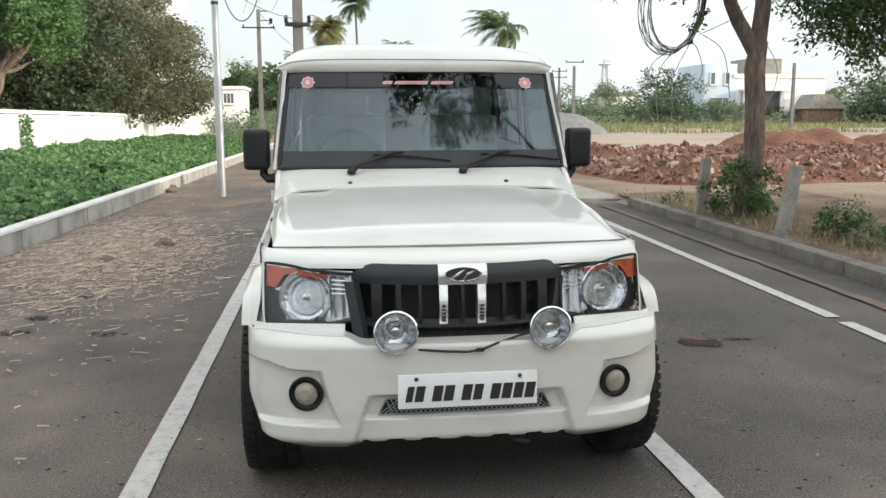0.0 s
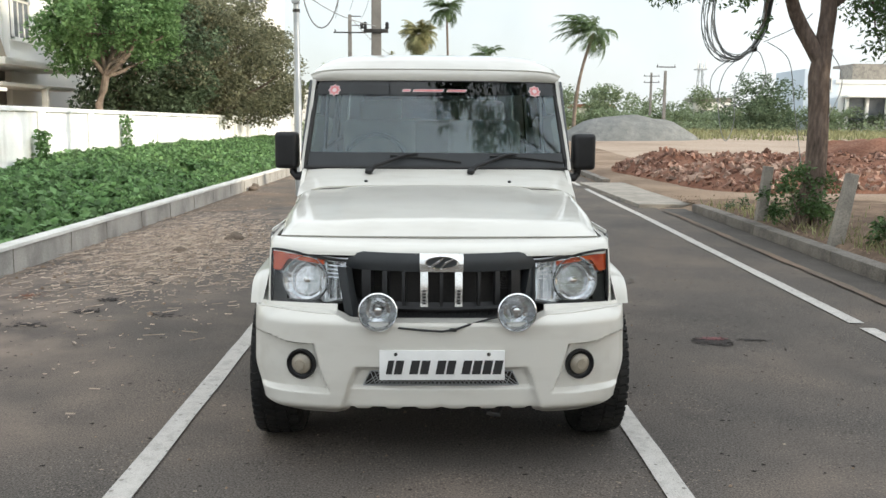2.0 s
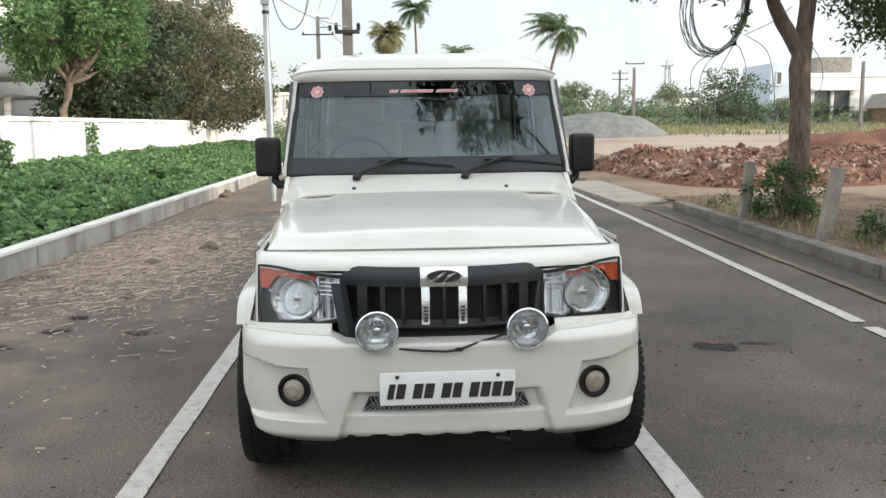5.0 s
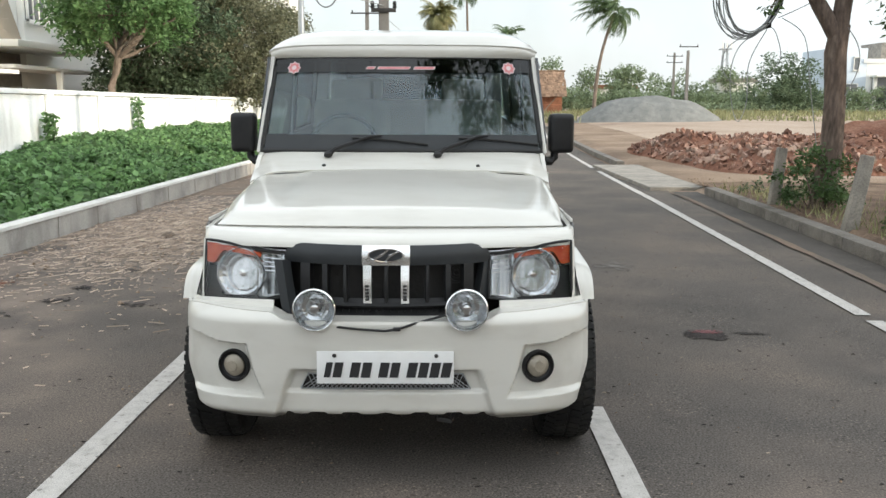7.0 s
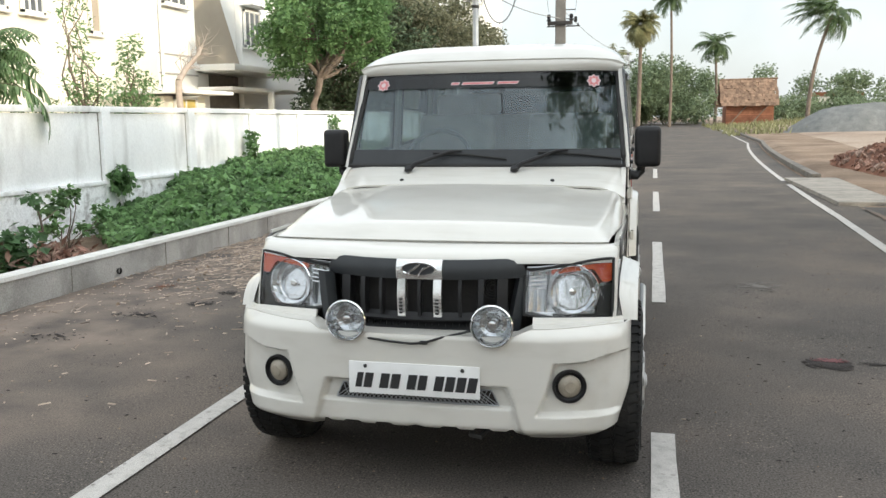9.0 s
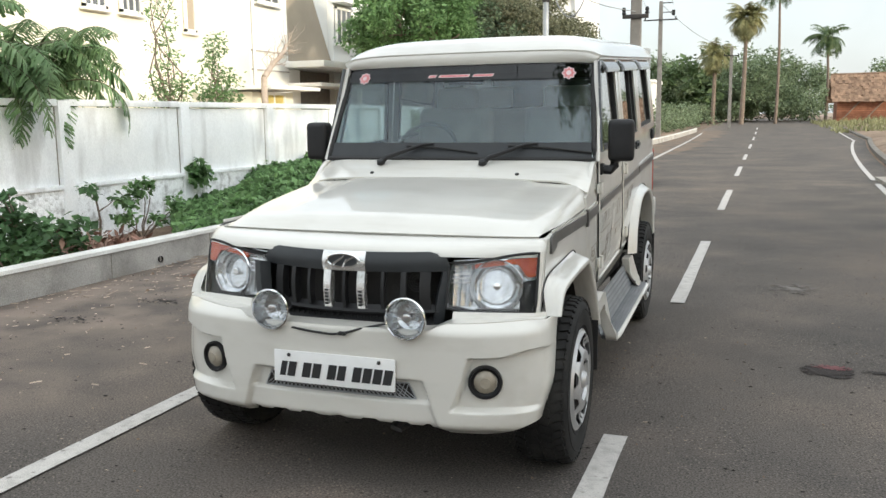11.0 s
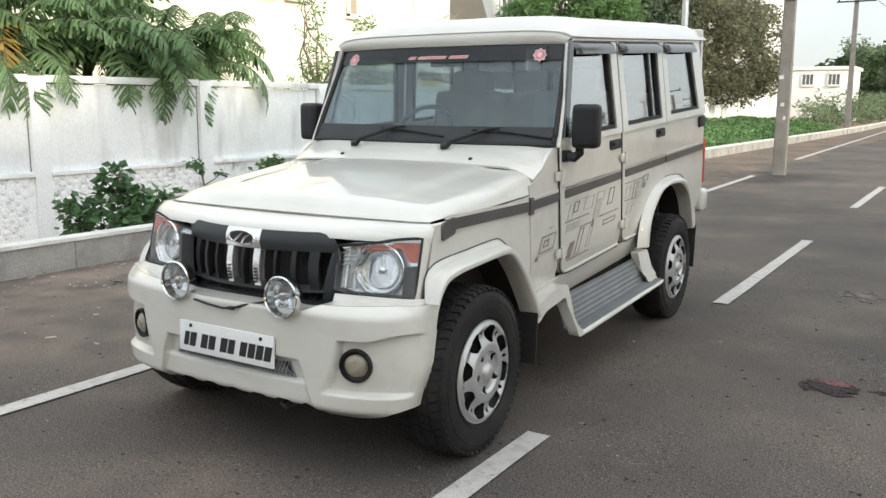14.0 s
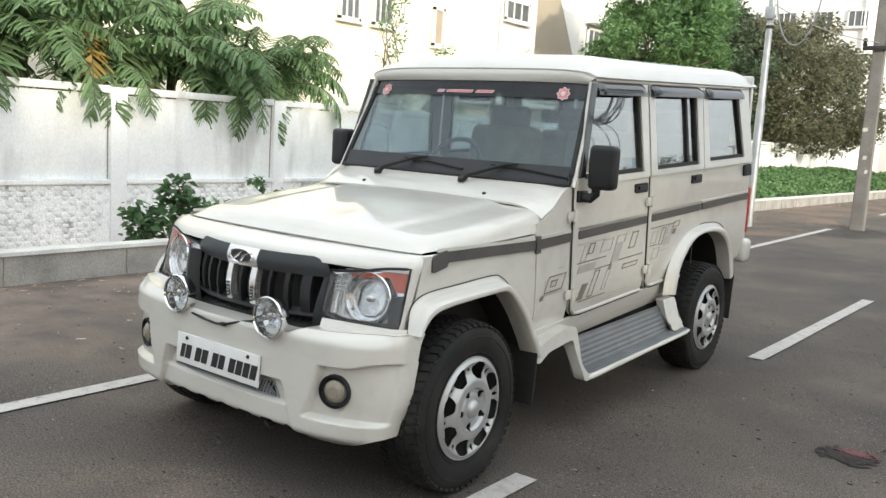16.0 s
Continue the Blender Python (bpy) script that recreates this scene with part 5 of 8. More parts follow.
    part("grille_backing", thick(sheet(lambda u, v: Vector((XC + (2 * u - 1) * 0.385, gy((2 * u - 1) * 0.385) + 0.075, 0.60 + 0.27 * v)), 20, 2), 0.01), UNDER, car)
    def front_plate(x0f, x1f, z0, z1, d, mat, name, parent=None, nu=24, nv=3, label=""):
        def fn(u, v):
            z = z0 + (z1 - z0) * v
            x = x0f(z) + (x1f(z) - x0f(z)) * u
            return Vector((XC + x, gy(x) - 0.012 * math.sin(math.pi * min(1, max(0, v))) - 0.035 * max(0, 0.83 - z) - 0.01 - (-0.15 * max(0, z - 0.83)), z))
        bm = sheet(fn, nu, nv)
        thick(bm, d)
        return part(name, bm, mat, parent or car, label, smooth=40)
    hw = lambda z: 0.398 - 0.5 * max(0, z - 0.852) ** 1.0 * (1 if z > 0.852 else 0) - (0.05 * smooth01(0.885, 0.905, z))
    grille = front_plate(lambda z: -hw(z), hw, 0.828, 0.903, 0.03, SATIN, "grille", None, 40, 8, "charcoal radiator grille with dark vertical bars")
    for s in (-1, 1):
        front_plate(lambda z: s * (0.352 + 0.17 * (z - 0.62)) - 0.014 * s, lambda z: s * (0.362 + 0.17 * (z - 0.62)) + 0.010 * s, 0.615, 0.832, 0.05, SATIN, "grille_side", grille, 2, 6)
    front_plate(lambda z: -0.36, lambda z: 0.36, 0.612, 0.630, 0.05, PLASTIC, "grille_bottom_rail", grille, 24, 2)
    front_plate(lambda z: -0.36, lambda z: 0.36, 0.666, 0.684, 0.04, PLASTIC, "grille_middle_rail", grille, 24, 2)
    for k in range(9):
        x = -0.312 + 0.078 * k
        if abs(abs(x) - 0.078) < 0.005:
            continue
        b = 0.006 if abs(x) < 0.2 else 0.010 if abs(x) < 0.3 else 0.019
        front_plate(lambda z, x=x, b=b: x - b, lambda z, x=x, b=b: x + b, 0.684, 0.828, 0.03, PLASTIC, "grille_bar", grille, 3, 3)
    for sg in (-1, 1):
        cb = front_plate(lambda z: sg * 0.071 - 0.0155, lambda z: sg * 0.071 + 0.0155, 0.680, 0.830, 0.032, BRIGHT, "chrome_bar", grille, 3, 4, "chrome grille bar with a row of slots")
        for j in range(5):
            zc = 0.752 - 0.013 * j
            part("slot", box((XC + sg * 0.071, gy(0.07) - 0.012 - 0.035 * (0.83 - zc) - 0.010, zc), (0.014, 0.006, 0.007), 0.0), INK, cb)
    for k in range(26):
        x = -0.33 + 0.0264 * k
        part("lower_fin", box((XC + x, gy(x) + 0.02, 0.648), (0.006, 0.03, 0.035), 0.0), PLASTIC, grille)
    em = front_plate(lambda z: -0.090, lambda z: 0.090, 0.829, 0.904, 0.042, BRIGHT, "emblem_plate", grille, 6, 6, "chrome centre plate with a plain oval badge")
    em.location.y -= 0.004
    bm = bmesh.new()
    ring = [Vector((XC + 0.066 * math.cos(a), gy(0) - 0.024 + 0.10 * 0.035, 0.868 + 0.026 * math.sin(a))) for a in [2 * math.pi * k / 40 for k in range(42)]]
    add_tube(bm, ring, 0.0045, 6, False)
    add_tube(bm, [Vector((XC - 0.045, ring[0].y, 0.852)), Vector((XC - 0.012, ring[0].y - 0.002, 0.872)), Vector((XC + 0.008, ring[0].y, 0.888))], [0.006, 0.007, 0.003], 6)
    add_tube(bm, [Vector((XC - 0.002, ring[0].y, 0.846)), Vector((XC + 0.016, ring[0].y - 0.002, 0.868)), Vector((XC + 0.05, ring[0].y, 0.884))], [0.004, 0.007, 0.003], 6)
    part("badge", bm, CHROME, em)
    part("badge_ground", lathe([(0.0, 0.002), (1.0, 0.0)], (0, 0, 0), (0, -1, 0), 36), SATIN, em)
    bo = em.children[-1]
    bo.data.transform(Matrix.Translation(Vector((XC, 1.9, 0))) )
    for v in bo.data.vertices:
        q = v.co
        v.co = Vector((q.x * 0.062, ring[0].y + 0.003 - 1.9, 0.868 + q.z * 0.024))
    # horn behind the bars
    bm = bmesh.new()
    for r in (0.012, 0.022, 0.032, 0.042):
        add_tube(bm, [Vector((XC + 0.265 + r * math.cos(a), 0.135, 0.785 + r * math.sin(a))) for a in [2 * math.pi * k / 20 for k in range(22)]], 0.0035, 5, False)
    part("horn", bm, IRON, car, "dark coiled horn behind the grille")
    # headlamps
    for s in (-1, 1):
        def face(x, z, off=0.0):
            a = abs(x)
            yy = 0.104 + 0.078 * max(0, (a - 0.39) / 0.35) ** 2.0 + 0.28 * max(0, z - 0.68) ** 1.1
            return Vector((XC + s * a, yy - off, z))
        def lamp_outline(x):
            t = (x - 0.392) / (0.752 - 0.392)
            zt = 0.858 + 0.040 * smooth01(0, 0.9, t) - 0.012 * smooth01(0.93, 1, t)
            zb = 0.692 - 0.016 * smooth01(0.0, 0.3, t) + 0.012 * smooth01(0.9, 1.0, t)
            return zb, zt
        def shape(off, x0=0.392, x1=0.718, shrink=0.0):
            def fn(u, v):
                x = x0 + (x1 - x0) * u
                zb, zt = lamp_outline(x)
                zb, zt = zb + shrink, zt - shrink
                return face(x, zb + (zt - zb) * v, off)
            return fn
        bm = sheet(shape(-0.065), 20, 8)
        if s > 0:
            bmesh.ops.reverse_faces(bm, faces=bm.faces[:])
        # a closed dark housing
        h = part("headlamp", thick(bm, 0.02), REFLECTOR, car, "clear headlamp with amber indicator and round reflector")
        bm = bmesh.new()
        loop = [shape(0.0)(k / 20, 0) for k in range(20)] + [shape(0.0)(1, k / 8) for k in range(8)] + [shape(0.0)(1 - k / 20, 1) for k in range(20)] + [shape(0.0)(0, 1 - k / 8) for k in range(8)]
        back = [p + Vector((0, 0.075, 0)) for p in loop]
        vs, ws_ = [bm.verts.new(p) for p in loop], [bm.verts.new(p) for p in back]
        for k in range(len(vs)):
            l = (k + 1) % len(vs)
            bm.faces.new((vs[k], vs[l], ws_[l], ws_[k]))
        part("lamp_rim", bm, PLASTIC, h)
        part("dark_corner", sheet(lambda u, v: face(0.655 + 0.060 * u, 0.688 + (0.100 + 0.012 * u) * v, -0.030), 6, 4), SEAL, h)
        # painted cheek between the lamp and the fender's edge
        def cheek(u, v):
            z = 0.668 + 0.232 * v
            a, b = face(0.720, max(z, 0.68), 0.002), Vector((XC + s * body_x(0.2, z), 0.196 + 0.43 * max(0.0, z - 0.69) ** 1.2, z))
            a.z = z
            p = a.lerp(b, u)
            return p + Vector((s * 0.004, -0.006, 0)) * math.sin(u * math.pi)
        part("lamp_cheek", thick(sheet(cheek, 6, 16), 0.008 * s), PAINT, car, smooth=60)
        part("dark_base", sheet(lambda u, v: face(0.50 + 0.21 * u, 0.680 + 0.014 * v, -0.012), 12, 2), SEAL, h)
        part("lamp_seal", add_tube(bmesh.new(), loop + loop[:2], 0.006, 6, False), SEAL, h)
        c = face(0.572, 0.775, -0.014)
        ax = Vector((s * 0.22, -1, 0.10)).normalized()
        part("main_reflector", lathe([(0.094, 0.0), (0.084, -0.012), (0.066, -0.018), (0.064, -0.034), (0.048, -0.046), (0.030, -0.056), (0.015, -0.060), (0.0, -0.062)], c, ax, 22), MIRRORED, h, "faceted main reflector", None)
        part("reflector_ring", lathe([(0.101, 0.004), (0.098, 0.009), (0.095, 0.004), (0.094, -0.006), (0.101, -0.006), (0.101, 0.004)], c, ax, 44), CHROME, h)
        part("inner_ring", lathe([(0.070, -0.012), (0.067, -0.008), (0.064, -0.012), (0.064, -0.018), (0.070, -0.018), (0.070, -0.012)], c, ax, 40), BRIGHT, h)
        part("bulb_cap", lathe([(0.0, -0.012), (0.014, -0.014), (0.016, -0.03), (0.012, -0.05)], c, ax, 16), CHROME, h)
        part("inner_reflector", sheet(lambda u, v: face(0.398 + 0.120 * u, 0.698 + 0.150 * v, -0.030 + 0.006 * math.sin(u * 24)), 24, 8), REFLECTOR, h, "bright side reflector")
        for k in range(4):
            part("inner_fin", tube([face(0.402, 0.785 + 0.015 * k, -0.012), face(0.475, 0.79 + 0.016 * k, -0.012)], 0.003, 5), CHROME, h)
        def wedge(u, v):
            x = 0.490 + 0.226 * u
            zt = lamp_outline(x)[1] - 0.010
            zb = zt - 0.016 - 0.010 * u - 0.052 * smooth01(0.640, 0.685, x) + 0.014 * smooth01(0.69, 0.745, x)
            return face(x, zb + (zt - zb) * v, -0.006)
        part("indicator", thick(sheet(wedge, 24, 4), 0.006), AMBER, h, "red-orange indicator lens")
        part("trim_strip", tube([face(0.41, 0.848, -0.006), face(0.56, 0.872, -0.004), face(0.72, 0.888, -0.004)], 0.004, 6), CHROME, h)
        part("headlamp_lens", sheet(shape(0.004), 20, 8), GLASS_L, h).visible_shadow = False


build_front()


def build_cabin():
    part("dashboard", box((XC, 1.62, 1.08), (1.34, 0.42, 0.22), 0.05, None, 4), SATIN, car, "dark dashboard")
    part("bulkhead", box((XC, 1.36, 0.80), (1.36, 0.05, 0.62), 0.01), INTERIOR, car)
    part("cabin_floor", box((XC, 2.6, 0.56), (0.94, 2.5, 0.05), 0.01), INTERIOR, car)
    # steering wheel: right-hand drive, seen on the picture's left
    c = Vector((XC - 0.36, 1.86, 1.20))
    m = Matrix.Translation(c) @ Matrix.Rotation(radians(62), 4, "X")
    ring = [m @ Vector((0.185 * math.cos(a), 0.185 * math.sin(a), 0)) for a in [2 * math.pi * k / 36 for k in range(38)]]
    stw = part("steering_wheel", add_tube(bmesh.new(), ring, 0.014, 8, False), INTERIOR, car, "grey three-spoke steering wheel")
    bm = lathe([(0.0, 0.03), (0.05, 0.025), (0.06, 0.0), (0.0, -0.005)], c, m.to_3x3() @ Vector((0, 0, 1)), 24)
    for a in (0.0, math.pi, -math.pi / 2):
        add_tube(bm, [c, m @ Vector((0.18 * math.cos(a), 0.18 * math.sin(a), 0))], 0.013, 6)
    part("wheel_hub", bm, INTERIOR, stw)
    part("steering_column", tube([c, c + Vector((0, -0.25, -0.13))], 0.03, 10), INTERIOR, stw)
    def seat(x, y, w):
        st = part("seat", box((XC + x, y, 0.84), (w, 0.50, 0.16), 0.05, None, 4), SEAT_M, car, "beige-covered car seat")
        part("seat_back", box((XC + x, y + 0.27, 1.16), (w - 0.02, 0.14, 0.60), 0.055, Matrix.Rotation(-0.18, 3, "X"), 4), SEAT_M, st)
        return st
    for x in (-0.36, 0.34):
        s = seat(x, 2.10, 0.50)
        part("headrest", box((XC + x, 2.44, 1.50), (0.27, 0.10, 0.17), 0.04, None, 4), SEAT_M, s)
    s = seat(-0.01, 2.95, 1.22)
    for x in (-0.36, 0.34):
        part("headrest", box((XC + x, 3.28, 1.54), (0.26, 0.09, 0.15), 0.04, None, 4), SEAT_M, s)
    part("rear_mirror", box((XC - 0.01, 1.56, 1.60), (0.20, 0.025, 0.06), 0.012, None, 3), PLASTIC, car, "inside rear-view mirror")
    part("roof_lining", sheet(lambda u, v: rk((2 * u - 1) * 0.66, 1.6 + 2.2 * v, 1.66), 6, 6), SEAT_M, car, "pale roof lining")
    for s in (-1, 1):
        part("door_trim", box((XC + s * 0.685, 1.95, 0.93), (0.02, 1.15, 0.55), 0.01), INTERIOR, car)
    part("rear_window", box((XC, 3.80, 1.56), (1.1, 0.012, 0.36), 0.0), GLASS_T, car, "tinted rear window glass").visible_shadow = False


build_cabin()


def build_wheels():
    R, RR = 0.342, 0.200
    tyre = bmesh.new()
    prof = [(RR - 0.01, -0.080), (RR + 0.008, -0.094), (0.235, -0.104), (0.268, -0.107), (0.295, -0.104), (0.315, -0.097), (0.327, -0.084), (0.3335, -0.06), (0.336, 0.0), (0.3335, 0.06), (0.327, 0.084), (0.315, 0.097), (0.295, 0.104), (0.268, 0.107), (0.235, 0.104), (RR + 0.008, 0.094), (RR - 0.01, 0.080)]
    add_lathe(tyre, prof, (0, 0, 0), (1, 0, 0), 72)
    # raised rings on the sidewall
    for sg in (-1, 1):
        for r, x in ((0.222, 0.1005), (0.286, 0.1058)):
            add_tube(tyre, [(sg * x, r * math.cos(2 * math.pi * k / 48), r * math.sin(2 * math.pi * k / 48)) for k in range(50)], 0.0022, 4, False)
    # tread: staggered slanting blocks with narrow grooves, shoulder blocks wrapped over the edge
    n = 54
    for k in range(n):
        for row, (x, w, l, ph) in enumerate(((-0.072, 0.036, 0.027, 0), (-0.025, 0.042, 0.032, 0.5), (0.025, 0.042, 0.032, 0), (0.072, 0.036, 0.027, 0.5))):
            a = 2 * math.pi * (k + ph) / n
            rot = Matrix.Rotation(-a, 3, "X") @ Matrix.Rotation(0.30 if row in (1, 3) else -0.30, 3, "Z")
            edge = row in (0, 3)
            d = Matrix.Rotation(-a, 3, "X") @ Vector((x, 0, R - (0.0105 if edge else 0.006)))
            add_box(tyre, d, (w, l, 0.011), 0.0, rot @ Matrix.Rotation((0.17 if x > 0 else -0.17) if edge else 0, 3, "Y"))
            if edge:
                d2 = Matrix.Rotation(-a, 3, "X") @ Vector((x * 1.255, 0, R - 0.0235))
                add_box(tyre, d2, (0.009, l * 0.9, 0.024), 0.0, Matrix.Rotation(-a, 3, "X") @ Matrix.Rotation(0.55 if x > 0 else -0.55, 3, "Y"))
    tyre_me = mesh_of("tyre", tyre, RUBBER, 35)
    barrel = bmesh.new()
    add_lathe(barrel, [(RR, 0.095), (RR - 0.006, 0.088), (RR - 0.020, 0.06), (RR - 0.03, -0.02), (0.10, -0.03), (0.0, -0.03)], (0, 0, 0), (1, 0, 0), 48)
    barrel_me = mesh_of("rim_barrel", barrel, UNDER, 35)
    # pressed wheel cover with openings
    cov = bmesh.new()
    NT, NR = 288, 44
    def prof_x(r):
        x = 0.096 + 0.012 * smooth01(0.200, 0.185, r) - 0.012 * smooth01(0.185, 0.165, r) + 0.020 * smooth01(0.15, 0.11, r) - 0.012 * smooth01(0.088, 0.082, r) + 0.004 * smooth01(0.07, 0.05, r)
        return x
    g = []
    for i in range(NT):
        a = 2 * math.pi * i / NT
        g.append([cov.verts.new((prof_x(0.034 + (0.206 - 0.034) * j / NR), (0.034 + (0.206 - 0.034) * j / NR) * math.cos(a), (0.034 + (0.206 - 0.034) * j / NR) * math.sin(a))) for j in range(NR + 1)])
    for i in range(NT):
        for j in range(NR):
            a = (i + 0.5) / NT
            r = 0.034 + (0.206 - 0.034) * (j + 0.5) / NR
            d = abs((a * 8) % 1 - 0.5) / 8 * 2 * math.pi * r
            e = abs((a * 8 + 0.5) % 1 - 0.5) / 8 * 2 * math.pi * r
            f5 = abs((a * 5) % 1 - 0.5) / 5 * 2 * math.pi * r
            hole = (d / max(0.010, 0.0400 + 0.34 * (r - 0.155))) ** 2.4 + (abs(r - 0.153) / 0.0345) ** 2.4 < 1
            hole |= (e / 0.0085) ** 2 + ((r - 0.166) / 0.0120) ** 2 < 1
            hole |= (f5 / 0.0140) ** 2 + ((r - 0.072) / 0.0175) ** 2 < 1
            if not hole:
                cov.faces.new((g[i][j], g[(i + 1) % NT][j], g[(i + 1) % NT][j + 1], g[i][j + 1]))
    bmesh.ops.delete(cov, geom=[v for v in cov.verts if not v.link_faces], context="VERTS")
    thick(cov, 0.003)
    bmesh.ops.recalc_face_normals(cov, faces=cov.faces[:])
    cover_me = mesh_of("wheel_cover", cov, SILVER, 40)
    cap = bmesh.new()
    add_lathe(cap, [(0.0, 0.130), (0.018, 0.129), (0.030, 0.124), (0.037, 0.112), (0.038, 0.09)], (0, 0, 0), (1, 0, 0), 32)
    cap_me = mesh_of("hub_cap", cap, SILVER, 40)
    for s in (-1, 1):
        for y, xo, steer in ((FWY, 0.722, -0.012), (RWY, 0.672, 0.0)):
            w = new("wheel", tyre_me.copy())
            w.data = barrel_me
            w.parent = car
            w.location = (s * xo, y - 1.9, 0.340)
            w.rotation_euler = (0.3 * y, 0, (0 if s > 0 else math.pi) - steer)
            w["label"] = "black all-terrain tyre on a silver pressed wheel"
            for nm, me in (("tyre", tyre_me), ("wheel_cover", cover_me), ("hub_cap", cap_me)):
                o = new(nm, me)
                o.parent = w
    part("front_axle", tube([(XC - 0.62, FWY, 0.34), (XC + 0.62, FWY, 0.34)], 0.05, 10), UNDER, car)
    part("rear_axle", tube([(XC - 0.62, RWY, 0.34), (XC + 0.62, RWY, 0.34)], 0.06, 10), UNDER, car)
    part("tow_hook", tube([(XC + 0.20, 0.10, 0.25), (XC + 0.20, 0.02, 0.235), (XC + 0.24, 0.0, 0.235), (XC + 0.26, 0.08, 0.245)], 0.01, 8), IRON, car)


build_wheels()

# ---- plants: generators ----
RNG = np.random.default_rng(7)


def leaf_soup(pts, size, up=0.35, long=1.9, rng=RNG, droop=0.25):
    """Rhombic folded leaves at the points: returns vertices and faces."""
    pts = np.asarray(pts, float)
    n = len(pts)
    d = rng.normal(size=(n, 3))
    d[:, 2] = d[:, 2] * 0.6 - droop
    d /= np.linalg.norm(d, axis=1)[:, None]
    nrm = rng.normal(size=(n, 3)) * 0.8
    nrm[:, 2] += up * 3
    s = np.cross(d, nrm)
    s /= np.linalg.norm(s, axis=1)[:, None] + 1e-9
    nn = np.cross(s, d)
    l = (size * rng.uniform(0.6, 1.3, n))[:, None]
    w = l / long
    v = np.empty((n, 4, 3))
    v[:, 0] = pts
    v[:, 1] = pts + d * l * 0.45 + s * w * 0.5 + nn * w * 0.12
    v[:, 2] = pts + d * l
    v[:, 3] = pts + d * l * 0.45 - s * w * 0.5 + nn * w * 0.12
    f = np.arange(4 * n).reshape(n, 4)
    return v.reshape(-1, 3), f


def clump_points(clumps, per, rng=RNG, shell=0.55):
    """Points filling clumps (x, y, z, r), thicker towards their skin."""
    out = []
    for x, y, z, r in clumps:
        k = max(4, int(per * r * r))
        d = rng.normal(size=(k, 3))
        d /= np.linalg.norm(d, axis=1)[:, None]
        rad = r * (shell + (1 - shell) * rng.random(k) ** 0.7) * rng.uniform(0.75, 1.1, k)
        out.append(np.array((x, y, z)) + d * rad[:, None] * np.array((1, 1, 0.8)))
    return np.concatenate(out)


def crown_clumps(c, rx, ry, rz, n, r, rng=RNG, low=-0.75):
    """Clumps strewn over an uneven crown."""
    out = []
    while len(out) < n:
        d = rng.normal(size=3)
        d /= np.linalg.norm(d)
        if d[2] < low:
            continue
        k = rng.uniform(0.45, 1.0) ** 0.6 * (1 + 0.28 * noise.noise((d[0] * 1.8 + c[0], d[1] * 1.8, d[2] * 1.8)))
        out.append((c[0] + rx * k * d[0], c[1] + ry * k * d[1], c[2] + rz * k * d[2], r * rng.uniform(0.6, 1.3)))
    return out


def limb(bm, a, b, r0, r1, n=7, bow=0.12, seed=0.0):
    a, b = Vector(a), Vector(b)
    pts, rad = [], []
    for i in range(n):
        t = i / (n - 1)
        p = a.lerp(b, t)
        k = (b - a).length * bow * math.sin(t * math.pi)
        p += Vector((noise.noise((seed, t * 2, 1.0)), noise.noise((seed, t * 2, 5.0)), 0.5 * noise.noise((seed, t * 2, 9.0)))) * k * 2
        pts.append(p)
        rad.append(r0 + (r1 - r0) * t)
    add_tube(bm, pts, rad, 8)
    return pts


def tree(name, base, fork, tr, clumps, per, leaf, mat, label, bark=BARK_G, limbs=9, up=0.35, long=2.0, lean=0.1, category="tree"):
    t = holder(name, base, label, category)
    bm = bmesh.new()
    limb(bm, Vector(base) - Vector((0, 0, 0.3)), fork, tr, tr * 0.7, 9, lean, base[0])
    pick = [clumps[i] for i in RNG.choice(len(clumps), min(limbs, len(clumps)), replace=False)]
    for i, c in enumerate(pick):
        m = limb(bm, fork, (c[0], c[1], c[2]), tr * 0.5, tr * 0.08, 7, 0.14, i + base[1])
        q = clumps[int(RNG.integers(len(clumps)))]
        if (Vector(q[:3]) - m[4]).length < 2.2:
            limb(bm, m[4], q[:3], tr * 0.2, tr * 0.05, 5, 0.1, i)
    part("trunk", bm, bark, t, smooth=60)
    v, f = leaf_soup(clump_points(clumps, per), leaf, up, long)
    soup("crown", v.tolist(), f.tolist(), mat, "", "", "", t)
    return t


def bush(name, c, r, h, n, leaf, mat, label, long=1.5, up=0.6, stems=6):
    b = holder(name, c, label, "bush")
    bm = bmesh.new()
    cl = []
    for i in range(n):
        a, k = RNG.uniform(0, 6.28), RNG.random() ** 0.6
        z = h * RNG.uniform(0.25, 1.0) * (1 - 0.45 * k * k)
        cl.append((c[0] + r * k * math.cos(a), c[1] + r * k * math.sin(a), c[2] + z, 0.28 * min(r, h) * RNG.uniform(0.7, 1.3)))
    for q in cl[:stems]:
        limb(bm, (c[0] + 0.1 * (q[0] - c[0]), c[1] + 0.1 * (q[1] - c[1]), c[2] - 0.05), q[:3], 0.014, 0.005, 5, 0.12, q[0])
    part("stem", bm, BARK_G, b)
    v, f = leaf_soup(clump_points(cl, 1100 / max(0.05, min(r, h)) ** 0.5 * (0.12 / leaf), shell=0.2), leaf, up, long)
    soup("foliage", v.tolist(), f.tolist(), mat, "", "", "", b)
    return b


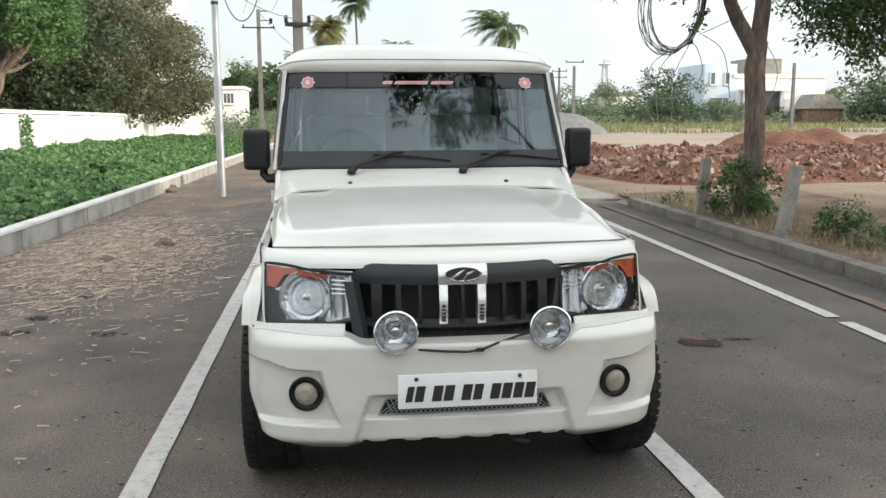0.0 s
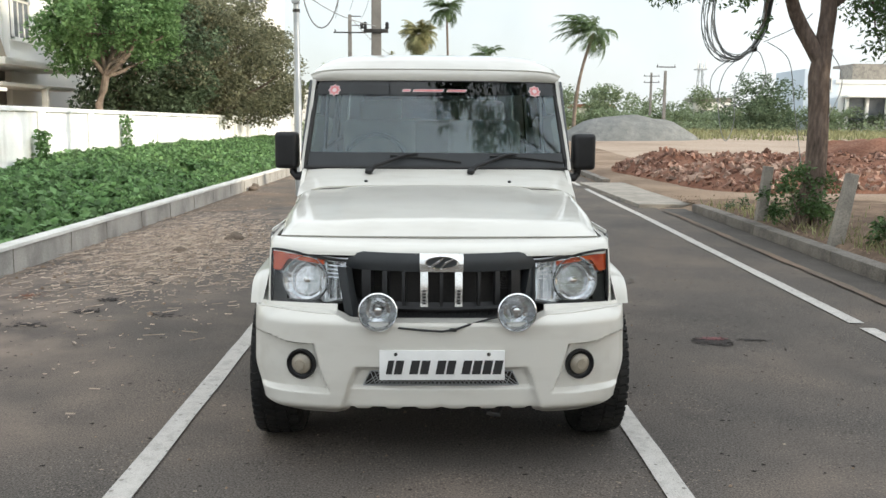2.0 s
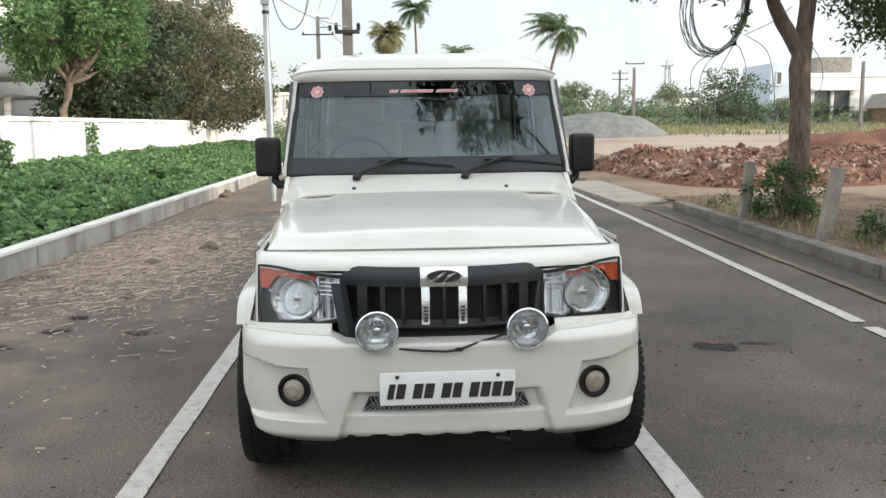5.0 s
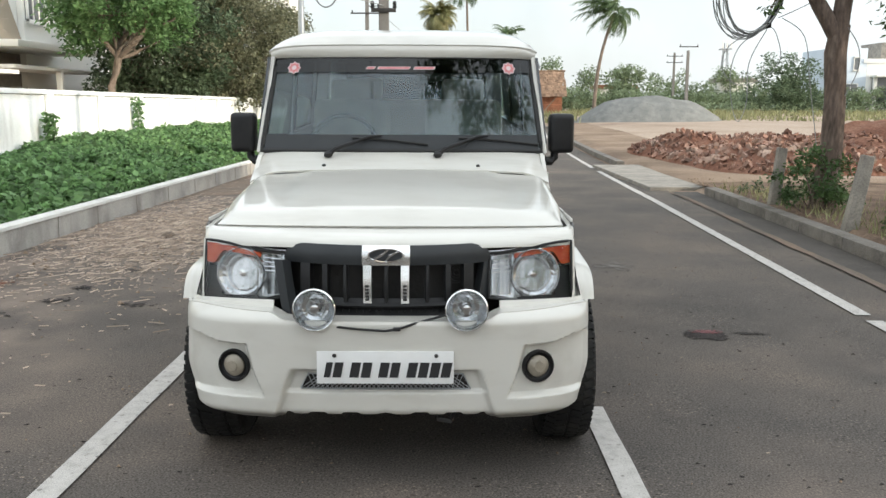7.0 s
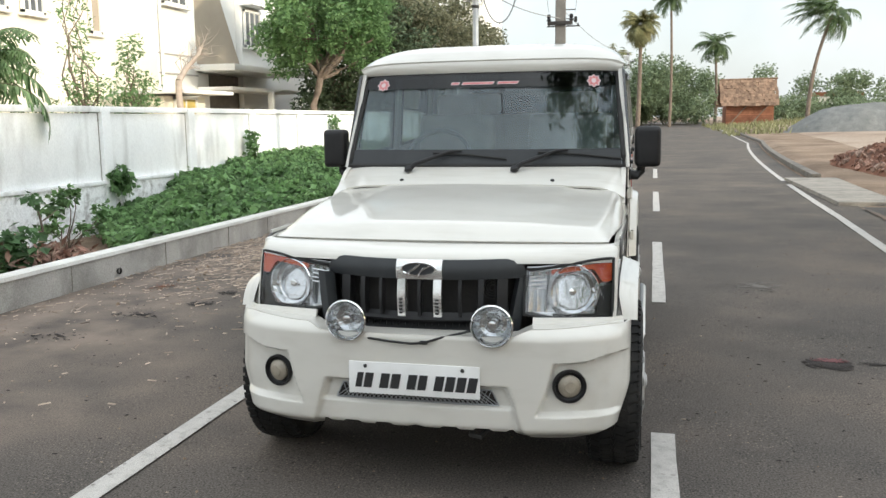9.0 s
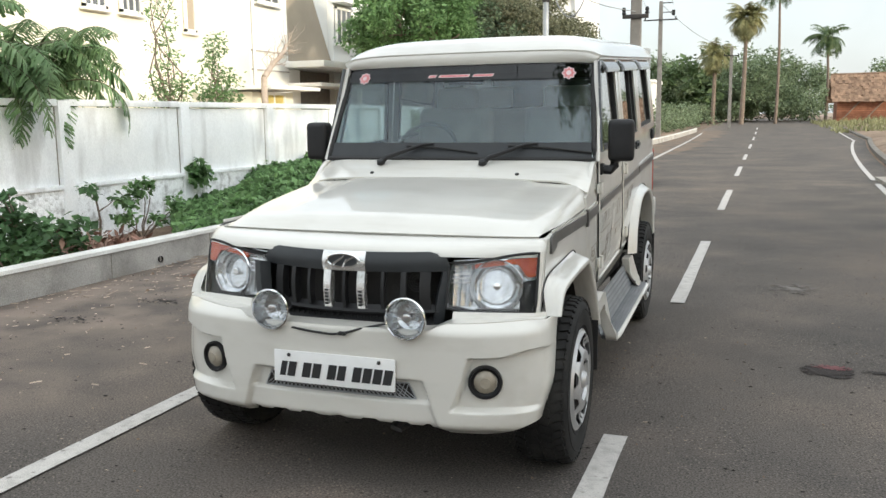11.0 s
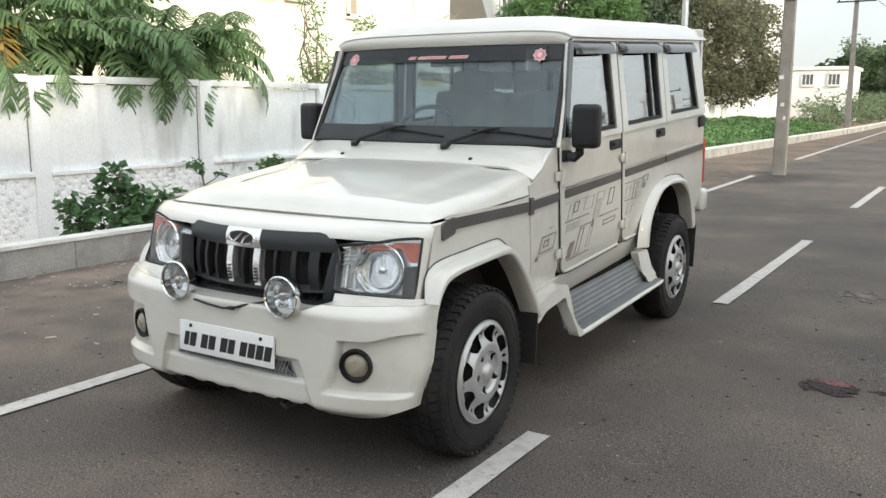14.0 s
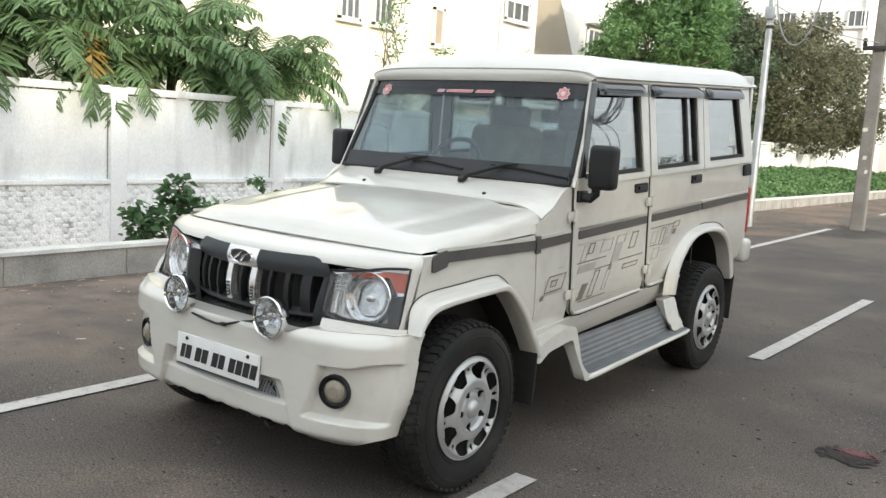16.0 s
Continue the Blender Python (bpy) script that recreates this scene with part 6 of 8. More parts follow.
# unseen row of trees, added to keep the low sun off car and wall
for i, (x, y, h) in enumerate(((27, -5, 12.4), (29, -10, 13.4), (26, -15, 13.0), (30, -20, 13.6), (27, -25, 13.0), (29, -31, 12), (27, -37, 12), (24, -44, 12))):
    tree("tall_tree", (x, y, 0.1), (x, y, 4.0), 0.3, crown_clumps((x, y, h * 0.56), 3.3, 3.6, h * 0.44, 46, 1.3, low=-0.95), 60, 0.6, L_FAR, "unseen tall tree added off the road to block the low sun", BARK, limbs=8)

# ---- planted strip between kerb and wall ----
def creeper():
    rng = np.random.default_rng(3)
    pts = []
    def top(x, y):
        u = (-4.3 - x) / 4.8
        return road_h(y) + 0.24 + 0.20 * smooth01(0, 0.4, u) - 0.22 * smooth01(0.45, 1.0, u) * (1 - smooth01(12, 18, y)) + 0.20 * smooth01(12, 20, y) * smooth01(0.2, 0.7, u) + 0.15 * nz(x, y, 0, 2.3) + 0.16 * nz(x, y, 4, 0.7)
    n = 0
    while n < 110000:
        y = 4.4 + 43 * rng.random() ** 1.7
        x = -4.42 - 4.75 * rng.random()
        start = 4.5 + 1.45 * max(0.0, -4.4 - x - 0.1) + 0.7 * nz(x, y, 2, 0.9)
        if y < start:
            continue
        if noise.noise((x * 0.8, y * 0.8, 11.0)) < -0.42:
            continue
        edge = smooth01(0, 3.2, y - start)
        z = top(x, y) * (0.35 + 0.65 * edge) - (1 - edge) * 0.25 - abs(rng.normal()) * 0.10
        pts.append((x, y, z))
        n += 1
    v, f = leaf_soup(pts, 0.112, 0.26, 1.2, rng, 0.35)
    soup("creeper", v.tolist(), f.tolist(), L_CREEP, "dense green broad-leaved creeper covering the roadside strip", "creeper")
    # a plain dark green sheet below the leaves
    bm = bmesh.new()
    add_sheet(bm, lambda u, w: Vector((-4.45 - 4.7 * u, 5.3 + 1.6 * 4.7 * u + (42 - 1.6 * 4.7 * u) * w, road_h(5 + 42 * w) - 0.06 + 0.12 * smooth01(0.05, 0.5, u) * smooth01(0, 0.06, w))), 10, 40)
    thing("undergrowth", bm, L_DARK, "plain dark green sheet under the creeper's leaves", "undergrowth", kind="stuff")


creeper()
for y, h in ((17.35, 0.95), (23.4, 1.35), (11.7, 0.35)):
    cl = [(WX + 0.22 + RNG.uniform(-0.05, 0.08), y + RNG.uniform(-0.25, 0.25) * (1.2 - k / 12), road_h(y) + 0.2 + h * k / 12, 0.16) for k in range(13)]
    v, f = leaf_soup(clump_points(cl, 900), 0.12, 0.2, 1.2)
    soup("climbing_vine", v.tolist(), f.tolist(), L_CREEP, "green vine climbing the limewashed wall", "vine")
bush("roadside_bush", (-5.65, 4.0, -0.32), 0.72, 0.88, 26, 0.12, L_BUSH, "dark green broad-leaved bush behind the kerb", 1.3, stems=8)
bush("roadside_bush", (-5.45, 3.55, -0.30), 0.42, 0.72, 10, 0.12, L_BUSH, "small dark green bush behind the kerb", 1.3, stems=5)
bush("roadside_bush", (-5.60, 3.75, 0.40), 0.20, 0.42, 5, 0.12, L_BUSH, "tall leafy sprig above the bush", 1.3, stems=5)
bush("roadside_bush", (-8.3, 9.0, -0.5), 0.6, 0.9, 12, 0.12, L_CREEP, "green leafy bush against the wall", 1.3, stems=8)
def sapling():
    b = holder("sapling", (-5.50, 4.85, -0.2), "thin bare-stemmed sapling with a tuft of leaves", "sapling")
    bm = bmesh.new()
    limb(bm, (-5.48, 4.90, -0.30), (-5.52, 4.85, 0.60), 0.018, 0.010, 7, 0.06, 2)
    limb(bm, (-5.50, 4.87, 0.4), (-5.45, 5.08, 0.52), 0.009, 0.005, 4, 0.1, 3)
    part("stem", bm, BARK_G, b)
    v, f = leaf_soup(clump_points([(-5.52, 4.80, 0.64, 0.12), (-5.45, 5.10, 0.53, 0.08), (-5.5, 4.68, 0.68, 0.07)], 1800, shell=0.1), 0.10, 0.6, 1.5)
    soup("leaves", v.tolist(), f.tolist(), L_BUSH, "", "", "", b)
sapling()
def litter_heap():
    rng = np.random.default_rng(5)
    n = 900
    pts = np.column_stack([-5.0 - np.abs(rng.normal(size=n)) * 0.45, 4.55 + rng.normal(size=n) * 0.35, -0.12 + np.abs(rng.normal(size=n)) * 0.12])
    v, f = leaf_soup(pts, 0.14, 0.5, 3.0, rng, 0)
    soup("leaf_litter", v.tolist(), f.tolist(), RUBBLE, "heap of dry reddish leaf litter behind the kerb", "litter")
litter_heap()


# ---- banana plants behind the wall ----
def banana(base, h, n, seed):
    rng = np.random.default_rng(seed)
    b = holder("banana_plant", base, "banana plant with torn drooping leaves behind the wall", "banana plant", "banana plants")
    bm = bmesh.new()
    limb(bm, base, (base[0] + 0.1, base[1], base[2] + h), 0.13, 0.07, 7, 0.04, seed)
    part("stem", bm, L_OLIVE, b, smooth=60)
    for k in range(n):
        az = 2 * math.pi * (k / n) + rng.uniform(-0.3, 0.3)
        if base[0] > -10.45:
            az = rng.uniform(-1.9, 1.9)
        L = rng.uniform(1.9, 2.6) if base[0] < -10.45 else rng.uniform(1.5, 2.1)
        rise = rng.uniform(0.1, 0.95)
        dirv = Vector((math.cos(az), math.sin(az), 0))
        V, F = [], []
        N = 50
        p = Vector(base) + Vector((0.1, 0, h - 0.1))
        ang = rise * 1.3
        prev = None
        mid = []
        for i in range(N + 1):
            t = i / N
            mid.append(p.copy())
            a = ang - 2.15 * t ** 1.35 * (1.25 - 0.5 * rise)
            p = p + (dirv * math.cos(a) + Vector((0, 0, 1)) * math.sin(a)) * (L / N)
        side = dirv.cross(Vector((0, 0, 1)))
        for i in range(3, N):
            t = i / N
            w = 0.36 * math.sin(min(0.95, t * 0.88 + 0.09) * math.pi) ** 0.55
            for sg in (-1, 1):
                if rng.random() < 0.05:
                    continue
                fold = rng.uniform(0.15, 0.95)
                q = side * sg * math.cos(fold) - Vector((0, 0, 1)) * math.sin(fold)
                fw = (mid[i + 1] - mid[i]).normalized() * rng.uniform(-0.02, 0.10)
                ww = w * rng.uniform(0.8, 1.1)
                a0, a1 = mid[i], mid[i] + (mid[i + 1] - mid[i]) * 0.98
                k0 = len(V)
                gap = (mid[i + 1] - mid[i]) * rng.uniform(-0.10, 0.22)
                V += [a0, a1, a1 + q * ww * 0.6 + fw * 0.5, a1 + q * ww + fw - gap - Vector((0, 0, 0.03)), a0 + q * ww + fw + gap * 0.3 - Vector((0, 0, 0.03)), a0 + q * ww * 0.6 + fw * 0.5]
                F.append((k0, k0 + 1, k0 + 2, k0 + 3, k0 + 4, k0 + 5))
        dry = (k == n - 1 and seed % 5 == 1)
        lf = soup("leaf", [tuple(q) for q in V], F, L_DRY if dry else L_BANANA, "withered yellow leaf" if dry else "", "", "", b)
        mb = bmesh.new()
        add_tube(mb, mid[::3] + [mid[-1]], [0.022 * (1 - 0.85 * min(1, i / 17)) for i in range(len(mid[::3]) + 1)], 5)
        part("midrib", mb, L_OLIVE, b)


for i, (x, y, h, n) in enumerate(((-10.2, 4.2, 2.2, 12), (-10.9, 5.4, 2.9, 12), (-10.1, 6.4, 2.1, 12), (-11.0, 7.4, 2.9, 12), (-10.2, 8.3, 2.2, 12), (-10.8, 9.3, 2.4, 11), (-10.3, 2.8, 2.4, 12), (-11.6, 3.6, 3.4, 11), (-11.9, 6.4, 3.5, 11), (-10.6, 1.2, 2.6, 11), (-11.7, 8.4, 3.3, 10), (-11.0, 2.0, 3.2, 11), (-10.2, 5.3, 1.9, 10), (-10.15, 7.3, 2.0, 10), (-10.05, 3.5, 2.0, 12), (-10.0, 9.0, 1.9, 11), (-11.3, 4.6, 3.6, 11), (-10.1, 2.0, 2.1, 12), (-12.2, 5.2, 4.0, 10), (-10.6, 6.8, 2.6, 11))):
    banana((x - 0.12, y, -0.3), h + (0.50 if x > -10.45 else 0.15), n, 20 + i)

# ---- trees ----
tree("shade_tree", (-11.0, 26.8, -0.2), (-10.9, 27.1, 3.0), 0.17, crown_clumps((-10.95, 28.1, 5.5), 2.2, 2.8, 2.7, 140, 0.60), 560, 0.19, L_BRIGHT, "bright green spreading tree behind the wall", limbs=14)
tree("dark_tree", (-12.4, 32.5, -0.2), (-12.3, 32.7, 2.2), 0.2, crown_clumps((-11.6, 34.3, 4.0), 2.8, 4.0, 3.4, 150, 0.75), 380, 0.21, L_DARK, "dense dark-leaved tree behind the wall", limbs=12)
tree("round_tree", (-10.6, 40.5, -0.2), (-10.5, 40.6, 2.0), 0.22, crown_clumps((-9.8, 40.0, 4.2), 3.2, 7.3, 3.4, 280, 0.74, low=-0.9), 420, 0.19, L_OLIVE, "round dense olive-leaved tree overhanging the wall", limbs=16)
for x, y, h, r in ((-11.0, 13.5, 3.6, 0.50), (-11.1, 15.5, 2.0, 0.6)):
    cl = [(x + RNG.uniform(-r, r) * (1.1 - k / 24), y + RNG.uniform(-r, r) * (1.1 - k / 24), 1.4 + h * k / 20, 0.24) for k in range(21)]
    cl += [(x + RNG.uniform(-0.5, 0.5), y + RNG.uniform(-0.6, 0.6), 1.6 + RNG.uniform(0, 0.8), 0.3) for k in range(8)]
    tree("slender_tree", (x, y, -0.2), (x, y, 1.6), 0.05, cl, 800, 0.12, L_BRIGHT, "slender young tree with feathery leaves", limbs=16, long=2.6)
def bare_tree():
    t = holder("bare_tree", (-12, 18.5, -0.2), "leaning bare tree trunk with broken twigs", "tree")
    bm = bmesh.new()
    m = limb(bm, (-12, 18.4, -0.3), (-12, 19.1, 2.6), 0.11, 0.09, 8, 0.05, 1)
    m = limb(bm, m[-1], (-12, 20.4, 3.6), 0.09, 0.05, 6, 0.08, 2)
    for i in range(34):
        a = m[1 + i % 5]
        limb(bm, a, a + Vector((RNG.uniform(-0.4, 0.4), RNG.uniform(0.1, 1.1), RNG.uniform(-0.1, 1.0))), 0.012, 0.003, 4, 0.25, i)
    part("trunk", bm, varied("bare_bark", [(0.34, 0.27, 0.215), (0.46, 0.385, 0.32)], scale=6, rough=0.95, bump=0.6, bump_scale=20, dist=0.02), t, smooth=60)
bare_tree()


def neem():
    t = holder("roadside_tree", (5.18, 8.1, 0.1), "brown-barked roadside tree with small drooping leaves", "tree")
    bm = bmesh.new()
    P = [(5.04, 8.1, -0.2), (5.05, 8.1, 0.3), (5.10, 8.1, 0.9), (5.10, 8.1, 1.5), (5.06, 8.1, 2.1), (5.10, 8.1, 2.45)]
    add_tube(bm, P, [0.21, 0.165, 0.14, 0.13, 0.135, 0.12], 14)
    limb(bm, (5.06, 8.1, 2.30), (4.15, 7.9, 3.72), 0.105, 0.07, 8, 0.05, 3)
    limb(bm, (5.08, 8.1, 2.30), (5.16, 8.1, 4.4), 0.115, 0.08, 8, 0.05, 4)
    limb(bm, (5.12, 8.1, 3.0), (6.8, 8.4, 4.3), 0.09, 0.05, 8, 0.1, 5)
    limb(bm, (4.15, 7.9, 3.72), (2.6, 7.2, 4.4), 0.09, 0.04, 8, 0.1, 6)
    cl = crown_clumps((5.2, 8.2, 4.9), 3.2, 3.2, 1.7, 90, 0.5, low=-0.6)
    cl += [(RNG.uniform(5.75, 7.8), RNG.uniform(7.3, 9.0), RNG.uniform(2.35, 3.4), 0.36) for k in range(84)]
    cl += [(RNG.uniform(6.7, 7.8), RNG.uniform(7.4, 8.6), RNG.uniform(1.95, 2.6), 0.22) for k in range(20)]
    cl += [(RNG.uniform(2.7, 4.3), RNG.uniform(7.2, 8.2), RNG.uniform(3.05, 3.4), 0.22) for k in range(26)]
    cl += [(4.3 + RNG.uniform(-0.12, 0.12), 8.2, 2.75 + RNG.uniform(-0.15, 0.15), 0.12) for k in range(4)]
    for i, q in enumerate(cl[90:]):
        if i % 2 == 0:
            limb(bm, (q[0] * 0.75 + 5.1 * 0.25, q[1], q[2] + 0.7), q[:3], 0.018, 0.006, 5, 0.12, i)
    for i, q in enumerate(cl[:24]):
        limb(bm, (5.12, 8.1, 3.4 + 0.03 * i), q[:3], 0.06, 0.012, 6, 0.14, i)
    bmesh.ops.translate(bm, verts=bm.verts[:], vec=(0.13, 0, 0))
    part("trunk", bm, BARK, t, smooth=60)
    cl = [(q[0] + 0.13, q[1], q[2], q[3]) for q in cl]
    v, f = leaf_soup(clump_points(cl, 950, shell=0.25), 0.088, 0.3, 2.6, RNG, 0.5)
    soup("crown", v.tolist(), f.tolist(), L_NEEM, "", "", "", t)
neem()
# unseen trees added behind the camera to dim the light on the car's front
for x, y, h in ((7.2, -14.5, 9.0), (-6.8, -15.5, 8.5), (9.5, -9.5, 8.0)):
    tree("shade_tree", (x, y, 0.0), (x + 0.1, y, 2.6), 0.2, crown_clumps((x, y, h * 0.62), 3.0, 3.0, h * 0.36, 60, 0.8), 90, 0.3, L_DARK, "unseen dark-leaved tree added to dim the car's front", BARK, limbs=9)
tree("overhanging_tree", (8.6, -4.6, 0.05), (8.0, -4.4, 6.2), 0.2, crown_clumps((1.75, -3.62, 8.0), 1.6, 0.90, 0.7, 42, 0.38), 480, 0.13, L_DARK, "dark-leaved roadside tree beside the road", BARK, limbs=2)
bush("roadside_shrub", (4.95, 7.7, 0.08), 0.52, 0.90, 34, 0.07, L_NEEM, "dark green shrub at the foot of the tree", 2.0, stems=10)
bush("roadside_shrub", (5.2, 8.4, 0.08), 0.40, 0.7, 18, 0.07, L_NEEM, "dark green shrub at the foot of the tree", 2.0, stems=8)
bush("roadside_shrub", (4.95, 10.2, 0.08), 0.25, 0.28, 7, 0.06, L_DARK, "small green shrub beside the kerb", 2.0, stems=5)
bush("roadside_shrub", (5.2, 5.75, 0.08), 0.45, 0.36, 22, 0.07, L_NEEM, "low green weed beside the kerb", 2.0, stems=6)
bush("roadside_shrub", (5.05, 5.1, 0.08), 0.3, 0.3, 8, 0.06, L_OLIVE, "low olive-green weed beside the kerb", 2.4, stems=6)
bush("roadside_shrub", (5.6, 6.4, 0.08), 0.35, 0.5, 8, 0.06, L_OLIVE, "thin olive-green weed beside the posts", 2.4, stems=9)
bush("roadside_shrub", (5.0, 3.2, 0.08), 0.35, 0.35, 8, 0.06, L_OLIVE, "low olive-green weed beside the kerb", 2.4, stems=6)


def weeds():
    rng = np.random.default_rng(9)
    V, F = [], []
    for i in range(14000):
        if i < 1600:
            x, y, h = 4.65 + abs(rng.normal()) * 0.7, rng.uniform(-2, 11), rng.uniform(0.05, 0.18)
        else:
            x, y, h = rng.uniform(6, 75), rng.uniform(58, 92), rng.uniform(0.2, 0.55)
            if nz(x, y, 0, 0.12) < -0.05 and y < 70:
                continue
        z = ground_h(x, y)
        a = rng.uniform(0, 6.28)
        w = 0.012 if i < 1600 else 0.07
        k = len(V)
        V += [(x - w * math.cos(a), y - w * math.sin(a), z - 0.02), (x + w * math.cos(a), y + w * math.sin(a), z - 0.02), (x + rng.normal() * h * 0.4, y + rng.normal() * h * 0.3, z + h)]
        F.append((k, k + 1, k + 2))
    soup("dry_grass", V, F, GRASS, "sparse dry yellow grass beside the kerb and over the field", "grass")
weeds()

def verge():
    """Dark brown soil between the kerb and the field."""
    mat = varied("verge_soil", [(0.095, 0.068, 0.050), (0.150, 0.106, 0.078), (0.21, 0.150, 0.110)], scale=1.6, detail=9, rough=1.0, bump=0.7, bump_scale=22, dist=0.02, fine=0.3, spec=0.1)
    def fn(u, v):
        y = -6 + 18.0 * v
        x0 = right_line(y) + 1.16
        x1 = 8.3 + 0.7 * nz(3.0, y, 0, 0.6) + 0.25 * nz(1.0, y, 0, 2.1)
        x = x0 + (x1 - x0) * u
        return Vector((x, y, ground_h(x, y) + 0.012 * (1 - u ** 6) - 0.02 * u ** 6 + 0.012 * nz(x, y, 0, 3)))
    thing("verge", sheet(fn, 30, 110), mat, "dark brown soil verge beside the kerb", "verge", kind="structure", smooth=80)
verge()

# ---- posts and cables on the roadside ----
def bollard(x, y, h, lean):
    b = bmesh.new()
    add_box(b, (0, 0, h / 2 - 0.05), (0.15, 0.13, h + 0.1), 0.018, None, 3)
    for v in b.verts:
        k = 1 - 0.18 * max(0, v.co.z) / h
        v.co.x, v.co.y = v.co.x * k + 0.006 * nz(v.co.z * 9, v.co.y * 9), v.co.y * k
    bmesh.ops.transform(b, matrix=Matrix.Translation((x, y, 0.08)) @ Matrix.Rotation(lean, 4, "Y"), verts=b.verts[:])
    thing("concrete_post", b, CONC_OLD, "leaning weathered concrete marker post by the kerb", "post", "kerbside posts", smooth=40)


bollard(4.72, 8.6, 0.80, 0.09)
bollard(4.64, 6.2, 0.84, 0.17)
bollard(4.60, 4.15, 0.84, 0.17)
bollard(4.62, 2.0, 0.84, 0.14)


def cable_coil():
    c = holder("cable_coil", (4.45, 8.8, 3.0), "coil of grey cables hanging from the tree", "cable")
    rng = np.random.default_rng(12)
    for k in range(13):
        rx, rz = rng.uniform(0.36, 0.47), rng.uniform(0.56, 0.74)
        tx, tz, lean = 4.58, 2.50, rng.uniform(0.10, 0.30)
        th = -0.95 + rng.uniform(-0.12, 0.12)
        cx, cz = tx - rx * math.cos(th), tz - rz * math.sin(th)
        pts = [(cx + rx * math.cos(a) + lean * 0.25 * math.sin(a), 8.8 + 0.05 * math.sin(a * 2 + k) + 0.012 * k, cz + rz * math.sin(a)) for a in [2 * math.pi * i / 32 for i in range(34)]]
        part("cable_loop", add_tube(bmesh.new(), pts, 0.0068, 5, False), (CABLE, CABLE_W, CABLE)[k % 3], c)
    for pts in (((4.57, 8.8, 2.48), (4.22, 8.8, 2.25), (4.10, 8.8, 1.90), (4.14, 8.8, 1.45), (4.24, 8.8, 1.22), (4.34, 8.8, 1.5), (4.34, 8.8, 2.0), (4.56, 8.8, 2.46)),
                ((4.75, 8.8, 2.6), (5.05, 8.75, 2.35), (5.15, 8.7, 1.7), (5.25, 8.6, 0.9), (5.3, 8.5, 0.3)),
                ((4.56, 8.8, 2.48), (4.08, 8.8, 2.25), (3.98, 8.8, 1.95), (4.18, 8.8, 1.72), (4.50, 8.75, 1.78), (4.72, 8.7, 2.05), (4.66, 8.75, 2.4), (4.57, 8.8, 2.5)),
                ((5.2, 8.0, 2.5), (5.42, 8.0, 2.2), (5.45, 8.0, 1.9), (5.3, 8.0, 1.55)),
                ((4.7, 8.8, 2.6), (4.95, 8.4, 2.75), (5.05, 8.1, 2.9))):
        sm = []
        for i in range(len(pts) - 1):
            p0, p1, p2, p3 = (Vector(pts[max(0, i - 1)]), Vector(pts[i]), Vector(pts[i + 1]), Vector(pts[min(len(pts) - 1, i + 2)]))
            for j in range(5):
                t = j / 5
                sm.append(0.5 * ((2 * p1) + (p2 - p0) * t + (2 * p0 - 5 * p1 + 4 * p2 - p3) * t * t + (3 * p1 - p0 - 3 * p2 + p3) * t ** 3))
        sm.append(Vector(pts[-1]))
        part("loose_cable", tube(sm, 0.0062, 5), CABLE, c)
    part("cable_tie", box((4.57, 8.86, 2.50), (0.07, 0.2, 0.07), 0.02), SEAL, c)
    part("hanging_bundle", tube([(4.57, 8.85, 2.5), (4.72, 8.82, 2.78), (4.76, 8.75, 3.2), (4.7, 8.5, 3.8)], [0.035, 0.035, 0.03, 0.02], 8), SEAL, c)
cable_coil()


def utility_pole(base, h, w0, w1, label, arms, mat=POLE_C):
    p = holder("utility_pole", base, label, "pole", "roadside poles")
    bm = bmesh.new()
    q = [(-1, -1), (1, -1), (1, 1), (-1, 1)]
    lo = [bm.verts.new((base[0] + a * w0 / 2, base[1] + b * w0 / 2, base[2] - 0.3)) for a, b in q]
    hi = [bm.verts.new((base[0] + a * w1 / 2, base[1] + b * w1 / 2, base[2] + h)) for a, b in q]
    bm.faces.new(hi)
    for k in range(4):
        bm.faces.new((lo[k], lo[(k + 1) % 4], hi[(k + 1) % 4], hi[k]))
    bmesh.ops.bevel(bm, geom=bm.edges[:], offset=0.02, segments=2, affect="EDGES")
    part("shaft", bm, mat, p)
    for z, l, dx in arms:
        a = part("cross_arm", box((base[0] + dx, base[1] - w0 / 2, base[2] + z), (l, 0.08, 0.08), 0.01), IRON, p)
        for s in (-0.45, 0.45):
            part("insulator", lathe([(0.0, 0.16), (0.03, 0.15), (0.045, 0.10), (0.03, 0.07), (0.05, 0.03), (0.02, 0.0)], (base[0] + dx + s * l, base[1] - w0 / 2, base[2] + z + 0.03), (0, 0, 1), 10), PLASTIC, a)
    return p


PX, PY = -1.05, 15.7
pole = utility_pole((PX, PY, 0.0), 8.5, 0.24, 0.16, "tapered grey concrete electricity pole at the road edge", ((3.40, 0.52, 0.0), (7.6, 1.5, 0.0)))
for k, z in enumerate((1.12, 1.38, 1.9)):
    part("paper_scrap", box((PX + 0.05 - 0.05 * k, PY - 0.118 + 0.004 * z, z), (0.05 + 0.02 * k, 0.003, 0.07), 0.0, Matrix.Rotation(0.3 - 0.25 * k, 3, "Y")), KERB_TOP, pole)
part("pole_band", box((PX, PY, 3.40), (0.22, 0.22, 0.06), 0.01), IRON, pole)
FX, FY = -4.5, 52.0
far = utility_pole((FX, FY, road_h(FY)), 8.1, 0.30, 0.21, "far grey concrete electricity pole beside the kerb", ((7.0, 2.0, 0.0),))
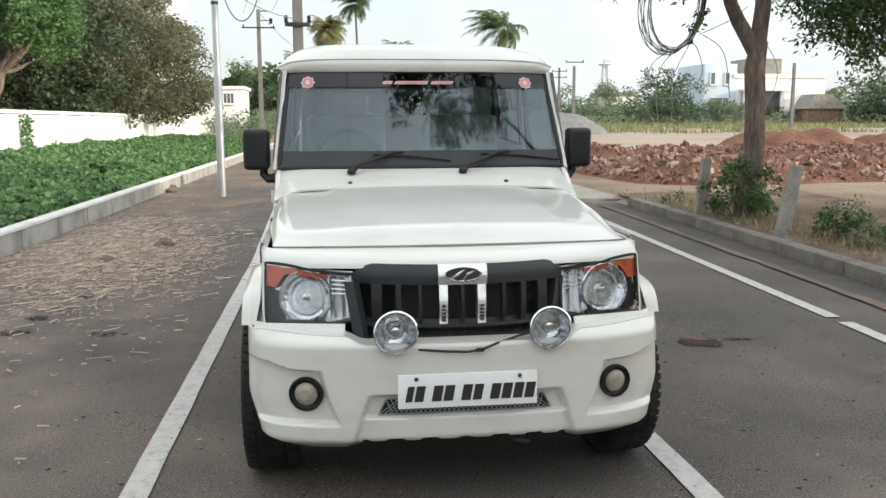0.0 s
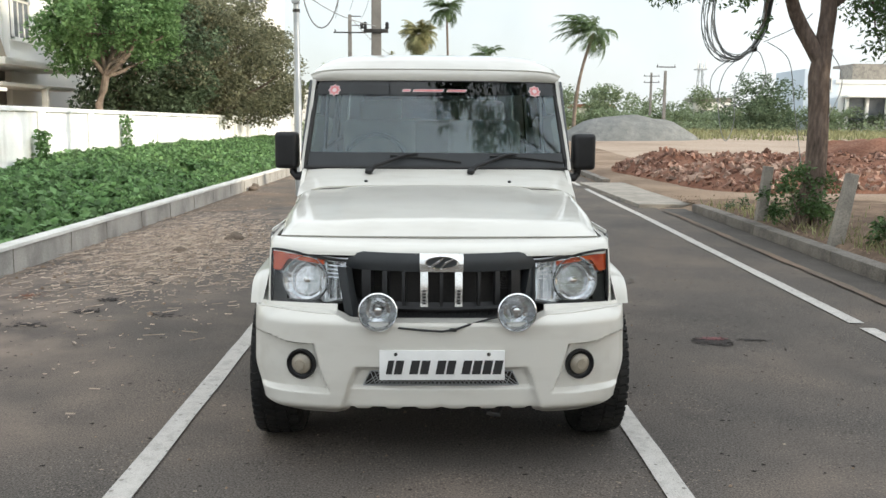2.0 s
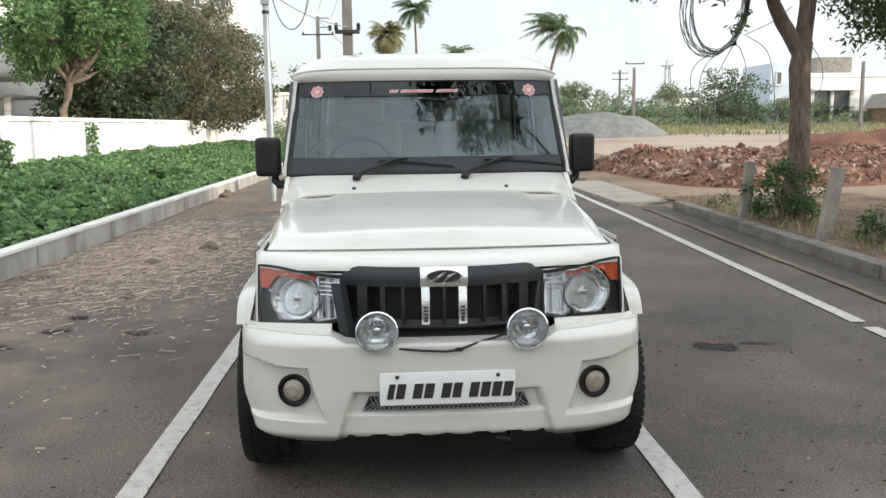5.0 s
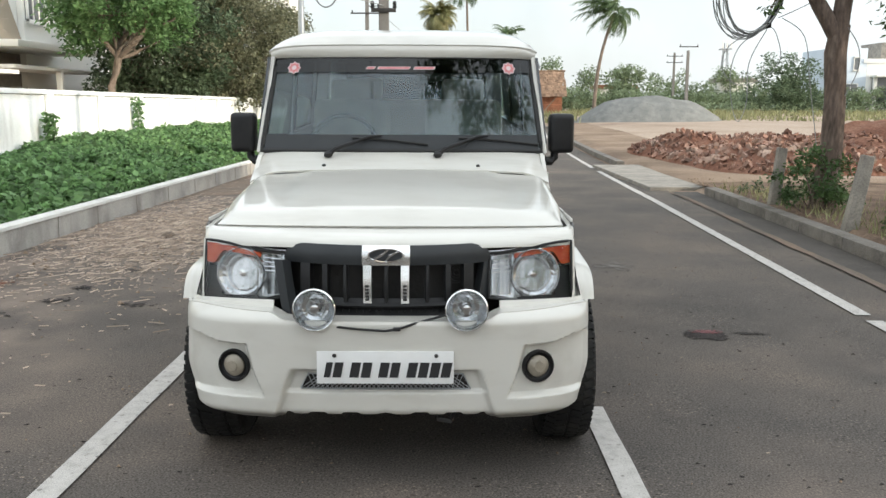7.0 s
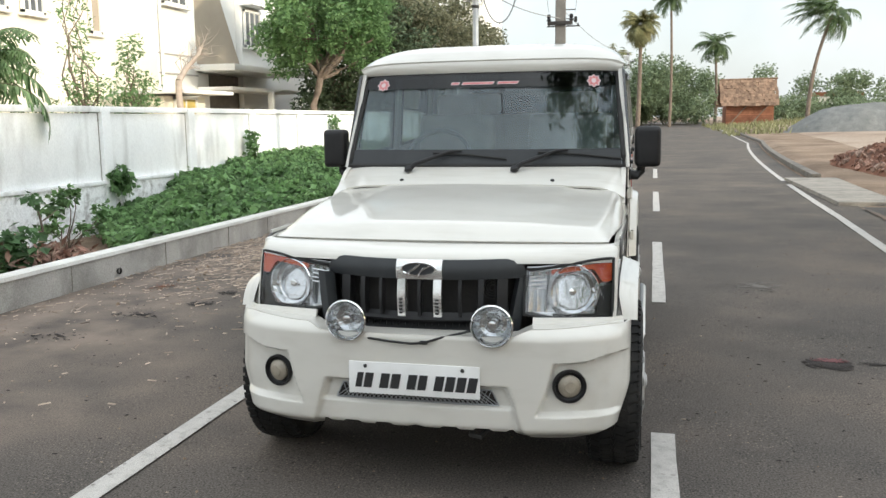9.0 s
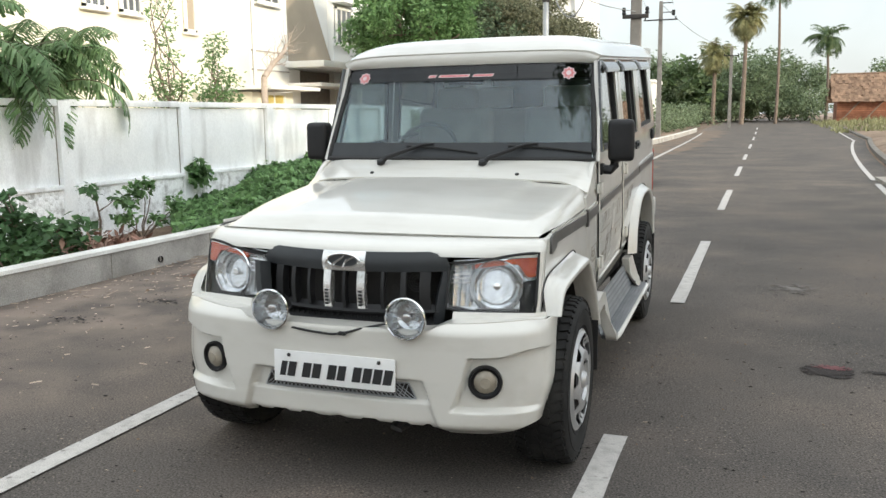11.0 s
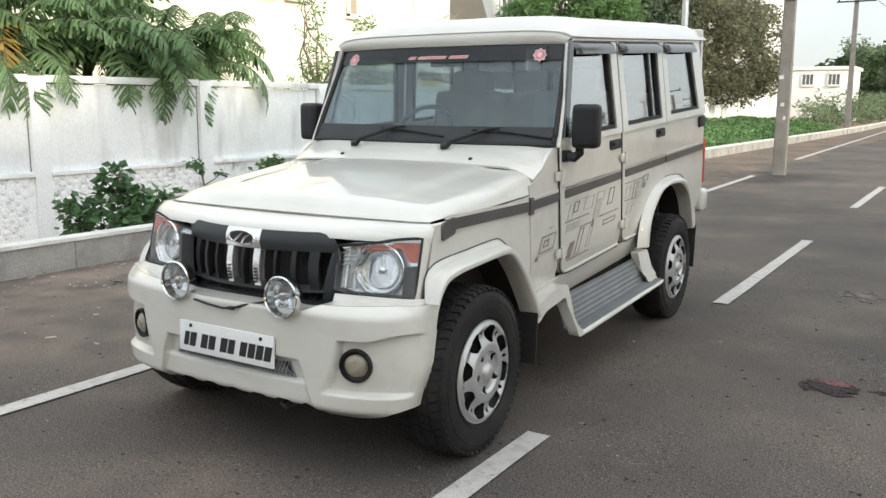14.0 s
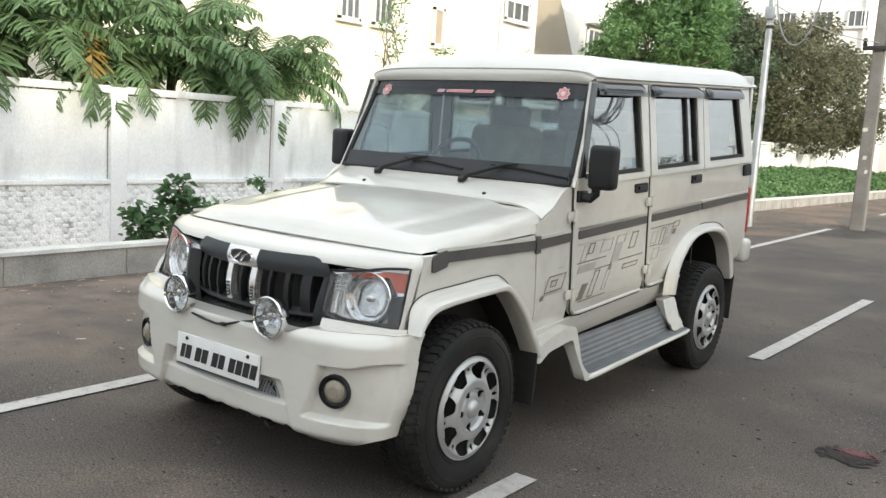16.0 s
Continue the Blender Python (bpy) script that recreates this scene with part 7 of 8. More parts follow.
part("pin_bracket", box((FX + 0.3, FY, road_h(FY) + 8.0), (0.8, 0.06, 0.06), 0.01), IRON, far)
part("fuse_box", box((FX + 0.75, FY - 0.1, road_h(FY) + 7.4), (0.18, 0.18, 0.32), 0.02), SEAL, far)
part("fuse_bracket", box((FX + 0.4, FY, road_h(FY) + 7.45), (0.8, 0.05, 0.05), 0.01), IRON, far)
utility_pole((-1.1, 74, road_h(74)), 6.6, 0.30, 0.22, "distant concrete electricity pole by the road", ((5.9, 1.2, 0.0),))
utility_pole((20.5, 70, 0.6), 5.4, 0.28, 0.2, "distant concrete electricity pole in the field", ((5.7, 1.6, 0.0),))
utility_pole((26.2, 96, 0.8), 6.6, 0.3, 0.2, "distant concrete electricity pole in the field", ((6.2, 1.8, 0.0), (5.5, 1.8, 0)))
utility_pole((36, 62, 0.6), 5.2, 0.26, 0.2, "pale concrete post standing in the field", ())
def lamp_post():
    p = holder("street_lamp", (-2.50, 13.8, 0), "slim galvanised steel street lamp pole", "street lamp")
    part("pole", lathe([(0.075, -0.1), (0.075, 2.2), (0.062, 2.25), (0.055, 4.2), (0.05, 5.6), (0.0, 5.6)], (-2.50, 13.8, 0), (0, 0, 1), 16), GALV, p)
    part("junction_box", box((-2.50, 13.74, 3.82), (0.15, 0.12, 0.22), 0.015), GALV, p)
    part("clamp", lathe([(0.07, 0.0), (0.07, 0.06)], (-2.50, 13.8, 3.55), (0, 0, 1), 14), IRON, p)
    part("lamp_arm", tube([(-2.50, 13.8, 5.4), (-2.3, 13.8, 5.75), (-1.5, 14.2, 5.9)], 0.03, 8), GALV, p)
    part("lamp_head", box((-1.3, 14.15, 5.88), (0.55, 0.2, 0.09), 0.03, None, 3), GALV, p)
    pts = [(-2.50 + 0.1 + 0.78 * (0.5 - 0.5 * math.cos(a)), 13.7, 4.4 - 1.15 * math.sin(a)) for a in [math.pi * k / 20 for k in range(21)]]
    part("sagging_cable", tube(pts, 0.014, 6), CABLE, p)
lamp_post()


def wires():
    def sag(a, b, d):
        return [Vector(a).lerp(Vector(b), k / 16) - Vector((0, 0, d * math.sin(math.pi * k / 16))) for k in range(17)]
    n = 0
    for a, b, d, r in (((PX, PY - 0.1, 7.7), (FX, FY, 8.4), 0.8, 0.012), ((PX + 0.5, PY - 0.1, 7.7), (FX + 0.7, FY, 7.9), 0.9, 0.012), ((PX - 0.5, PY - 0.1, 7.7), (FX - 0.9, FY, 7.9), 0.9, 0.012),
                       ((PX, PY - 0.1, 3.5), (-2.5, 13.8, 4.0), 0.12, 0.01), ((FX, FY, 8.0), (-1.1, 74, 6.9), 0.6, 0.02), ((PX, PY - 0.1, 7.7), (-1.0, -20, 8.2), 0.8, 0.012)):
        thing("overhead_wire", tube(sag(a, b, d), r, 5), CABLE, "thin dark overhead wire between poles", "wire", "overhead wires")
wires()


# ---- palms ----
def palm(name, base, top, r, n, L, label, fan=False, wind=(-0.5, 0.0), seed=1):
    rng = np.random.default_rng(seed)
    p = holder(name, base, label, "palm tree")
    bm = bmesh.new()
    a, b = Vector(base), Vector(top)
    pts = []
    for i in range(14):
        t = i / 13
        q = a.lerp(b, t)
        q.x += (b.x - a.x) * 0.35 * math.sin(t * math.pi) * -1 + 0.35 * math.sin(t * 2.2) * (1 - t) * 0.6
        pts.append(q)
    add_tube(bm, pts, [r * (1.25 - 0.45 * i / 13) for i in range(14)], 8)
    part("trunk", bm, BARK_G, p, smooth=60)
    V, F = [], []
    for k in range(n):
        az, el = rng.uniform(0, 6.28), (rng.uniform(-1.3, 1.3) if fan else rng.uniform(-0.5, 1.3))
        d = Vector((math.cos(az), math.sin(az), 0))
        q = Vector(top)
        l = L * rng.uniform(0.8, 1.1)
        N = 22
        ang = el
        side = d.cross(Vector((0, 0, 1)))
        for i in range(N):
            t = i / N
            ang2 = ang - 1.7 * t ** 1.3
            stepv = (d * math.cos(ang2) + Vector((0, 0, 1)) * math.sin(ang2)) * (l / N) + Vector((wind[0], wind[1], 0)) * (l / N) * t * 0.9
            q2 = q + stepv
            if t > 0.12:
                w = l * (0.27 if not fan else 0.34) * math.sin(min(1, 0.15 + t) * math.pi) ** 0.6
                for sg in (-1, 1):
                    o = side * sg * w * 0.75 - Vector((0, 0, w * rng.uniform(0.25, 0.75))) + stepv * 1.6 + Vector((wind[0], wind[1], 0)) * w * 0.4
                    m = len(V)
                    V += [tuple(q), tuple(q2), tuple(q2 + o * 0.98), tuple(q + o * 0.9)]
                    F.append((m, m + 1, m + 2))
            q = q2
    soup("fronds", V, F, L_TODDY if fan else L_PALM, "", "", "", p)
    return p


palm("coconut_palm", (11.6, 63, 0.4), (12.95, 63, 8.3), 0.125, 34, 3.0, "wind-blown coconut palm with a bent trunk", wind=(-0.7, 0), seed=4)
palm("coconut_palm", (7.9, 100, 0.5), (7.7, 100, 9.4), 0.15, 46, 3.0, "distant coconut palm above the trees", wind=(-0.2, 0), seed=5)
palm("toddy_palm", (-0.4, 86, 0.4), (-0.2, 86, 10.4), 0.2, 120, 2.6, "tall shaggy palm beside the road", True, (-0.1, 0), seed=6)
palm("toddy_palm", (-3.4, 92, 0.4), (-3.3, 92, 7.6), 0.2, 70, 2.6, "shaggy palm beside the road", True, (-0.1, 0), seed=8)
palm("coconut_palm", (2.7, 88, 0.4), (2.6, 88, 13.2), 0.13, 44, 2.6, "very tall thin palm beside the road", wind=(-0.2, 0), seed=7)


# ---- field: rubble, gravel, hut, hedge, houses ----
def mound(name, x0, x1, y0, y1, nx, ny, fn, mat, label, category):
    bm = bmesh.new()
    add_sheet(bm, lambda u, v: (lambda x, y: Vector((x, y, ground_h(x, y) - 0.06 + fn(x, y))))(x0 + (x1 - x0) * u, y0 + (y1 - y0) * v), nx, ny)
    return thing(name, bm, mat, label, category, kind="stuff", smooth=80)


def rub_h(x, y):
    e = smooth01(4.9, 7.2, x + 0.25 * (y - 15)) * smooth01(5.0, 6.6, x) * smooth01(13.0, 15.0, y) * smooth01(25, 21, y)
    return e * (0.50 + 0.30 * nz(x, y, 0, 0.55) + 0.16 * nz(x, y, 3, 1.7) + 0.08 * nz(x, y, 5, 4)) - 0.30 * smooth01(0.30, 0.0, e)


def red_h(x, y):
    a = 1.15 * max(0, 1 - ((x - 13.9) / 3.3) ** 2 - ((y - 22.5) / 3.0) ** 2)
    b = 1.15 * max(0, 1 - ((x - 18.5) / 3.6) ** 2 - ((y - 22.5) / 3.2) ** 2)
    return max(a, b) * (1 + 0.22 * nz(x, y, 0, 0.9)) + 0.10 * nz(x, y, 2, 2.2) * (1 if max(a, b) > 0 else 0) - 0.05


mound("earth_heap", 4.8, 24, 13, 25.2, 110, 70, rub_h, RED_SOIL, "spread heap of red earth and broken brick rubble", "rubble")
mound("soil_heap", 10.2, 22.5, 19, 26, 80, 50, red_h, RED_SOIL, "mound of loose red soil in the field", "soil heap")
def rubble_bits():
    rng = np.random.default_rng(15)
    V, F = [], []
    cube = [(-1, -1, -1), (1, -1, -1), (1, 1, -1), (-1, 1, -1), (-1, -1, 1), (1, -1, 1), (1, 1, 1), (-1, 1, 1)]
    fc = [(0, 3, 2, 1), (4, 5, 6, 7), (0, 1, 5, 4), (1, 2, 6, 5), (2, 3, 7, 6), (3, 0, 4, 7)]
    n = 0
    while n < 11000:
        x, y = rng.uniform(5.2, 23), rng.uniform(13.3, 24.5)
        h = rub_h(x, y)
        if h < 0.10:
            continue
        s = np.array((0.13, 0.085, 0.045)) * (0.15 + 0.70 * rng.random() ** 2.2)
        rot = np.array(Euler(tuple(rng.uniform(0, 6.28, 3))).to_matrix())
        c = np.array((x, y, ground_h(x, y) - 0.04 + h))
        k = len(V)
        V += [tuple(c + rot @ (np.array(q) * s * rng.uniform(0.45, 1.25, 3))) for q in cube]
        F += [tuple(k + i for i in q) for q in fc]
        n += 1
    soup("brick_rubble", V, F, RUBBLE, "broken red bricks and lumps strewn over the heap", "rubble")
rubble_bits()
mound("gravel_pile", 9.2, 20.8, 56, 64, 90, 50, lambda x, y: max(-0.1, 1.75 * max(0, 1 - (abs(x - 15) / 5.4) ** 2.2 - (abs(y - 60) / 3.4) ** 2) ** 0.85 * (1 + 0.10 * nz(x, y, 0, 0.7)) + 0.03 * nz(x, y, 0, 3)), GRAVEL, "large heap of grey gravel in the field", "gravel heap")


def hut():
    b = 0.62
    x0, x1, y0, y1 = 7.9, 12.9, 88, 93
    h = holder("hut", (10.4, 90, b), "small brick hut with a patched thatched roof", "hut")
    part("wall", box(((x0 + x1) / 2, (y0 + y1) / 2, b + 0.95), (x1 - x0 - 0.5, y1 - y0 - 0.5, 2.1), 0.02), BRICK_R, h)
    for k in range(9):
        part("brick_course", box(((x0 + x1) / 2, y0 + 0.235, b + 0.15 + 0.2 * k), (x1 - x0 - 0.5, 0.03, 0.13), 0.0), BRICK_R, h)
    for sg, a, c in ((1, y0 - 0.4, (y0 + y1) / 2), (-1, y1 + 0.4, (y0 + y1) / 2)):
        bm = bmesh.new()
        n = 0
        for r in range(9):
            for k in range(22):
                t = r / 9
                y = a + (c - a) * t
                z = b + 1.75 + 2.6 * t
                x = x0 - 0.2 + (x1 - x0 + 0.4) * (k + RNG.uniform(0, 0.5)) / 22
                add_box(bm, (x, y, z + 0.16 + RNG.uniform(-0.03, 0.06)), (0.30, 0.05, 0.42), 0.0, Matrix.Rotation(RNG.uniform(-0.12, 0.12), 3, "Y") @ Matrix.Rotation(-sg * 0.75, 3, "X"))
        part("roof_slope", bm, THATCH, h)
    part("ridge", tube([(x0 - 0.3, (y0 + y1) / 2, b + 4.45), (x1 + 0.3, (y0 + y1) / 2, b + 4.5)], 0.1, 8), THATCH, h)
    for s in (0.3, 0.7):
        part("brace", tube([(x0 + (x1 - x0) * (s - 0.18), y0 - 0.2, b), (x0 + (x1 - x0) * (s + 0.15), y0 + 0.15, b + 1.9)], 0.06, 6), BARK_G, h)
hut()


def hedge():
    rng = np.random.default_rng(21)
    def row(name, n, xr, yr, hr, rr, mat, label, per=11, leaf=0.42):
        cl = []
        for i in range(n):
            x, y = rng.uniform(*xr), rng.uniform(*yr)
            h = rng.uniform(*hr) * (1 + 0.4 * nz(x, y, 0, 0.09))
            for j in range(7):
                cl.append((x + rng.normal() * rr, y + rng.normal() * rr, ground_h(x, y) + h * rng.uniform(0.15, 1.0), rr * rng.uniform(0.5, 0.9)))
        v, f = leaf_soup(clump_points(cl, per, rng, 0.3), leaf, 0.4, 1.7, rng)
        soup(name, v.tolist(), f.tolist(), mat, label, "hedge")
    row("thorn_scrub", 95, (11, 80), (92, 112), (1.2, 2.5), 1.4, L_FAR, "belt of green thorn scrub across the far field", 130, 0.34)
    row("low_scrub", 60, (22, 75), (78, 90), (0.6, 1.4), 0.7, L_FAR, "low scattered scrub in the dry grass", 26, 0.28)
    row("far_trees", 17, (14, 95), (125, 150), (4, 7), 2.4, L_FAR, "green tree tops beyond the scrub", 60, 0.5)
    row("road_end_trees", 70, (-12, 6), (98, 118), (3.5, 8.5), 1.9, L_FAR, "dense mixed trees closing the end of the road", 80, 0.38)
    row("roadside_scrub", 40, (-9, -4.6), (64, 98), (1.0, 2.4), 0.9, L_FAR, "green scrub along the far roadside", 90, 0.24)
    row("road_end_palms", 16, (-12, -3), (96, 112), (5, 9), 1.6, L_PALM, "palm crowns among the trees at the road's end", 26, 0.9)
    row("field_tree", 10, (33, 37), (84, 88), (4.0, 6.2), 1.2, L_DARK, "rounded dark tree in the field", 110, 0.30)
    row("field_tree", 14, (60, 70), (84, 90), (5.0, 7.5), 1.6, L_DARK, "broad dark tree beside the white house", 50, 0.5)
hedge()


def window_on(parent, axis, c, w, h, mat=GLASS_D, bars=2):
    """A framed window set in a wall facing x (axis 0) or y (axis 1)."""
    def sz(a, b, t):
        return (t, a, b) if axis == 0 else (a, t, b)
    wi = part("window", box(c, sz(w, h, 0.10), 0.0), mat, parent)
    off = Vector((0.06, 0, 0)) if axis == 0 else Vector((0, -0.06, 0))
    along = Vector((0, 1, 0)) if axis == 0 else Vector((1, 0, 0))
    c = Vector(c)
    for s in (-1, 1):
        part("window_frame", box(c + off + along * s * w / 2, sz(0.09, h + 0.09, 0.09), 0.0), WHITE_W, wi)
        part("window_frame", box(c + off + Vector((0, 0, s * h / 2)), sz(w + 0.09, 0.09, 0.09), 0.0), WHITE_W, wi)
    for k in range(1, bars + 1):
        part("mullion", box(c + off + along * (k / (bars + 1) - 0.5) * w, sz(0.05, h, 0.06), 0.0), WHITE_W, wi)
    part("sill", box(c + off * 2.0 - Vector((0, 0, h / 2 + 0.09)), sz(w + 0.3, 0.07, 0.18), 0.0), WHITE_W, wi)
    return wi


def school():
    b = holder("building", (-20, 24, 0), "cream and white two-storey building with a sloping stair block", "building")
    # long cream block and white stair tower, then the wing
    part("cream_block", box((-21.3, 14.0, 4.6), (10, 22.4, 9.6), 0.03), CREAM, b)
    part("white_block", box((-21.0, 26.6, 5.0), (9.4, 2.75, 10.4), 0.03), WHITE_W, b)
    part("wing", box((-22.5, 36.5, 4.0), (12, 8.4, 8.6), 0.03), WHITE_W, b)
    part("stair_block", box((-20.2, 30.1, 6.3), (7.0, 4.2, 5.2), 0.03), WHITE_W, b)
    for z in (2.55, 3.25, 3.95):
        part("band", box((-16.28, 26.6, z), (0.05, 2.7, 0.05), 0.0), CONCRETE, b)
    part("stair_panel", prism([(28.05, 3.75), (32.25, 3.75), (29.9, 7.6), (28.05, 7.6)], 0.12, lambda u, v, w: Vector((-16.68 + w, u, v))), TAN_W, b, "tan sloping stair panel")
    part("canopy", box((-15.8, 31.2, 3.55), (2.4, 6.9, 0.24), 0.02), WHITE_W, b)
    part("canopy_edge", box((-15.6, 31.2, 2.75), (1.6, 6.7, 0.14), 0.02), WHITE_W, b)
    # dark slab in the recess, coloured to give the porch's shade
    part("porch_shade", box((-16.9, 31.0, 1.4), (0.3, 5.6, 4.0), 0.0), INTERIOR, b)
    part("porch_wall", box((-16.6, 28.6, 1.4), (0.2, 1.2, 4.0), 0.0), WHITE_W, b)
    part("column", box((-14.9, 31.6, 1.2), (0.22, 0.22, 3.2), 0.02), WHITE_W, b)
    window_on(b, 0, (-16.46, 33.2, 5.5), 1.5, 1.5)
    part("window_hood", box((-16.2, 33.2, 6.5), (0.7, 1.9, 0.1), 0.0), WHITE_W, b)
    for y in (17.25, 18.75):
        window_on(b, 0, (-16.28, y, 5.2), 0.85, 1.2)
    for y in (21.6,):
        window_on(b, 0, (-16.28, y, 4.9), 0.5, 1.2, TAN_W, 0)
    for y in (26.4,):
        window_on(b, 0, (-16.25, y, 6.1), 1.6, 0.7)
    part("drain_pipe", tube([(-16.2, 25.35, -0.2), (-16.2, 25.35, 9.5)], 0.06, 8), WHITE_W, b)
    part("roof_edge", box((-21.2, 14.0, 9.45), (10.6, 22.8, 0.25), 0.02), WHITE_W, b)
    o = holder("outhouse", (-14.5, 22.8, -0.2), "low cream outhouse with a flat awning", "outhouse")
    part("wall", box((-14.8, 22.9, 1.0), (1.6, 2.6, 2.6), 0.02), CREAM, o)
    part("awning", box((-14.4, 22.9, 2.42), (2.6, 3.3, 0.12), 0.01), WHITE_W, o)
    window_on(o, 0, (-13.98, 22.8, 1.95), 1.3, 0.6, varied("yellow_shutter", [(0.42, 0.33, 0.10), (0.52, 0.42, 0.14)], scale=3, rough=0.7, bump=0), 1)
    q = holder("apartment_building", (-19, 62, 0), "white three-storey block beyond the trees", "building")
    part("wall", box((-20.2, 62, 6.5), (19.0, 8, 13.6), 0.03), WHITE_W, q)
    for z in (5.9, 10.0):
        for x in (-27.2, -24.9, -22.6, -20.3, -18.0, -15.7, -13.4, -11.3):
            window_on(q, 1, (x, 57.98, z), 1.2, 1.0)
    part("pipe", tube([(-10.9, 57.9, 0), (-10.9, 57.9, 13)], 0.07, 8), WHITE_W, q)
    part("parapet", box((-20.2, 62, 13.3), (19.4, 8.4, 0.3), 0.02), WHITE_W, q)
    f = holder("far_house", (-9.5, 84, 0), "white house at the far end of the wall", "house")
    part("wall", box((-12.2, 86, 2.2), (7.6, 6, 4.6), 0.03), WHITE_W, f)
    part("parapet", box((-12.2, 86, 4.6), (8.0, 6.4, 0.3), 0.02), WHITE_W, f)
    for x in (-14.4, -12, -9.8):
        window_on(f, 1, (x, 82.98, 3.6), 1.0, 1.0)
school()


def white_house():
    h = holder("white_house", (50, 98, 0.8), "white and pale blue flat-roofed house across the field", "house")
    blue = varied("pale_blue_render", [(0.55, 0.62, 0.70), (0.63, 0.70, 0.77)], scale=0.4, rough=0.9, bump=0.05)
    part("tower", box((45.4, 99, 4.2), (4.0, 8, 7.4), 0.03), blue, h)
    part("hall", box((53.0, 99, 3.7), (11.2, 8, 5.8), 0.03), WHITE_W, h)
    part("roof_room", box((52.2, 100, 7.7), (4.2, 5, 2.0), 0.03), CONC_OLD, h)
    part("parapet", box((52.8, 95.0, 6.5), (11.6, 0.3, 0.5), 0.02), WHITE_W, h)
    for x in (44.4, 46.2):
        window_on(h, 1, (x, 94.98, 6.2), 0.6, 1.4, bars=0)
    window_on(h, 1, (45.3, 94.98, 3.2), 2.4, 1.6)
    part("porch", box((50.5, 94.9, 3.4), (4.8, 0.3, 2.6), 0.0), GLASS_D, h)
    for x in (48.2, 50.5, 52.8):
        part("porch_column", box((x, 94.5, 3.0), (0.35, 0.35, 3.6), 0.02), WHITE_W, h)
    part("porch_roof", box((50.5, 94.2, 4.85), (5.4, 1.6, 0.25), 0.02), WHITE_W, h)
    s = holder("shed", (55, 90, 0.8), "low shed with a grey thatched roof", "shed")
    part("roof", prism([(52.5, 2.6), (57.5, 2.6), (55.6, 4.2), (53.6, 4.2)], 3.0, lambda u, v, w: Vector((u, 88.5 + w, v))), CONC_OLD, s)
    part("wall", box((55, 90, 1.7), (4.2, 2.4, 2.0), 0.02), THATCH, s)
    for x, y, w, hh, lab in ((48, 142, 6, 4.6, "distant pale house among the trees"), (30, 150, 7, 3.6, "distant low red-roofed house")):
        d = holder("distant_house", (x, y, 0.8), lab, "house")
        part("wall", box((x, y, 0.8 + hh / 2), (w, 5, hh), 0.03), WHITE_W, d)
        part("roof", box((x, y, 0.8 + hh + 0.3), (w * 1.05, 5.4, 0.7), 0.05), CONC_OLD if x > 40 else BRICK_R, d)
        for k in (-1, 1):
            window_on(d, 1, (x + k * w / 4, y - 2.52, 0.8 + hh * 0.6), 0.9, 1.0)
    m = holder("lattice_mast", (48.8, 149, 0.8), "distant lattice telecom mast", "mast")
    for a, b in ((-1, -1), (1, -1), (1, 1), (-1, 1)):
        part("leg", tube([(48.8 + a * 0.8, 149 + b * 0.8, 0.5), (48.8 + a * 0.25, 149 + b * 0.25, 12.2)], 0.09, 5), GALV, m)
    for k in range(7):
        r = 0.8 - 0.55 * k / 7
        part("brace", tube([(48.8 - r, 148.2, 1.5 + 1.5 * k), (48.8 + r, 148.2, 2.9 + 1.5 * k)], 0.05, 5), GALV, m)
    part("platform", box((48.8, 149, 11.2), (1.8, 1.8, 0.2), 0.0), GALV, m)
    for k in (-0.7, 0.0, 0.7):
        part("antenna", box((48.8 + k, 148.2, 11.9), (0.22, 0.15, 1.4), 0.02), WHITE_W, m)
white_house()


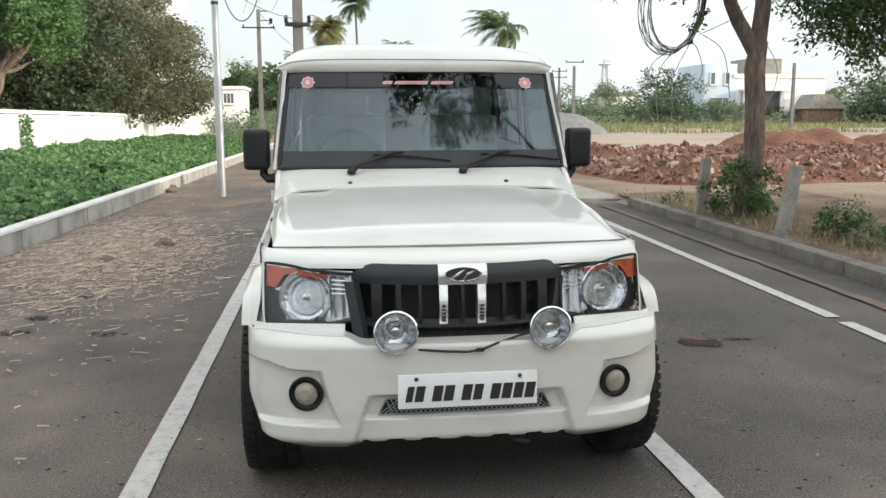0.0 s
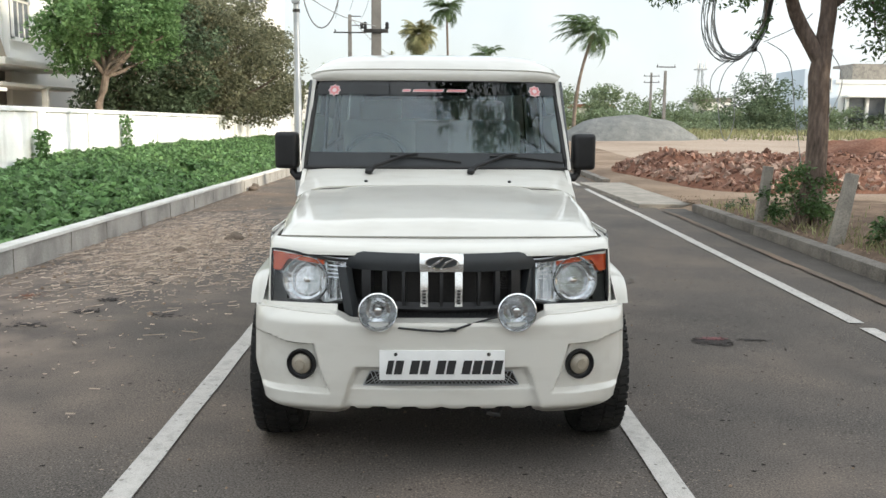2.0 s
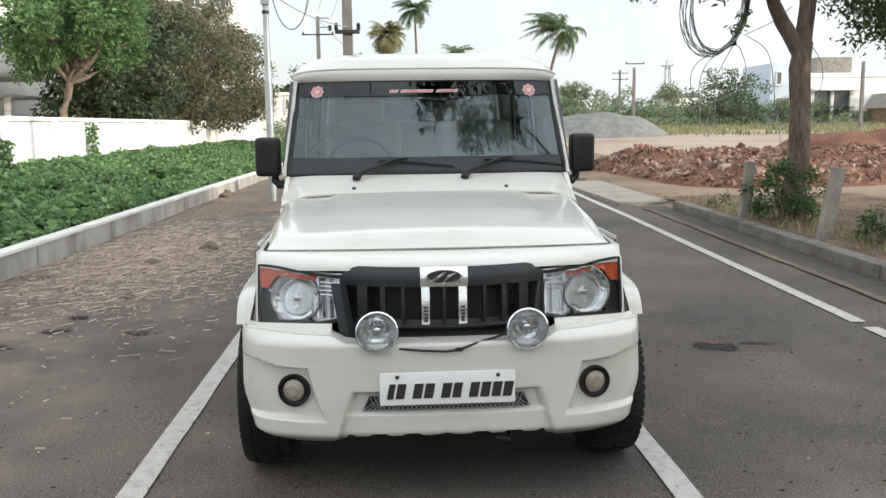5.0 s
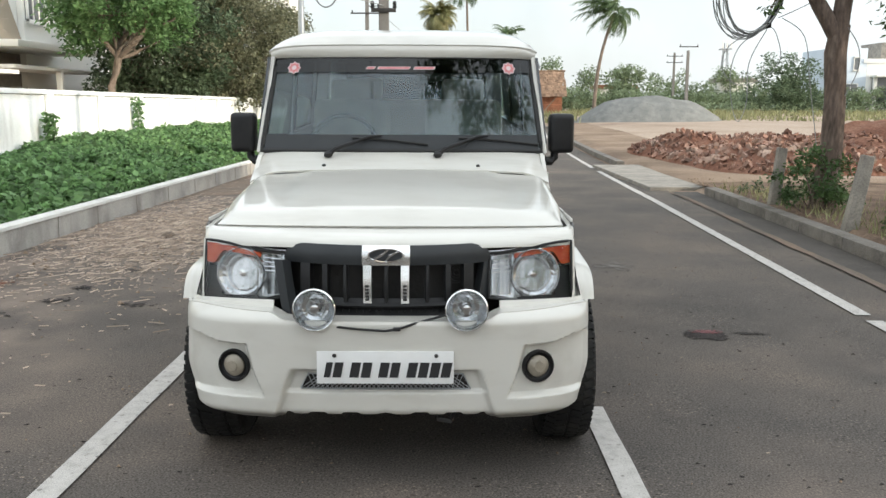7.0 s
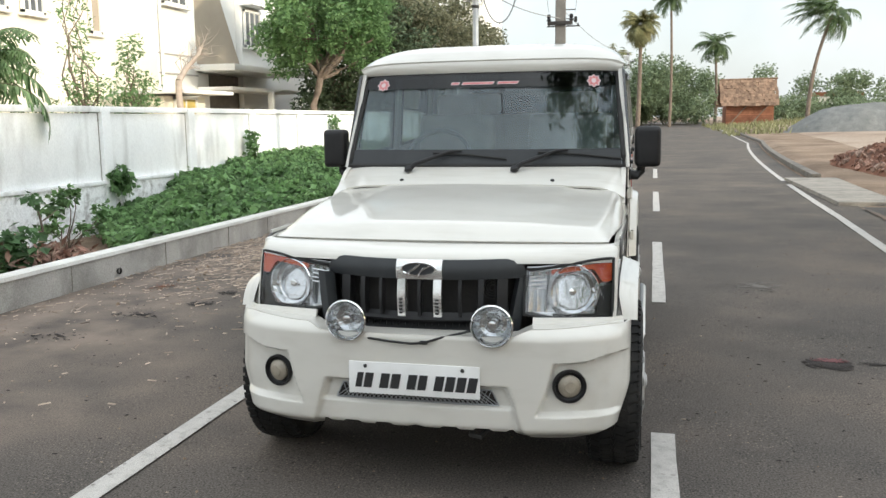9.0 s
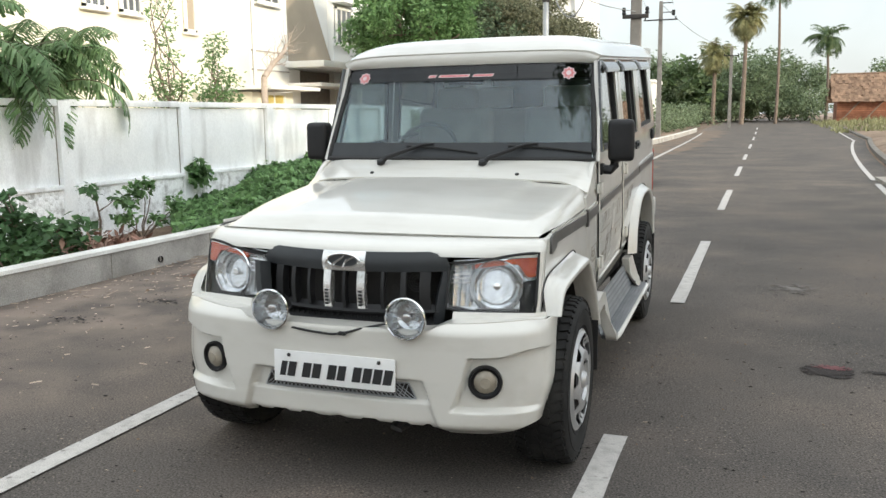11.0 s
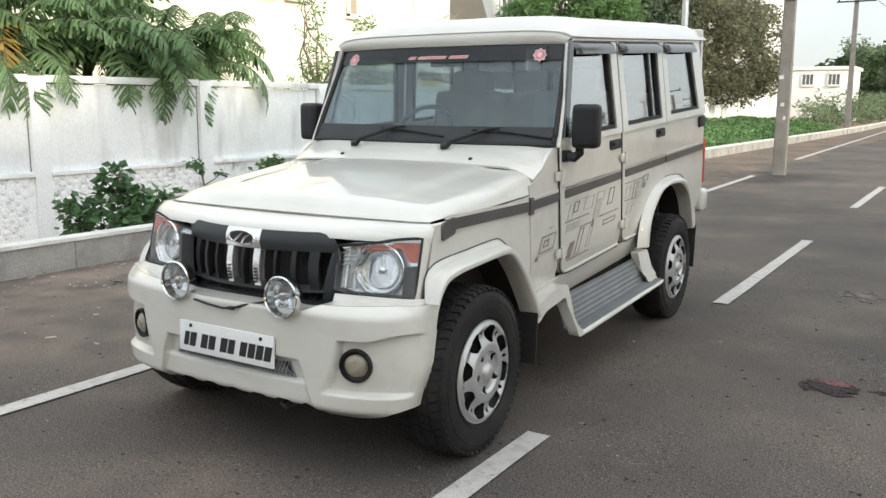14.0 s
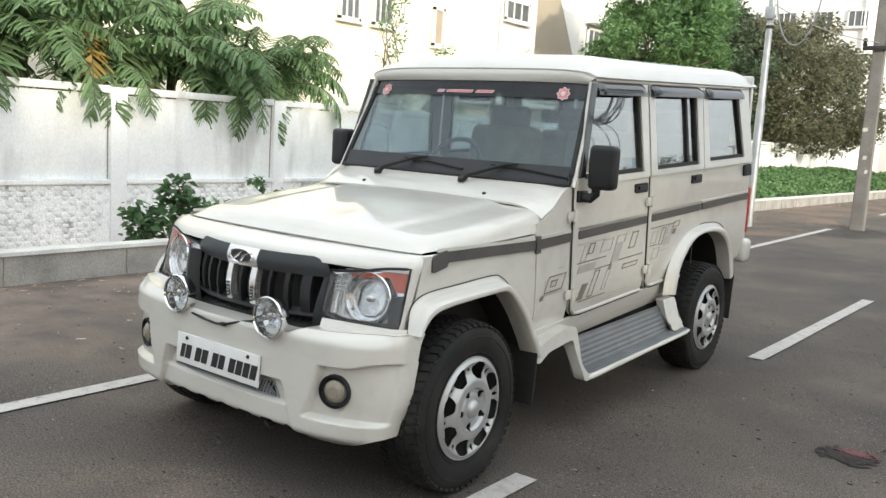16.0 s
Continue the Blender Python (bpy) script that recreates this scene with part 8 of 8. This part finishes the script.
# ---- litter on the shoulder ----
def straw():
    rng = np.random.default_rng(31)
    V, F = [], []
    def bit(x, y, l, w, z):
        a = rng.normal() * 0.75
        dx, dy = math.cos(a) * l / 2, math.sin(a) * l / 2
        px, py = -math.sin(a) * w / 2, math.cos(a) * w / 2
        t = rng.uniform(-0.2, 0.2) * l
        k = len(V)
        V.extend([(x - dx - px, y - dy - py, z), (x + dx - px, y + dy - py, z + abs(t)), (x + dx + px, y + dy + py, z + abs(t) + 0.004), (x - dx + px, y - dy + py, z + 0.006)])
        F.append((k, k + 1, k + 2, k + 3))
    for i in range(9000):
        if i < 7400:
            y = 6.6 + rng.normal() * 1.5
            x = -2.85 + rng.normal() * 0.6 - 0.06 * (y - 6.4)
        elif i < 8500:
            y = rng.uniform(-1, 24)
            x = kerb_x(y) + 0.05 + abs(rng.normal()) * 0.28
        else:
            y, x = rng.uniform(-2, 14), rng.uniform(-3.9, -1.6)
        if x < kerb_x(y) + 0.03:
            continue
        bit(x, y, 0.012 + (0.15 if i < 7400 else 0.05) * rng.random() ** 3, rng.uniform(0.003, 0.011), 0.008 + 0.016 * rng.random())
    soup("straw_litter", V, F, STRAW, "scattered dry straw and leaf litter on the shoulder", "litter")
    V, F = [], []
    oc = [(1, 0, 0), (0, 1, 0), (-1, 0, 0), (0, -1, 0), (0, 0, 1)]
    for i in range(1500):
        if i < 500:
            x, y = rng.uniform(-3.9, 3.4), rng.uniform(-2.6, 9)
            s = rng.uniform(0.003, 0.009)
        elif i < 800:
            y = 6.5 + rng.normal() * 1.5
            x = -2.8 + rng.normal() * 0.6
            s = rng.uniform(0.008, 0.028)
        else:
            y = rng.uniform(-3, 13)
            x = 4.62 + abs(rng.normal()) * 0.45
            s = rng.uniform(0.01, 0.035)
        z = (0.004 if x < 4 else ground_h(x, y) + 0.0)
        k = len(V)
        V += [(x + a * s * rng.uniform(0.7, 1.3), y + b * s * rng.uniform(0.7, 1.3), z + c * s) for a, b, c in oc]
        F += [(k, k + 1, k + 4), (k + 1, k + 2, k + 4), (k + 2, k + 3, k + 4), (k + 3, k, k + 4)]
    soup("grit", V, F, SOIL, "small stones and crumbs of soil on the road", "grit")
    for nm, n, mat, lab in (("bitumen_crumbs", 2600, STAIN_DARK, "dark crumbs and pits strewn over the asphalt"), ("pale_chippings", 420, STRAW, "pale chips and leaf bits strewn over the asphalt")):
        V, F = [], []
        for i in range(n):
            x, y = rng.uniform(-3.9, 3.6), -2.4 + 9.5 * rng.random() ** 1.5
            s = (0.003 + 0.009 * rng.random() ** 2.5) * (1.0 if mat is STAIN_DARK else 0.8)
            a = rng.uniform(0, 6.28)
            k = len(V)
            for j in range(6):
                r = s * rng.uniform(0.5, 1.25)
                V.append((x + 1.3 * r * math.cos(a + j * 1.047), y + 0.8 * r * math.sin(a + j * 1.047), 0.003))
            V.append((x, y, 0.003 + 0.35 * s))
            F += [(k + j, k + (j + 1) % 6, k + 6) for j in range(6)]
        soup(nm, V, F, mat, lab, "grit")
    for x, y, s in ((-2.35, 7.1, 0.11), (-2.75, 6.1, 0.07), (-3.65, 15.0, 0.10), (-3.75, 15.6, 0.12)):
        bm = bmesh.new()
        bmesh.ops.create_icosphere(bm, subdivisions=3, radius=s)
        for v in bm.verts:
            v.co *= 1 + 0.5 * noise.noise(v.co * 9 + Vector((x, y, 0)))
            v.co.z *= 0.65
        bmesh.ops.translate(bm, verts=bm.verts[:], vec=(x, y, 0.3 * s))
        thing("soil_clod", bm, SHOULDER, "lump of dry soil and straw on the shoulder", "clod", smooth=80)
straw()
